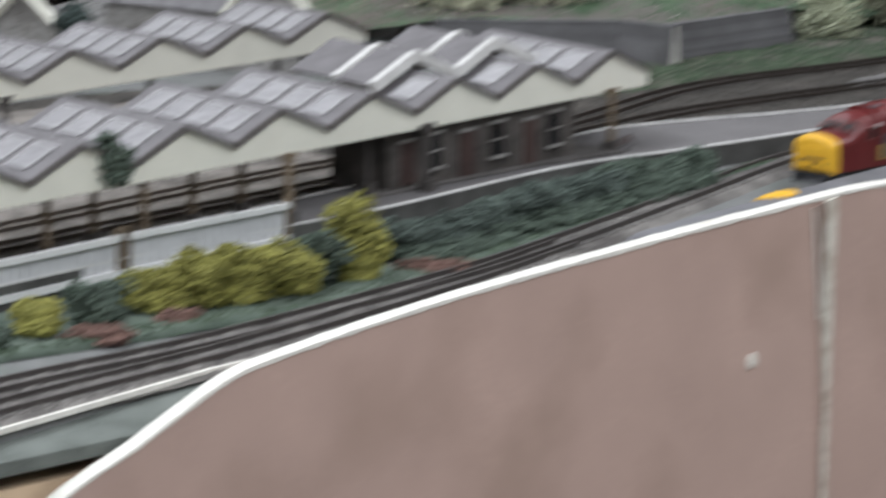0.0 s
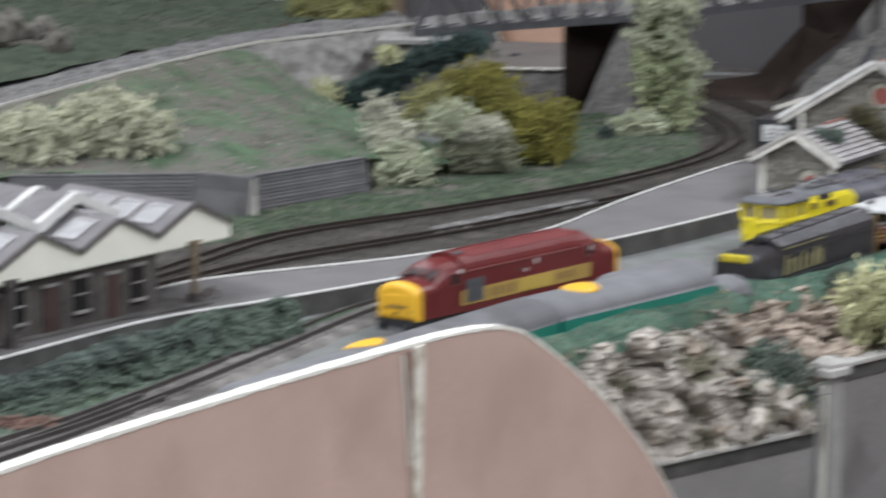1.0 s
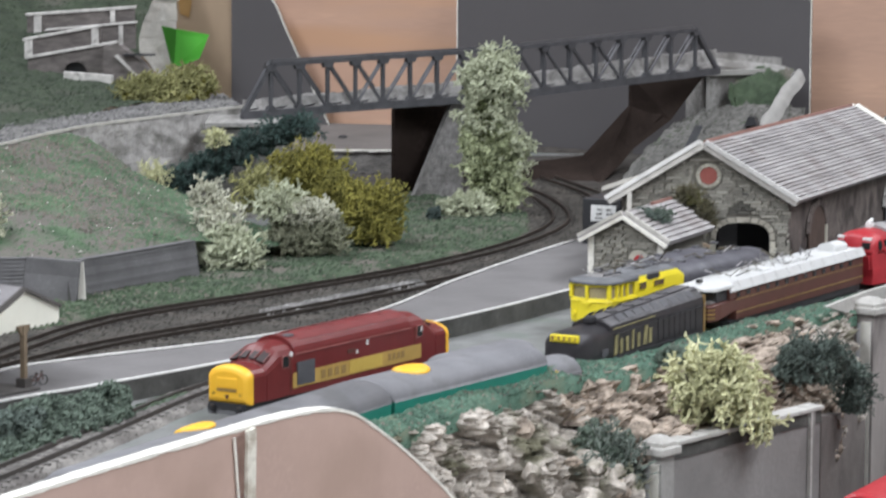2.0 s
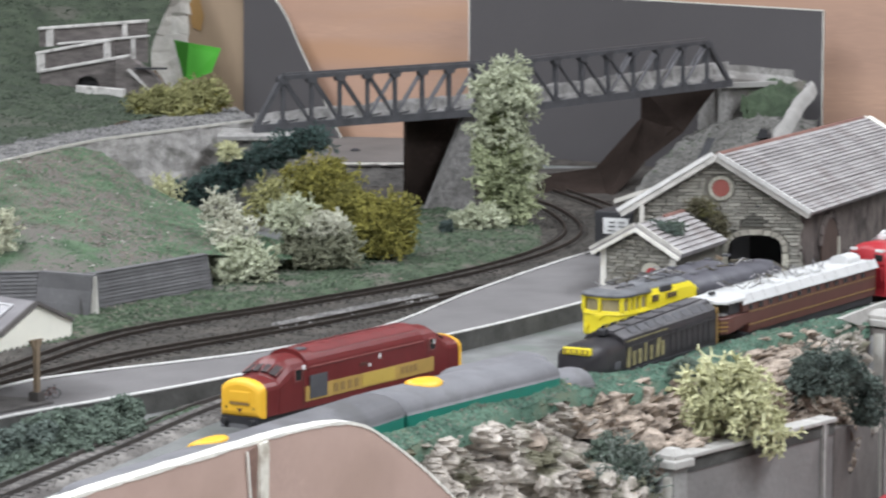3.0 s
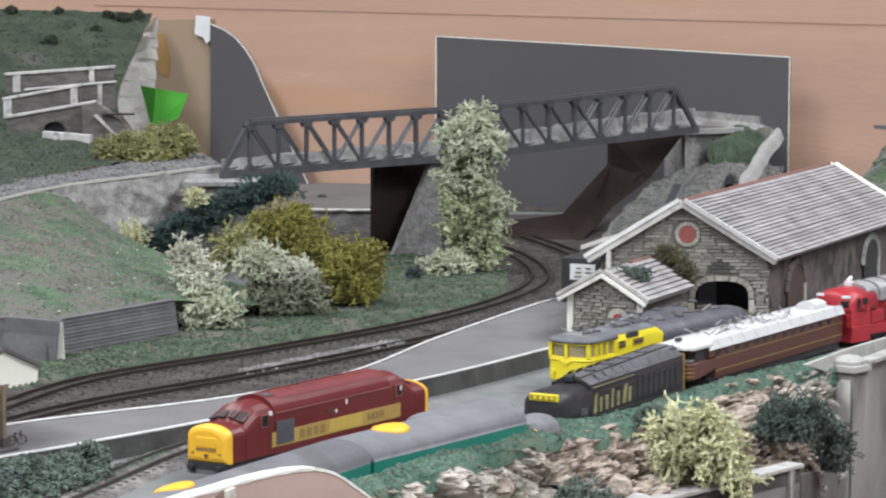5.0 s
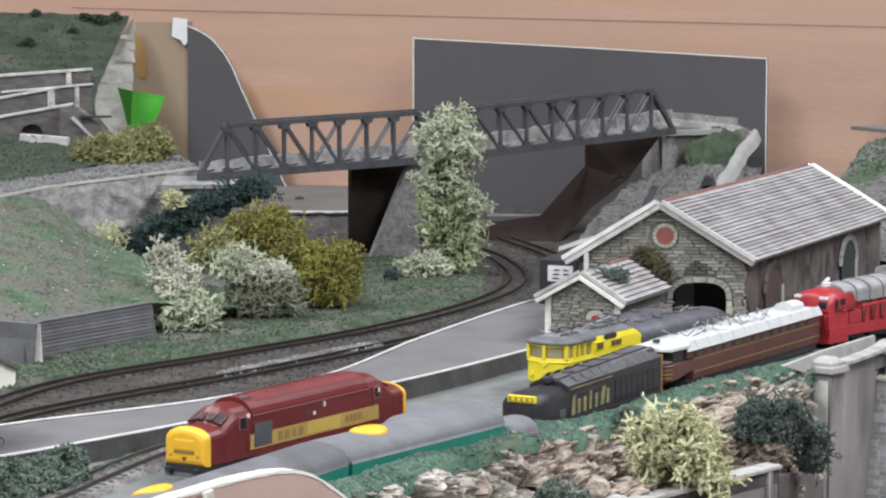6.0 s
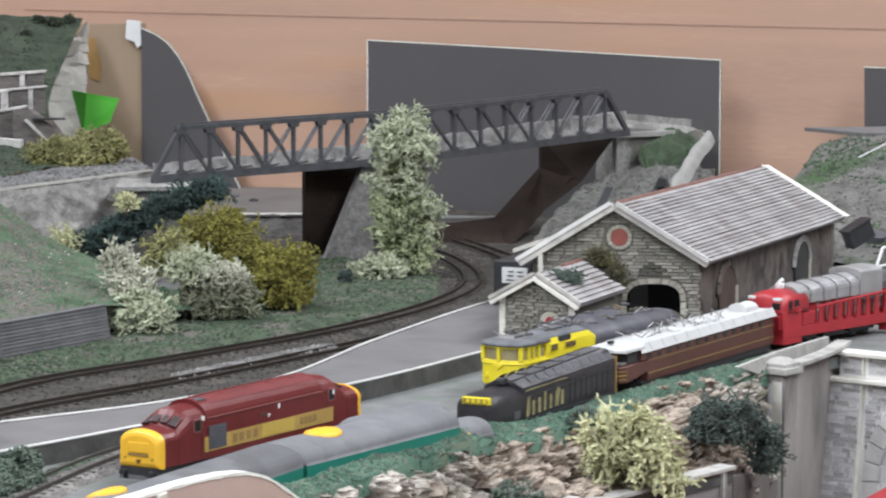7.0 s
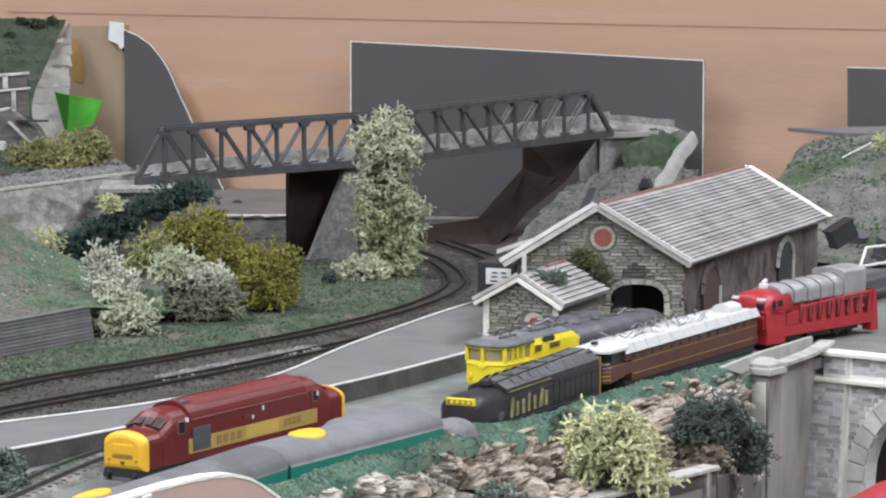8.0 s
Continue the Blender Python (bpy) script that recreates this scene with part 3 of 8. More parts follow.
part("joint_strip", Shape().prism([jm @ Vector(p) for p in ((0.0005, -0.0012, 0.049), (0.0085, -0.0012, 0.050), (0.0076, -0.0012, 0.01), (0.0060, -0.0012, -0.06), (0.0056, -0.0012, LOW), (0.0030, -0.0012, LOW), (0.0022, -0.0012, -0.062), (-0.0010, -0.0012, -0.022), (-0.0004, -0.0012, 0.006))], FN * 0.0026), mat("cracked_filler", (0.68, 0.65, 0.57), None, 0.85, 0.15, 90, 400, 0.5, stain=(0.46, 0.41, 0.34), stain_scale=110, stain_from=0.5), board, "cream filler strip along the board joint")
part("joint_gap", Shape().prism([jm @ Vector(p) for p in ((-0.0085, -0.0004, 0.046), (0.0005, -0.0004, 0.048), (-0.0006, -0.0004, 0.004), (-0.0016, -0.0004, -0.022))], FN * 0.001), mat("rusty_gap", (0.20, 0.125, 0.10), None, 0.9, 0.3, 60, 300), board, "dark open joint between two boards")
part("joint_edge", Shape().prism([jm @ Vector(p) for p in ((-0.0098, -0.0006, 0.046), (-0.0085, -0.0006, 0.046), (-0.0018, -0.0006, -0.022), (-0.0026, -0.0006, -0.022))], FN * 0.0012), WHITE_EDGE, board, "thin cream edge of the open joint")
part("filler_spot", Shape().loft([[FB + FD * (0.3735 + r * math.cos(a)) + UP * (-0.039 + 1.3 * r * math.sin(a)) + FN * (0.009 + h) for a in (math.tau * i / 9 for i in range(9))] for r, h in ((0.004, 0.0), (0.0035, 0.0012), (0.0015, 0.0018))]), WHITE_EDGE, board, "pale filler spot")

# ---------- hills ----------
def hill(name, rows_of_control, material, label, n=40, mm=40, lump=0.004, scale=25):
    """A rolling surface through a few rows of control points."""
    lines = [curve_points(r, 0.002) for r in rows_of_control]
    cut = [[l[round(k / mm * (len(l) - 1))] for k in range(mm + 1)] for l in lines]
    cols = [curve_points([row[k] for row in cut], 0.002) for k in range(mm + 1)]
    rows = [[c[round(j / n * (len(c) - 1))].copy() for c in cols] for j in range(n + 1)]
    for r in rows:
        for p in r:
            p.z += rough(p, scale, lump) + rough(p, scale * 4, lump * 0.4) + rough(p, scale * 12, lump * 0.2)
    HILLS[label] = rows
    return solid(name, Shape().grid(rows), material, label, "hill", kind="structure", smooth=True)


# embankment between fence and lane
hill("ground", [[(-0.82, 2.70, 0.0), (-0.70, 2.76, 0.02), (-0.60, 2.805, 0.035), (-0.452, 2.845, 0.035), (-0.409, 2.842, 0.0335), (-0.322, 2.994, 0.0315), (-0.235, 3.12, 0.012)],
                [(-0.81, 2.78, 0.022), (-0.68, 2.86, 0.046), (-0.60, 2.90, 0.056), (-0.50, 2.99, 0.066), (-0.43, 3.07, 0.058), (-0.360, 3.13, 0.042), (-0.270, 3.20, 0.020)],
                [(-0.80, 2.855, 0.038), (-0.652, 2.985, 0.073), (-0.592, 3.07, 0.086), (-0.533, 3.19, 0.096), (-0.476, 3.355, 0.094), (-0.427, 3.382, 0.060), (-0.376, 3.34, 0.040), (-0.300, 3.30, 0.012)]], WORN, "grassy embankment with worn brown turf", lump=0.003, scale=45)
# the high hill behind the lane
hill("ground", [[(-1.3, 2.95, 0.02), (-0.88, 3.02, 0.044), (-0.695, 3.115, 0.0785), (-0.600, 3.245, 0.0955), (-0.490, 3.50, 0.1020), (-0.42, 3.72, 0.1015)],
                [(-1.3, 3.2, 0.14), (-0.90, 3.35, 0.135), (-0.74, 3.52, 0.128), (-0.62, 3.74, 0.116), (-0.55, 3.79, 0.110), (-0.46, 3.86, 0.106)],
                [(-1.3, 3.6, 0.19), (-0.90, 3.80, 0.178), (-0.75, 3.90, 0.165), (-0.63, 3.94, 0.140), (-0.57, 3.96, 0.130), (-0.485, 3.98, 0.128)],
                [(-1.3, 3.9, 0.22), (-0.90, 4.03, 0.208), (-0.75, 4.06, 0.195), (-0.64, 4.07, 0.172), (-0.57, 4.07, 0.160), (-0.495, 4.08, 0.160)],
                [(-1.3, 4.3, 0.25), (-0.90, 4.3, 0.245), (-0.75, 4.3, 0.244), (-0.64, 4.3, 0.243), (-0.57, 4.3, 0.243), (-0.480, 4.29, 0.238)]], HILL, "dark green steep hillside of scattered turf", lump=0.005)
pl = curve_points([(-0.478, 4.28, 0.236), (-0.497, 4.29, 0.2027), (-0.516, 4.29, 0.1745), (-0.529, 4.28, 0.146), (-0.5255, 4.28, 0.117), (-0.4965, 4.28, 0.084)], 0.01)
pr = curve_points([(-0.479, 4.335, 0.229), (-0.479, 4.33, 0.194), (-0.479, 4.325, 0.166), (-0.479, 4.32, 0.142), (-0.479, 4.315, 0.119), (-0.474, 4.31, 0.090)], 0.01)
rows = []
for k in range(31):
    p, q = pl[round(k / 30 * (len(pl) - 1))], pr[round(k / 30 * (len(pr) - 1))]
    rows.append([p.lerp(q, i / 6) + Vector((rough((k, i, 0), 0.45, 0.005), 0, rough((k, i, 7), 0.5, 0.004))) for i in range(7)])
solid("plaster_edge", Shape().grid(rows), PLASTER, "rough white plaster edge of the hill against the board", "plaster", kind="structure")

# lane along the hill, on its stone retaining wall
lane = [(-0.90, 2.60, 0.005), (-0.80, 2.86, 0.040), (-0.70, 2.96, 0.062), (-0.650, 2.995, 0.075), (-0.59, 3.08, 0.088), (-0.530, 3.20, 0.097), (-0.474, 3.37, 0.100), (-0.405, 3.505, 0.100), (-0.332, 3.635, 0.100)]
lane_b = [(-1.05, 2.75, 0.005), (-0.90, 3.09, 0.040), (-0.77, 3.17, 0.062), (-0.70, 3.20, 0.075), (-0.64, 3.27, 0.088), (-0.575, 3.37, 0.097), (-0.485, 3.53, 0.100), (-0.430, 3.69, 0.100), (-0.37, 3.80, 0.100)]
la, lb = curve_points(lane, 0.01), curve_points(lane_b, 0.01)
la, lb = [[c[round(k / 60 * (len(c) - 1))] for k in range(61)] for c in (la, lb)]
LANE_STONE = mat("rough_plastered_stone", (0.29, 0.275, 0.262), (0.43, 0.412, 0.395), 0.95, 0.22, 70, 380, 1.0, stain=(0.22, 0.213, 0.195), stain_scale=38, stain_from=0.54, mottle=1.0)
road = thing("lane", "grey lane on a rough stone retaining wall", "road")
road["kind"] = "structure"
part("surface", Shape().grid([[p, p.lerp(q, 0.5) + UP * 0.001, q + UP * 0.001] for p, q in zip(la, lb)]), mat("stony_lane", (0.130, 0.126, 0.119), (0.172, 0.168, 0.160), 0.95, 0.25, 60, 350, 0.7, mottle=1.0), road, smooth=True)
part("retaining_wall", Shape().grid([[p + UP * (-0.105 * j / 12) + Vector((0.004 * j / 12 + rough((k * 1.3, j, 0), 0.9, 0.004), -0.006 * j / 12 + rough((k * 1.3, j, 5), 0.9, 0.004), 0)) for j in range(13)] for k, p in enumerate(la)]), LANE_STONE, road, "rough grey plastered retaining wall")
part("kerb", Shape().loft([[p + UP * h + (q - p).normalized() * o for o, h in ((-0.0015, -0.001), (-0.0015, 0.0018), (0.0005, 0.0018), (0.0005, -0.001))] for p, q in zip(la, lb)]), COPING, road, "pale worn kerb")
solid("stone_slab", Shape().prism([(-0.355, 3.455, 0.094), (-0.272, 3.462, 0.094), (-0.272, 3.56, 0.094), (-0.36, 3.56, 0.094)], (0, 0, 0.004)), STONE, "grey stone slab under the bridge end", "slab")
solid("stone_wall", Shape().prism([(-0.350, 3.465, -0.005), (-0.276, 3.472, -0.005), (-0.276, 3.55, -0.005), (-0.355, 3.55, -0.005)], (0, 0, 0.099)), STONE, "rough stone wall below the bridge end", "wall")

# terraced walls on the hill
TERRACE = mat("brown_grey_terrace_brick", (0.115, 0.101, 0.096), (0.165, 0.146, 0.139), 0.95, 0.22, 60, 350, 0.5, stain=(0.09, 0.082, 0.076), stain_scale=35, stretch=(1, 1, 3))
TERRACE_CAP = mat("chalky_terrace_cap", (0.44, 0.42, 0.40), (0.56, 0.54, 0.515), 0.9, 0.18, 70, 300, 0.4, stain=(0.24, 0.225, 0.21), stain_scale=90, stain_from=0.56)


def terrace_wall(label, a, b, drop_a, drop_b, piers, arch=None, cap=0.0030):
    """A wall between two top corners, with coping and pale piers."""
    a, b = Vector(a), Vector(b)
    w = (b - a)
    n = Vector((w.y, -w.x, 0)).normalized()
    ob = thing("terrace_wall", label, "wall", group="terrace walls")
    foot = [b - UP * drop_b, a - UP * drop_a]
    if arch:
        d = Vector((w.x, w.y, 0)).normalized()
        p = a.lerp(b, arch)
        p.z = b.z - drop_b
        r = 0.0125
        foot = [b - UP * drop_b] + [p + d * r * math.cos(t) + UP * (0.0105 + 0.0095 * math.sin(t)) for t in (math.pi * i / 10 for i in range(11))] + [a - UP * drop_a]
        foot.insert(1, p + d * r)
        foot.insert(-1, p - d * r)
        for i in range(9):
            t0, t1 = math.pi * i / 9 + 0.03, math.pi * (i + 1) / 9 - 0.03
            part("arch_stone", Shape().prism([p + d * (r + e) * math.cos(t) + UP * (0.0105 + (0.0095 + e) * math.sin(t)) + n * 0.0012 for t, e in ((t0, 0), (t1, 0), (t1, 0.004), (t0, 0.004))], n * -0.003), TERRACE, ob)
        part("tunnel_mouth", Shape().prism([p + d * x + UP * z - n * 0.012 for x, z in ((-0.02, -0.002), (0.02, -0.002), (0.02, 0.026), (-0.02, 0.026))], n * -0.002), BLACK, ob, "dark tunnel mouth")
    part("wall", Shape().prism([a, b] + foot, n * -0.010), TERRACE, ob)
    c = w.normalized() * 0.002
    part("coping", Shape().prism([a - c + n * 0.003, b + c + n * 0.003, b + c + n * 0.003 + UP * cap, a - c + n * 0.003 + UP * cap], n * -0.014), TERRACE_CAP, ob, "chalky pale coping", bevel=0.0005)
    for u, wide in piers:
        p, h = a.lerp(b, u), drop_a + (drop_b - drop_a) * u
        d = w.normalized() * wide
        part("pier", Shape().prism([p - d - UP * h + n * 0.0022, p + d - UP * h + n * 0.0022, p + d + n * 0.0022, p - d + n * 0.0022], n * -0.004), TERRACE_CAP, ob)
    return ob


terrace_wall("brown-grey terrace wall with chalky coping high on the hill", (-0.6172, 3.962, 0.1785), (-0.4900, 3.962, 0.1880), 0.020, 0.022, ((0.10, 0.0045), (0.80, 0.0030)))
terrace_wall("low brown-grey terrace wall below the highest one", (-0.5910, 3.945, 0.1620), (-0.4870, 3.945, 0.1715), 0.010, 0.030, ((0.84, 0.0026),), cap=0.0022)
terrace_wall("brown-grey terrace wall with chalky coping on the hillside", (-0.6128, 3.915, 0.1525), (-0.5230, 3.915, 0.1690), 0.022, 0.022, ((0.05, 0.0048), (0.92, 0.0042)))
terrace_wall("brown-grey terrace wall with a small tunnel arch", (-0.6022, 3.868, 0.1345), (-0.5008, 3.868, 0.1525), 0.030, 0.0415, ((0.90, 0.0032),), arch=0.545)
ramp = thing("ramp_wall", "sloping brown-grey ramp wall with a pale handrail", "wall")
part("wall", Shape().prism([(-0.512, 3.850, 0.095), (-0.450, 3.850, 0.095), (-0.452, 3.850, 0.112), (-0.470, 3.850, 0.134), (-0.494, 3.850, 0.152), (-0.512, 3.850, 0.152)], (0.004, 0.010, 0)), TERRACE, ramp)
part("handrail", Shape().prism([(-0.499, 3.845, 0.1400), (-0.470, 3.845, 0.1115), (-0.466, 3.845, 0.1115), (-0.495, 3.845, 0.1415)], (0.001, -0.004, 0)), TERRACE_CAP, ramp)
part("kerb", Shape().box(-0.489, -0.452, 3.842, 3.852, 0.1405, 0.1425), BLACK, ramp, "dark ledge slab")
solid("low_wall", Shape().prism([(-0.556, 3.832, 0.104), (-0.5005, 3.830, 0.100), (-0.5005, 3.830, 0.1185), (-0.556, 3.832, 0.1225)], (0.002, 0.008, 0)), TERRACE_CAP, "low chalky wall before the tunnel arch", "wall", bevel=0.0006)

# right hill
hill("ground", [[(0.30, 3.62, 0.0), (0.42, 3.62, 0.0), (0.55, 3.60, 0.0), (0.9, 3.6, 0.0)],
                [(0.33, 3.74, 0.035), (0.45, 3.72, 0.05), (0.60, 3.70, 0.06), (0.9, 3.7, 0.06)],
                [(0.385, 3.86, 0.075), (0.47, 3.82, 0.10), (0.60, 3.82, 0.11), (0.9, 3.8, 0.11)],
                [(0.425, 3.96, 0.105), (0.50, 3.93, 0.122), (0.62, 3.92, 0.126), (0.9, 3.9, 0.13)]], mat("stony_turf", (0.106, 0.104, 0.093), (0.149, 0.143, 0.132), 0.95, 0.35, 45, 500, 0.8, stain=(0.06, 0.10, 0.045), stain_scale=14, mottle=1.0), "stony grey hillside with patches of turf", lump=0.008)
solid("ledge", Shape().prism([(0.409, 3.985, 0.1195), (0.470, 3.925, 0.1175), (0.62, 3.90, 0.1165), (0.62, 4.02, 0.1205)], (0, 0, 0.0042)), TARMAC, "flat grey ledge on top of the stony hill", "ledge", kind="structure")
solid("white_rail", Shape().tube([(0.452, 3.80, 0.103), (0.485, 3.80, 0.120)], 0.0009), WHITE, "thin white rail lying on the hillside", "rail")

# ---------- bridge, piers and abutments ----------
A0, AJ, A1 = Vector((-0.3209, 3.50, 0.0991)), Vector((-0.0648, 3.70, 0.1037)), Vector((0.2012, 4.0, 0.1133))
bridge = thing("truss_bridge", "dark grey steel lattice truss bridge over the cutting", "bridge")
H, BAYS = 0.0550, 9
BRIDGE_BED = mat("grey_bridge_ballast", (0.20, 0.192, 0.186), (0.31, 0.298, 0.288), 0.95, 0.25, 90, 380, 1.0, stain=(0.14, 0.134, 0.128), stain_scale=60, stain_from=0.52, mottle=1.0)
BRIDGE_PALE = mat("pale_bridge_paint", (0.105, 0.103, 0.112), (0.15, 0.147, 0.158), 0.6, 0.15, 80, 400, 0.1)
for span, (a0, a1) in enumerate(((A0, AJ), (AJ, A1))):
    BW = (a1 - a0).normalized()
    BS = Vector((-BW.y, BW.x, 0)).normalized()
    for side in (0.0, 1.0):
        o = Vector((-0.002, 0.034, 0.0)) * side
        q = lambda u, h: a0.lerp(a1, u) + UP * h + o

        def bar(name, a, b, w=0.0022, d=0.0022, material=BRIDGE):
            way = (b - a).normalized()
            s1 = way.cross(BS).normalized() * w
            part(name, Shape().loft([[p + s1 + BS * d, p + s1 - BS * d, p - s1 - BS * d, p - s1 + BS * d] for p in (a, b)]), material, bridge)

        first, last = (1 / BAYS, 1.0) if span == 0 else (0.0, 1 - 1 / BAYS)
        bar("bottom_chord", q(0, 0.003), q(1, 0.003), 0.0040, 0.003)
        bar("top_chord", q(first, H), q(last, H), 0.0024, 0.003)
        if span == 0:
            bar("end_post", q(0.004, 0.003), q(first, H), 0.0026)
        else:
            bar("end_post", q(0.996, 0.003), q(last, H), 0.0026)
        for i in range(1, BAYS + 1 - span):
            u = i / BAYS
            bar("post", q(u, 0.003), q(u, H), 0.0017, 0.0018)
            part("gusset", Shape().prism([q(u, H) + BW * x + UP * z - BS * 0.0030 for x, z in ((-0.0075, -0.0010), (0.0075, -0.0010), (0.0048, -0.0072), (-0.0048, -0.0072))], BS * 0.006), BRIDGE, bridge)
            part("gusset", Shape().prism([q(u, 0.006) + BW * x + UP * z - BS * 0.0030 for x, z in ((-0.0055, 0), (0.0055, 0), (0.003, 0.005), (-0.003, 0.005))], BS * 0.006), BRIDGE, bridge)
        for i in range(0 if span else 1, BAYS if span == 0 else BAYS - 1):
            u, v = i / BAYS, (i + 1) / BAYS
            if i <= 4:
                bar("diagonal", q(u, H - 0.003), q(v, 0.005), 0.0014, 0.0013)
            if i >= 4:
                # rising diagonals are paler than falling ones
                bar("diagonal", q(u, 0.005), q(v, H - 0.003), 0.0011, 0.0012, BRIDGE_PALE)
        if side == 0:
            for i in range(BAYS):
                bar("cross_brace", q(i / BAYS, 0.008), q((i + 1) / BAYS, 0.008) + Vector((-0.002, 0.034, 0.0)), 0.0008, 0.0008)
    DW = Vector((-0.002, 0.034, 0.0))
    part("deck", Shape().prism([p + UP * -0.001 for p in (a0, a1, a1 + DW, a0 + DW)], (0, 0, 0.004)), BRIDGE, bridge)
    rows = [[a0.lerp(a1, k / 40) + DW * o + UP * (0.003 + h * (1.0 + 0.8 * ((k / 40 + span) / 2)) + rough((k + 40 * span, o * 40, 0), 0.6, 0.0026)) for o, h in ((0.10, 0), (0.25, 0.003), (0.45, 0.004), (0.62, 0.006), (0.75, 0.013), (0.9, 0.014), (0.98, 0.0))] for k in range(41)]
    part("ballast_bed", Shape().grid(rows), BRIDGE_BED, bridge, "pale stone bed and parapet on the bridge deck", kind="stuff")

# left pier: a dark board and a sloping grey wing
pier = thing("bridge_pier", "dark board pier with a sloping grey wing", "pier")
part("board", Shape().prism([(-0.168, 3.66, -0.01), (-0.108, 3.72, -0.01), (-0.108, 3.72, 0.107), (-0.168, 3.66, 0.105)], (-0.004, 0.006, 0)), DARK_WOOD, pier)
part("wing", Shape().prism([(-0.155, 3.635, -0.01), (-0.098, 3.69, -0.01), (-0.098, 3.69, 0.107), (-0.108, 3.68, 0.107)], (0.004, -0.006, 0)), mat("grey_roughcast", (0.155, 0.149, 0.144), (0.225, 0.217, 0.210), 0.95, 0.28, 150, 420, 0.9, mottle=1.0, stain=(0.12, 0.114, 0.108), stain_scale=20), pier, "sloping grey rough-cast wing")
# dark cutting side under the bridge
cut = thing("cutting_side", "very dark brown boards lining the cutting below the bridge", "board")
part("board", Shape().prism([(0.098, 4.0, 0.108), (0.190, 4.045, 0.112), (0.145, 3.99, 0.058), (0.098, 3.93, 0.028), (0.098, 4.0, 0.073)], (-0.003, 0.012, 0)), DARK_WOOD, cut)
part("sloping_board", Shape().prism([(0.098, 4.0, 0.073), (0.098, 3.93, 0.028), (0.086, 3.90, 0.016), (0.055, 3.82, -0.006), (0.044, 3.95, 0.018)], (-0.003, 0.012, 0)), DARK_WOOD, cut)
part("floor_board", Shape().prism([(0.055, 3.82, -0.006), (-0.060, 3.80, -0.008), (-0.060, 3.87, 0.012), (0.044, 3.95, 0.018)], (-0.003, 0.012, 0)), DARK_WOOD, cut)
solid("ground", Shape().grid([[Vector((-0.30 + 0.5 * i / 20, 3.62 + 0.47 * j / 8 + 0.1 * (i / 20), -0.0006 + rough((i, j, 0), 0.6, 0.002))) for i in range(21)] for j in range(9)]), CINDER, "dark ground in the cutting below the bridge", "ground", kind="structure", smooth=True)
solid("ground", Shape().grid([[on_back(-0.14 + 0.25 * i / 20, -0.004 + 0.004 * j + rough((i, j, 3), 0.8, 0.005), 0.03 - 0.008 * j) for i in range(21)] for j in range(3)]), CINDER, "thin sooty scatter at the foot of the grey panel", "ground", kind="structure")

# right abutment with stone slope
abut = thing("bridge_abutment", "rough grey stone abutment with pale coping and turf", "abutment")
part("wall", Shape().prism([(0.187, 4.045, -0.01), (0.260, 4.085, -0.01), (0.260, 4.085, 0.107), (0.187, 4.045, 0.107)], (-0.02, 0.06, 0)), STONE, abut)
part("coping", Shape().prism([(0.184, 4.036, 0.107), (0.262, 4.078, 0.107), (0.262, 4.12, 0.107), (0.184, 4.10, 0.107)], (0, 0, 0.006)), PLASTER_GREY, abut)
part("pilaster", Shape().box(0.1885, 0.193, 4.036, 4.046, 0.03, 0.107), PLASTER_GREY, abut)
hill("ground", [[(0.065, 3.72, -0.002), (0.14, 3.70, 0.0), (0.26, 3.74, 0.0), (0.36, 3.80, 0.0)],
                [(0.080, 3.80, 0.002), (0.14, 3.80, 0.010), (0.24, 3.84, 0.025), (0.34, 3.90, 0.01)],
                [(0.110, 3.90, 0.028), (0.17, 3.93, 0.042), (0.235, 3.95, 0.056), (0.30, 3.98, 0.044)],
                [(0.150, 4.00, 0.052), (0.185, 4.025, 0.066), (0.25, 4.03, 0.080), (0.31, 4.06, 0.066)]], mat("slope_stone", (0.099, 0.096, 0.089), (0.155, 0.150, 0.140), 0.95, 0.3, 120, 420, 0.9, mottle=1.0), "broken grey stone slope below the abutment", lump=0.006, scale=60)
hill("ground", [[(0.224, 4.0, 0.050), (0.242, 4.0, 0.055), (0.262, 4.0, 0.050)],
                [(0.215, 4.03, 0.090), (0.245, 4.04, 0.096), (0.285, 4.05, 0.093)],
                [(0.232, 4.085, 0.108), (0.262, 4.09, 0.113), (0.298, 4.095, 0.113)]], GRASS, "turf on the abutment's shoulder", lump=0.009, scale=60)
solid("plaster_edge", Shape().grid([[Vector((0.240 + 0.058 * k / 12 + rough((k, 1, 0), 0.5, 0.004) + w * (0.009 + 0.004 * math.sin(k / 4)), 3.93 + 0.155 * k / 12 - 0.01 * w, 0.046 + 0.066 * (k / 12) ** 0.85 + 0.006 * math.sin(math.pi * w) - 0.012 * w)) for w in (0, 0.25, 0.5, 0.75, 1.0)] for k in range(13)]), PLASTER_GREY, "white plaster edge of the abutment", "plaster", kind="structure", smooth=True)
back_wall = Shape().grid([[Vector((-0.36 + 0.67 * k / 40, 3.66 + 0.47 * k / 40, 0.106 + 0.012 * k / 40 - 0.018 * max(0, k / 40 - 0.82) / 0.18 + h + rough((k, h * 900, 0), 0.8, 0.002))) + Vector((0, 0.02, 0)) * (h > 0.010) for h in (-0.012, 0.004, 0.012, 0.020)] for k in range(33, 41)])
solid("parapet", back_wall, STONE, "low grey stone parapet behind the bridge", "wall", kind="structure")
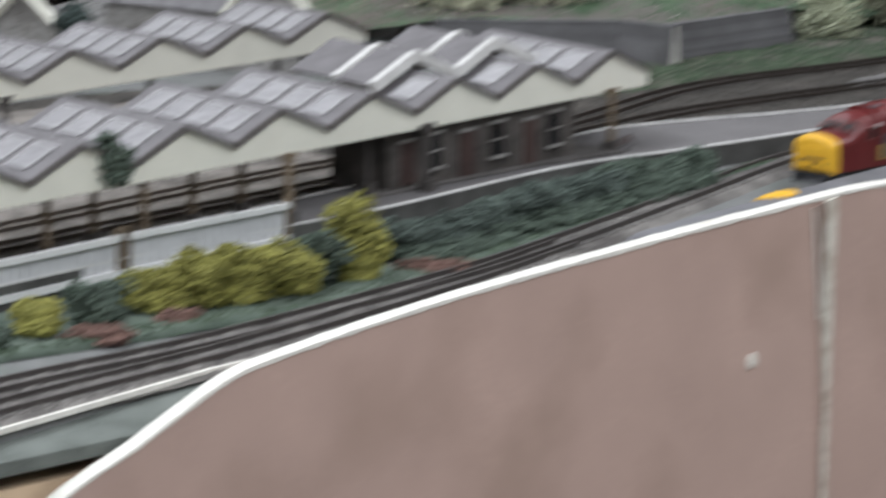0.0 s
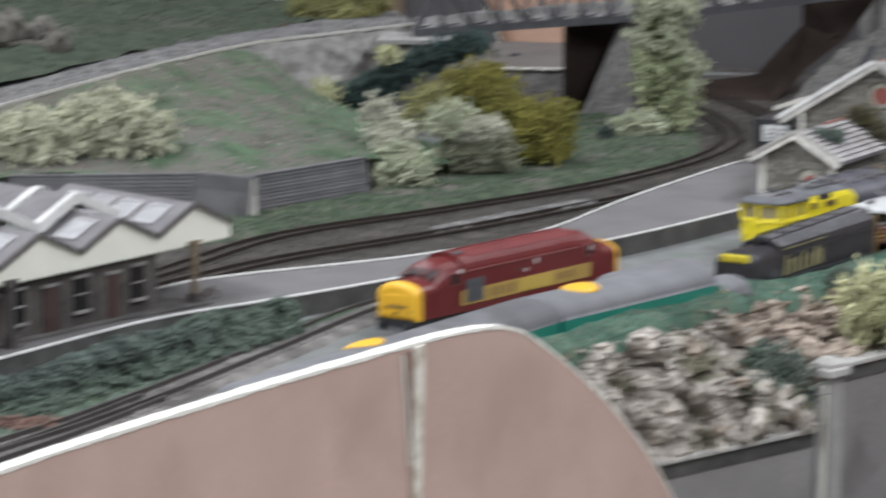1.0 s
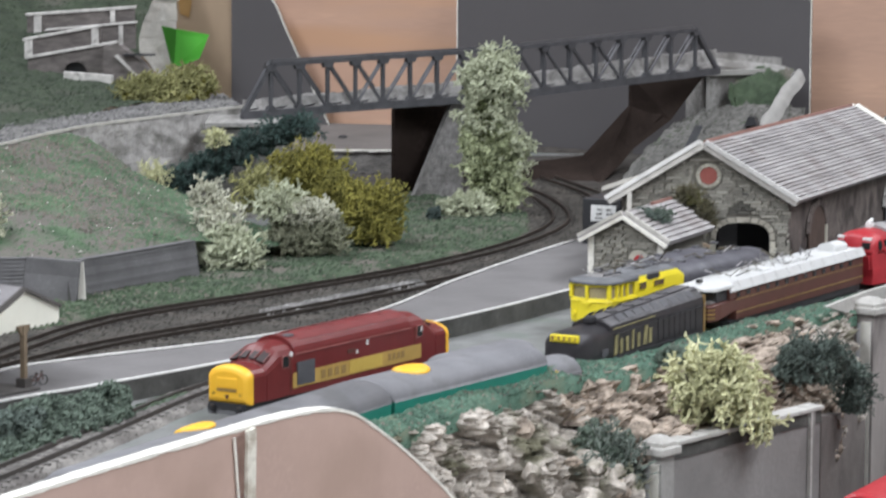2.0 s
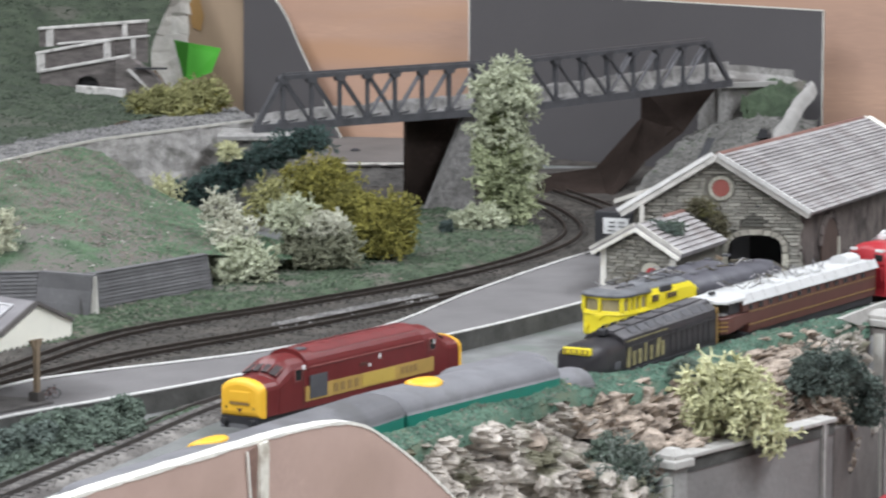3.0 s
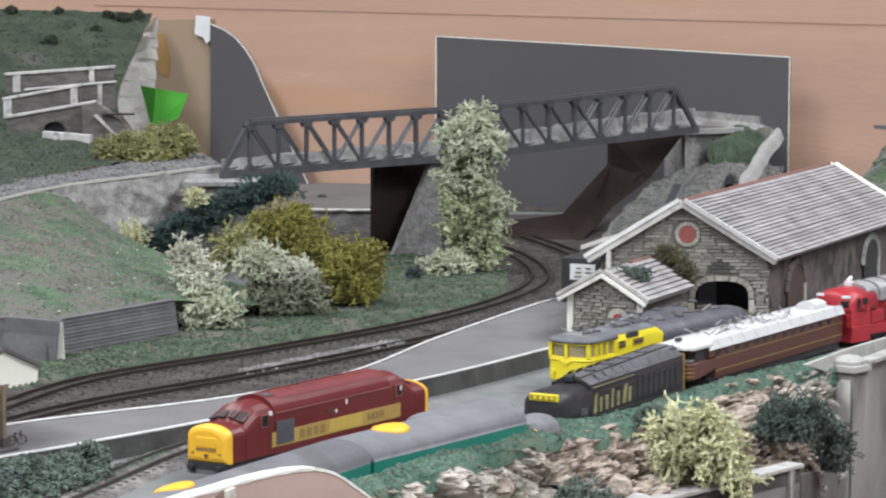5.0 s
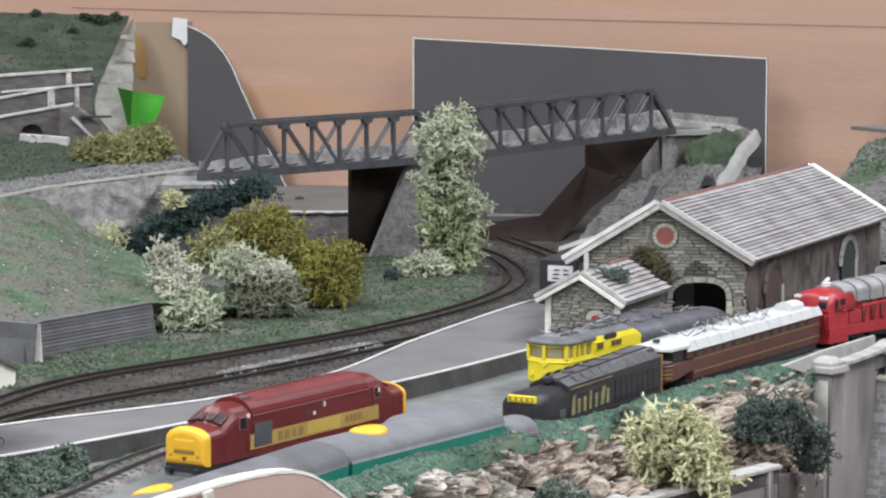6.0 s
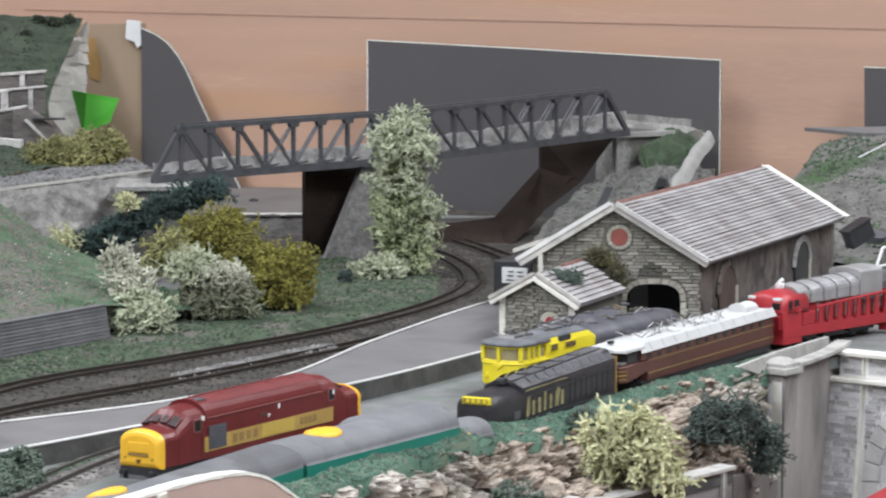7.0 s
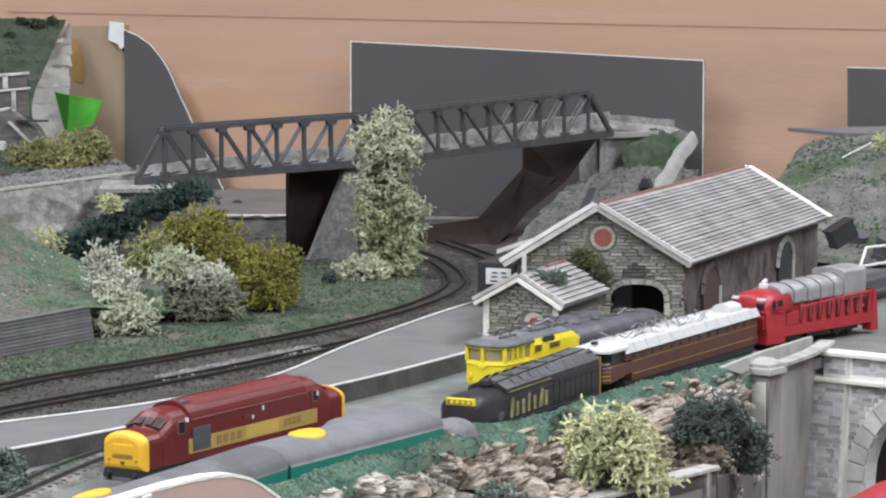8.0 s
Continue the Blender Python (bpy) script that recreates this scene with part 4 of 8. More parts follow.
solid("ledge", Shape().prism([(-0.38, 3.962, 0.018), (-0.17, 3.968, 0.018), (-0.17, 4.30, 0.018), (-0.38, 4.34, 0.018)], (0, 0, 0.004)), mat("dusty_ledge", (0.115, 0.103, 0.097), (0.14, 0.125, 0.117), 0.9, 0.15, 15, 200, 0.2), "flat grey board ledge behind the cutting", "ledge", kind="structure")
solid("ground", Shape().grid([[Vector((-0.300 + 0.132 * i / 40, 3.905 + 0.064 * j / 14 + rough((i, j, 7), 0.5, 0.004), 0.0 + 0.0165 * (j / 14) ** 1.3 + rough((i, j, 4), 0.45, 0.0024))) for i in range(41)] for j in range(15)]), mat("dark_grey_rubble", (0.030, 0.027, 0.025), (0.068, 0.063, 0.058), 0.95, 0.4, 60, 300, 0.9, mottle=1.0), "dark rubble heaped under the grey ledge", "ground", kind="structure")
torn = [(-0.262 + 0.0087 * k, rough((k, 2, 0), 0.9, 0.0022)) for k in range(11)]
solid("torn_edge", Shape().prism([(x, 3.9650, 0.0224) for x, _ in torn] + [(x, 3.9650, 0.0207 + d) for x, d in reversed(torn)], (0, 0.002, 0)), WHITE_EDGE, "white torn card edge along the grey ledge", "trim", kind="structure")
solid("pebble", Shape().loft([[(-0.2529 + r * 1.7 * math.cos(t), 4.118 + r * math.sin(t), z) for t in (math.tau * i / 9 for i in range(9))] for r, z in ((0.0034, 0.0218), (0.0036, 0.0236), (0.0024, 0.0252), (0.0008, 0.0258))]), CHARCOAL, "small dark stone lying on the ledge", "stone")
solid("pebble", Shape().loft([[(-0.193 + r * 1.6 * math.cos(t), 4.070 + r * math.sin(t), z) for t in (math.tau * i / 9 for i in range(9))] for r, z in ((0.0050, -0.001), (0.0052, 0.0016), (0.0034, 0.0034), (0.0010, 0.0040))]), PLASTER_GREY, "pale stone lying in the dark cutting", "stone")

# ---------- station canopies ----------
def canopy(label, line, ridge, bays, zc, drop, rise, panes=4, raised=()):
    """A ridge-and-furrow canopy: line is its front edge, ridge the way its ridges run."""
    a, b = Vector((*line[0], zc)), Vector((*line[1], zc))
    step = (b - a) / bays
    ridge = Vector(ridge)
    ob = thing("platform_canopy", label, "canopy", group="platform canopies")
    n = Vector((step.y, -step.x, 0)).normalized()
    for i in range(bays):
        p0, p2 = a + step * i, a + step * (i + 1)
        p1 = (p0 + p2) / 2 + UP * rise
        # gable board with a toothed foot
        teeth = 12
        foot = [p2.lerp(p0, k / (2 * teeth)) - UP * (drop + (0.0022 if k % 2 else 0)) for k in range(2 * teeth + 1)]
        gable = part("gable_board", Shape().prism([p0, p1, p2] + foot, n * -0.002), CREAM, ob)
        for q, r in ((p0, p1), (p1, p2)):
            d = (r - q)
            nn = d.cross(ridge).normalized()
            nn = nn if nn.z > 0 else -nn
            eave = n * 0.0015
            deep = 0.36 if i in raised else 1.0
            part("roof_slope", Shape().prism([q + eave, r + eave, r + ridge * deep, q + ridge * deep], nn * 0.002), SLATE, ob)
            for u0, u1 in ((0.36, 0.64), (0.66, 1.0)) if i in raised else ():
                h = UP * 0.011
                step_roof = part("raised_slope", Shape().prism([q + ridge * u0 + h, r + ridge * u0 + h, r + ridge * u1 + h, q + ridge * u1 + h], nn * 0.002), SLATE, ob, "raised roof section")
                part("white_verge", Shape().prism([q + ridge * (u0 - 0.05) + h - nn * 0.003, r + ridge * (u0 - 0.05) + h - nn * 0.003, r + ridge * (u0 - 0.05) + h + nn * 0.004, q + ridge * (u0 - 0.05) + h + nn * 0.004], ridge * 0.045), WHITE_LINE, step_roof)
            part("verge", Shape().prism([q + eave + n * 0.0012 - nn * 0.0005, r + eave + n * 0.0012 - nn * 0.0005, r + eave + nn * 0.0022, q + eave + nn * 0.0022], n * -0.002), DARK_EDGE, gable)
            for k in range(1 if i in raised else panes):
                u0, u1 = 0.10 + 0.86 * k / panes, 0.10 + 0.86 * (k + 0.74) / panes
                c = [q + d * v + ridge * u + nn * 0.0022 for v, u in ((0.22, u0), (0.80, u0), (0.80, u1), (0.22, u1))]
                part("roof_pane", Shape().prism(c, nn * 0.0006), SKYLIGHT, ob)
                s = Shape()
                for e0, e1 in zip(c, c[1:] + c[:1]):
                    mid = sum(c, Vector()) / 4
                    s.prism([e0 + nn * 0.0006, e1 + nn * 0.0006, e1.lerp(mid, 0.16) + nn * 0.0006, e0.lerp(mid, 0.16) + nn * 0.0006], nn * 0.0007)
                part("glazing_bar", s, GLAZE_BAR, ob)
    return ob


canopy("ridge-and-furrow canopy with cream gables and glazed grey slopes", ((-0.6958, 1.6422), (-0.3460, 2.352)), (-0.108, 0.095, 0), 9, 0.0648, 0.0095, 0.0170, raised=(6, 7))
canopy("ridge-and-furrow canopy with cream gables beyond the tracks", ((-0.832, 2.015), (-0.590, 2.505)), (-0.084, 0.068, 0), 6, 0.0648, 0.0095, 0.0170)


def post(x, y, material=OLD_WOOD, h=0.045):
    ob = thing("canopy_post", "ochre wooden canopy post on the platform", "post", along(x, y, PLAT), "canopy posts")
    part("shaft", Shape().box(-0.0018, 0.0018, -0.0018, 0.0018, 0, h), material, ob)
    part("base", Shape().box(-0.004, 0.004, -0.004, 0.004, 0, 0.008), DARK_EDGE, ob)
    for sgn in (-1, 1):
        part("bracket", Shape().prism([(sgn * 0.0018, -0.0008, h - 0.008), (sgn * 0.007, -0.0008, h), (sgn * 0.0018, -0.0008, h)], (0, 0.002, 0)), material, ob)


for x, y in ((-0.621, 1.84), (-0.610, 1.894), (-0.579, 1.896), (-0.570, 1.967), (-0.551, 2.013), (-0.533, 2.06), (-0.513, 1.985), (-0.403, 2.320), (-0.364, 2.305)):
    post(x, y)
for x, y in ((-0.470, 2.138), (-0.455, 2.120), (-0.490, 2.095)):
    post(x, y, DARK_EDGE)
# posts of the far canopy
for x, y in ((-0.76, 2.16), (-0.70, 2.30), (-0.64, 2.43)):
    post(x, y, DARK_EDGE)

# station building under the canopy
STATION_DOOR = mat("dull_brown_door", (0.055, 0.030, 0.026), None, 0.7, 0.3, 60, 300, 0.1)
st = thing("station_building", "dark brick station building with doors and windows under the canopy", "building", along(-0.478, 2.105, PLAT, (0.47, 0.88, 0)))
part("wall", Shape().box(0, 0.195, 0.0, 0.05, 0, 0.046), mat("dark_station_brick", (0.048, 0.042, 0.038), (0.092, 0.081, 0.073), 0.9, 0.4, 60, 200, 0.3), st)
for k, (u, w, z0, z1) in enumerate(((0.012, 0.014, 0.004, 0.032), (0.040, 0.012, 0.012, 0.034), (0.072, 0.015, 0.0, 0.032), (0.104, 0.014, 0.012, 0.034), (0.140, 0.012, 0.0, 0.032), (0.166, 0.013, 0.012, 0.034))):
    is_door = z0 < 0.005
    w_ob = part("door" if is_door else "window", Shape().box(u, u + w, -0.0012, 0.001, z0, z1), STATION_DOOR if is_door else WINDOW, st)
    part("frame", Shape().box(u - 0.0015, u + w + 0.0015, -0.002, 0.0005, z1, z1 + 0.002), STONE, w_ob)
    if not is_door:
        part("sill", Shape().box(u - 0.0015, u + w + 0.0015, -0.003, 0.0005, z0 - 0.002, z0), STONE, w_ob)
        part("glazing_bar", Shape().box(u, u + w, -0.0018, 0.0005, (z0 + z1) / 2 - 0.0006, (z0 + z1) / 2 + 0.0006), STONE, w_ob)

# white panelled fence
FENCE_WHITE = mat("dull_white_plank", (0.56, 0.56, 0.575), (0.63, 0.63, 0.64), 0.7, 0.08, 60, 300, 0.05)
for a, b in (((-0.80, 1.41), (-0.700, 1.605)), ((-0.697, 1.61), (-0.5805, 1.850)), ((-0.577, 1.857), (-0.512, 1.976))):
    a, b = Vector((*a, 0.0)), Vector((*b, 0.0))
    w = b - a
    n = Vector((w.y, -w.x, 0)).normalized()
    fence = thing("white_fence", "white planked fence panel at the platform edge", "fence", group="white fence panels")
    count = int(w.length / 0.0075)
    for k in range(count):
        p, q = a + w * (k / count), a + w * ((k + 0.9) / count)
        part("plank", Shape().prism([p + UP * 0.006, q + UP * 0.006, q + UP * 0.0255, p + UP * 0.0255], n * -0.001), FENCE_WHITE, fence)
    part("rail", Shape().prism([a + UP * 0.0250, b + UP * 0.0250, b + UP * 0.0288, a + UP * 0.0288], n * 0.003), WHITE, fence)
    part("rail", Shape().prism([a + UP * 0.004, b + UP * 0.004, b + UP * 0.0080, a + UP * 0.0080], n * 0.003), WHITE, fence)
    for u in (0.0, 1.0):
        p = a + w * u
        part("post", Shape().box(-0.0016, 0.0016, -0.0016, 0.0016, -0.003, 0.033, Matrix.Translation(p)), OLD_WOOD, fence)

# house behind the far canopy
def gabled_house(label, p, w_vec, d_vec, wall_h, rise, wall_mat, roof_mat, trim_mat):
    p, w, d = Vector(p), Vector(w_vec), Vector(d_vec)
    ob = thing("house", label, "house")
    apex = p + w / 2 + UP * (wall_h + rise)
    part("wall", Shape().prism([p, p + w, p + w + UP * wall_h, apex, p + UP * wall_h], d), wall_mat, ob)
    for a, b in ((p + UP * wall_h, apex), (apex, p + w + UP * wall_h)):
        nn = (b - a).cross(d).normalized()
        nn = nn if nn.z > 0 else -nn
        e = (b - a) * (0.12 if b == apex else 0)
        part("roof", Shape().prism([a - d * 0.05 - e, b - d * 0.05 + ((b - a) * 0.12 if a == apex else Vector()), b + d * 1.03 + ((b - a) * 0.12 if a == apex else Vector()), a + d * 1.03 - e], nn * 0.003), roof_mat, ob)
        part("bargeboard", Shape().prism([a - d * 0.07 - e - nn * 0.003, b - d * 0.07 + ((b - a) * 0.12 if a == apex else Vector()) - nn * 0.003, b - d * 0.07 + ((b - a) * 0.12 if a == apex else Vector()) + nn * 0.004, a - d * 0.07 - e + nn * 0.004], d * 0.04), trim_mat, ob)
    return ob


cottage = gabled_house("stone cottage with pale bargeboards behind the far canopy", (-0.935, 2.56, -0.01), (0.092, -0.012, 0), (-0.10, 0.07, 0), 0.050, 0.044, STONE, SLATE, CREAM)
house = gabled_house("stone house with a grey roof and pale bargeboards", (-0.765, 2.72, -0.01), (0.068, -0.006, 0), (-0.12, 0.05, 0), 0.062, 0.041, STONE, SKYLIGHT, CREAM)
part("chimney", Shape().box(-0.800, -0.785, 2.74, 2.755, 0.06, 0.118), STONE, house)

# ---------- corrugated retaining fence with a white post ----------
def ribbed_wall(label, a, b, z0, z1, ribs, lean=0.006):
    a, b = Vector((*a, 0)), Vector((*b, 0))
    w = b - a
    n = Vector((w.y, -w.x, 0)).normalized()
    ob = thing("ribbed_wall", label, "wall", group="ribbed walls")
    for k in range(ribs):
        h0, h1 = z0 + (z1 - z0) * k / ribs, z0 + (z1 - z0) * (k + 1) / ribs
        o0, o1 = n * (-lean * k / ribs), n * (-lean * k / ribs - 0.0018)
        part("board", Shape().prism([a + UP * h0 + o0, b + UP * h0 + o0, b + UP * h1 + o1, a + UP * h1 + o1], n * -0.002), RIBBED, ob)
    part("coping", Shape().prism([a + UP * z1 - n * 0.006, b + UP * z1 - n * 0.006, b + UP * (z1 + 0.0012) - n * 0.006, a + UP * (z1 + 0.0012) - n * 0.006], n * -0.008), RIBBED, ob)
    return ob


ribbed_wall("grey ribbed board retaining wall below the grass", (-0.3935, 2.838), (-0.3100, 2.9790), 0.0, 0.0335, 11)
ribbed_wall("smooth grey board retaining wall behind the canopy", (-0.4470, 2.8255), (-0.3975, 2.800), 0.0, 0.0365, 3)
ribbed_wall("grey ribbed board retaining wall running back", (-0.60, 2.79), (-0.4420, 2.826), 0.0, 0.036, 11)
solid("white_post", Shape().prism([(-0.3965, 2.806, -0.002), (-0.3895, 2.806, -0.002), (-0.3935, 2.818, 0.0365), (-0.3985, 2.818, 0.0365)], (0, 0.004, 0)), COPING, "leaning pale post at the wall's corner", "post", bevel=0.0006)
solid("dark_jamb", Shape().prism([(-0.4045, 2.800, -0.002), (-0.3975, 2.802, -0.002), (-0.4000, 2.816, 0.0355), (-0.4060, 2.813, 0.0365)], (0, 0.003, 0)), PLATFORM_WALL, "dark upright board beside the pale post", "board")
solid("white_kerb", Shape().prism([(-0.402, 2.801, -0.002), (-0.380, 2.812, -0.002), (-0.380, 2.818, -0.002), (-0.402, 2.807, -0.002)], (0, 0, 0.005)), COPING, "small pale kerb stone at the post's foot", "stone")
solid("plinth", Shape().prism([(-0.470, 2.812, -0.002), (-0.398, 2.786, -0.002), (-0.376, 2.808, -0.002), (-0.398, 2.800, -0.002), (-0.470, 2.824, -0.002)], (0, 0, 0.0045)), WALL_GREY, "low grey plinth at the foot of the ribbed wall", "plinth", kind="structure")

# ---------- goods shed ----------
SHED_SIDE = mat("dark_side_wall", (0.0814, 0.0660, 0.0594), (0.1342, 0.1100, 0.1001), 0.9, 0.3, 60, 350, 0.6, stretch=(1, 1, 0.8), stain=(0.04, 0.031, 0.028), stain_scale=45)
BLIND = mat("brown_blind_arch", (0.075, 0.048, 0.038), None, 0.9, 0.3, 60, 300, 0.3)
S0, SG, SD = Vector((0.0665, 3.02, 0.0)), Vector((0.1525, -0.008, 0)), Vector((0.162, 0.398, 0))
EAVE, RIDGE = 0.0735, 0.1205
shed = thing("goods_shed", "rubble stone goods shed with a ribbed grey roof", "building")
SN = Vector((0.0, -1.0, 0.0))


def gp(u, z, off=0.0):
    return S0 + SG * u + UP * z + SN * off


def flat(c):
    """Squares a round arch a little."""
    return math.copysign(abs(c) ** 0.72, c)


def arch_outline(u0, u1, z0, zs, rise, n=10):
    mid, half = (u0 + u1) / 2, (u1 - u0) / 2
    return [(u1, z0)] + [(mid + half * flat(math.cos(t)), zs + rise * flat(math.sin(t))) for t in (math.pi * i / n for i in range(n + 1))] + [(u0, z0)]


mouth = arch_outline(0.555, 0.873, -0.005, 0.0345, 0.0165)
gable = part("gable_wall", Shape().prism([gp(u, z) for u, z in [(1, -0.005), (1, EAVE), (0.5, RIDGE), (0, EAVE), (0, -0.005)] + [(u, z) for u, z in reversed(mouth)]], (0, 0.006, 0)), MORTAR, shed)
part("side_wall", Shape().prism([gp(1, -0.005), gp(1, EAVE), gp(1, EAVE) + SD, gp(1, -0.005) + SD], (-0.006, 0, 0)), SHED_SIDE, shed, "dark brown mottled brick side wall")
part("side_wall", Shape().prism([gp(0, -0.005), gp(0, EAVE), gp(0, EAVE) + SD, gp(0, -0.005) + SD], (0.006, 0, 0)), MORTAR, shed)
part("end_wall", Shape().prism([gp(u, z) + SD for u, z in ((1, -0.005), (1, EAVE), (0.5, RIDGE), (0, EAVE), (0, -0.005))], (0, -0.006, 0)), MORTAR, shed)
BARGE = mat("weathered_bargeboard", (0.43, 0.412, 0.38), (0.52, 0.50, 0.465), 0.85, 0.14, 60, 350, 0.3, stain=(0.30, 0.285, 0.265), stain_scale=70, stain_from=0.58)
# roof slopes with overlapping ribbed courses
OV = 0.10
for sgn in (1, -1):
    e = gp(0.5 + sgn * (0.5 + OV * 0.5), EAVE - (RIDGE - EAVE) * OV)
    r = gp(0.5, RIDGE)
    nn = (e - r).cross(SD).normalized()
    nn = nn if nn.z > 0 else -nn
    slope = part("roof_slope", Shape().prism([e - SD * 0.02 + nn * 0.001, r - SD * 0.02 + nn * 0.001, r + SD * 1.02 + nn * 0.001, e + SD * 1.02 + nn * 0.001], nn * 0.002), ROOF, shed)
    if sgn == 1:
        K = 21
        for k in range(K):
            p, q = e.lerp(r, k / K), e.lerp(r, (k + 1.0) / K)
            cuts = [-0.022, *sorted(rng.uniform(0.08, 0.95) for _ in range(4)), 1.022]
            for c0, c1 in zip(cuts, cuts[1:]):
                j0, j1 = SD * c0, SD * (c1 - 0.001)
                lip, sag = rng.uniform(0.0046, 0.0056), (p - q) * rng.uniform(-0.10, 0.16)
                part("roof_course", Shape().prism([p + sag + j0 + nn * 0.0030, q + j0 + nn * 0.0032, q + j0 + nn * 0.0036, p + sag + j0 + nn * lip], j1 - j0), ROOF, slope)
    for t0, mt in ((-0.030, BARGE), (1.018, WHITE_EDGE)):
        part("bargeboard", Shape().prism([e + SD * t0 - nn * 0.002, r + SD * t0 - nn * 0.002, r + SD * t0 + nn * 0.005, e + SD * t0 + nn * 0.005], SD * (0.016 if t0 < 0 else 0.034)), mt, shed, "pale painted bargeboard")
    part("bargeboard", Shape().prism([e + SD * -0.034 + nn * 0.003, r + SD * -0.034 + nn * 0.003, r + SD * -0.034 + nn * 0.0068, e + SD * -0.034 + nn * 0.0068], SD * 0.006), WHITE_LINE, shed, "pale painted bargeboard")
part("ridge_tiles", Shape().tube([gp(0.5, RIDGE + 0.003) - SD * 0.01, gp(0.5, RIDGE + 0.003) + SD * 1.01], 0.0024, 6), ROOF_RED, shed, "faded red ridge tiles")
# round window with a stone ring
def disc(c, r, off, thick, n=20):
    return Shape().prism([c + SG.normalized() * r * math.cos(t) + UP * r * math.sin(t) + SN * off for t in (math.tau * i / n for i in range(n))], SN * -thick)


rc = gp(0.508, 0.0930)
for k in range(12):
    p = gp(rng.uniform(0.12, 0.88), rng.uniform(0.045, 0.078), 0.0006)
    part("putlog_hole", Shape().prism([p, p + SG.normalized() * 0.0045, p + SG.normalized() * 0.0045 + UP * 0.0014, p + UP * 0.0016], SN * 0.0012), BLACK, shed, "dark slit between the stones")
part("round_window", disc(rc, 0.0078, 0.0030, 0.003), mat("faded_red_disc", (0.27, 0.08, 0.065), None, 0.8, 0.12, 90, 400), shed, "faded red round window")
for i in range(16):
    t0, t1 = math.tau * i / 16 + 0.03, math.tau * (i + 1) / 16 - 0.03
    g = SG.normalized()
    part("ring_stone", Shape().prism([rc + (g * math.cos(t) + UP * math.sin(t)) * r + SN * 0.0026 for t, r in ((t0, 0.0080), (t1, 0.0080), (t1, 0.0112), (t0, 0.0112))], SN * -0.003), QUOIN, gable)
# stone arch ring and jambs of the wagon door
g = SG.normalized()
ac, half, ris = gp(0.714, 0.0345), 0.159 * SG.length, 0.0165
for i in range(11):
    t0, t1 = math.pi * i / 11 + 0.02, math.pi * (i + 1) / 11 - 0.02
    part("arch_stone", Shape().prism([ac + g * (half + e) * flat(math.cos(t)) + UP * (ris + e) * flat(math.sin(t)) + SN * 0.002 for t, e in ((t0, 0.0), (t1, 0.0), (t1, 0.0046), (t0, 0.0046))], SN * -0.004), mat("weathered_arch_stone", (0.30, 0.28, 0.235), (0.40, 0.375, 0.32), 0.9, 0.25, 80, 400, 0.3) if i == 0 else bpy.data.materials["weathered_arch_stone"], gable)
for u in (0.555, 0.873):
    for k in range(6):
        w = 0.0048 if k % 2 else 0.0062
        sg = -1 if u < 0.6 else 1
        p = gp(u, 0.001 + 0.0056 * k)
        part("jamb_stone", Shape().prism([p + SN * 0.002, p + g * sg * w + SN * 0.002, p + g * sg * w + UP * 0.005 + SN * 0.002, p + UP * 0.005 + SN * 0.002], SN * -0.004), QUOIN, gable)
part("dark_interior", Shape().prism([gp(0.06, 0.0, -0.10), gp(0.94, 0.0, -0.10), gp(0.94, EAVE, -0.10), gp(0.06, EAVE, -0.10)], (0, 0.003, 0)), BLACK, shed)
part("stored_van", Shape().prism([gp(0.59, 0.004, -0.05), gp(0.70, 0.004, -0.05), gp(0.70, 0.0465, -0.05), gp(0.59, 0.0465, -0.05)], (0, 0.01, 0)), ROOF_GREY, shed, "grey van roof inside the wagon door")
# arched side windows
for u in (0.16, 0.72):
    c = gp(1, 0) + SD * u + Vector((0.0016, 0, 0))
    d = SD.normalized()
    def side_arch(w, z0, zs):
        return [c - d * w + UP * z0, c + d * w + UP * z0] + [c + d * w * math.cos(t) + UP * (zs + w * math.sin(t)) for t in (math.pi * i / 8 for i in range(9))]
    wn = part("side_window", Shape().prism(side_arch(0.024, 0.006, 0.036), (0.001, 0, 0)), BLIND if u < 0.3 else WINDOW, shed, "dark arched side opening")
    for i in range(9):
        t0, t1 = math.pi * i / 9, math.pi * (i + 0.9) / 9
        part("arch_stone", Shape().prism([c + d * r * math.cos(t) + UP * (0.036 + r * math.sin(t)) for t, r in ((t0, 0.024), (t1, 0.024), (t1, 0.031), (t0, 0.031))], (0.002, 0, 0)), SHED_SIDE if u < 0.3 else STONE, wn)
    part("frame", Shape().prism([c + d * 0.022 + UP * 0.006, c + d * 0.026 + UP * 0.006, c + d * 0.026 + UP * 0.04, c + d * 0.022 + UP * 0.04], (0.0025, 0, 0)), QUOIN, wn)
# low side roof left of the gable
part("side_canopy", Shape().prism([gp(-0.17, EAVE + 0.002) + SD * 0.05, gp(-0.02, EAVE + 0.010) + SD * 0.05, gp(-0.02, EAVE + 0.010) + SD * 0.5, gp(-0.17, EAVE + 0.002) + SD * 0.5], (0, 0, 0.004)), COPING, shed, "pale side canopy")


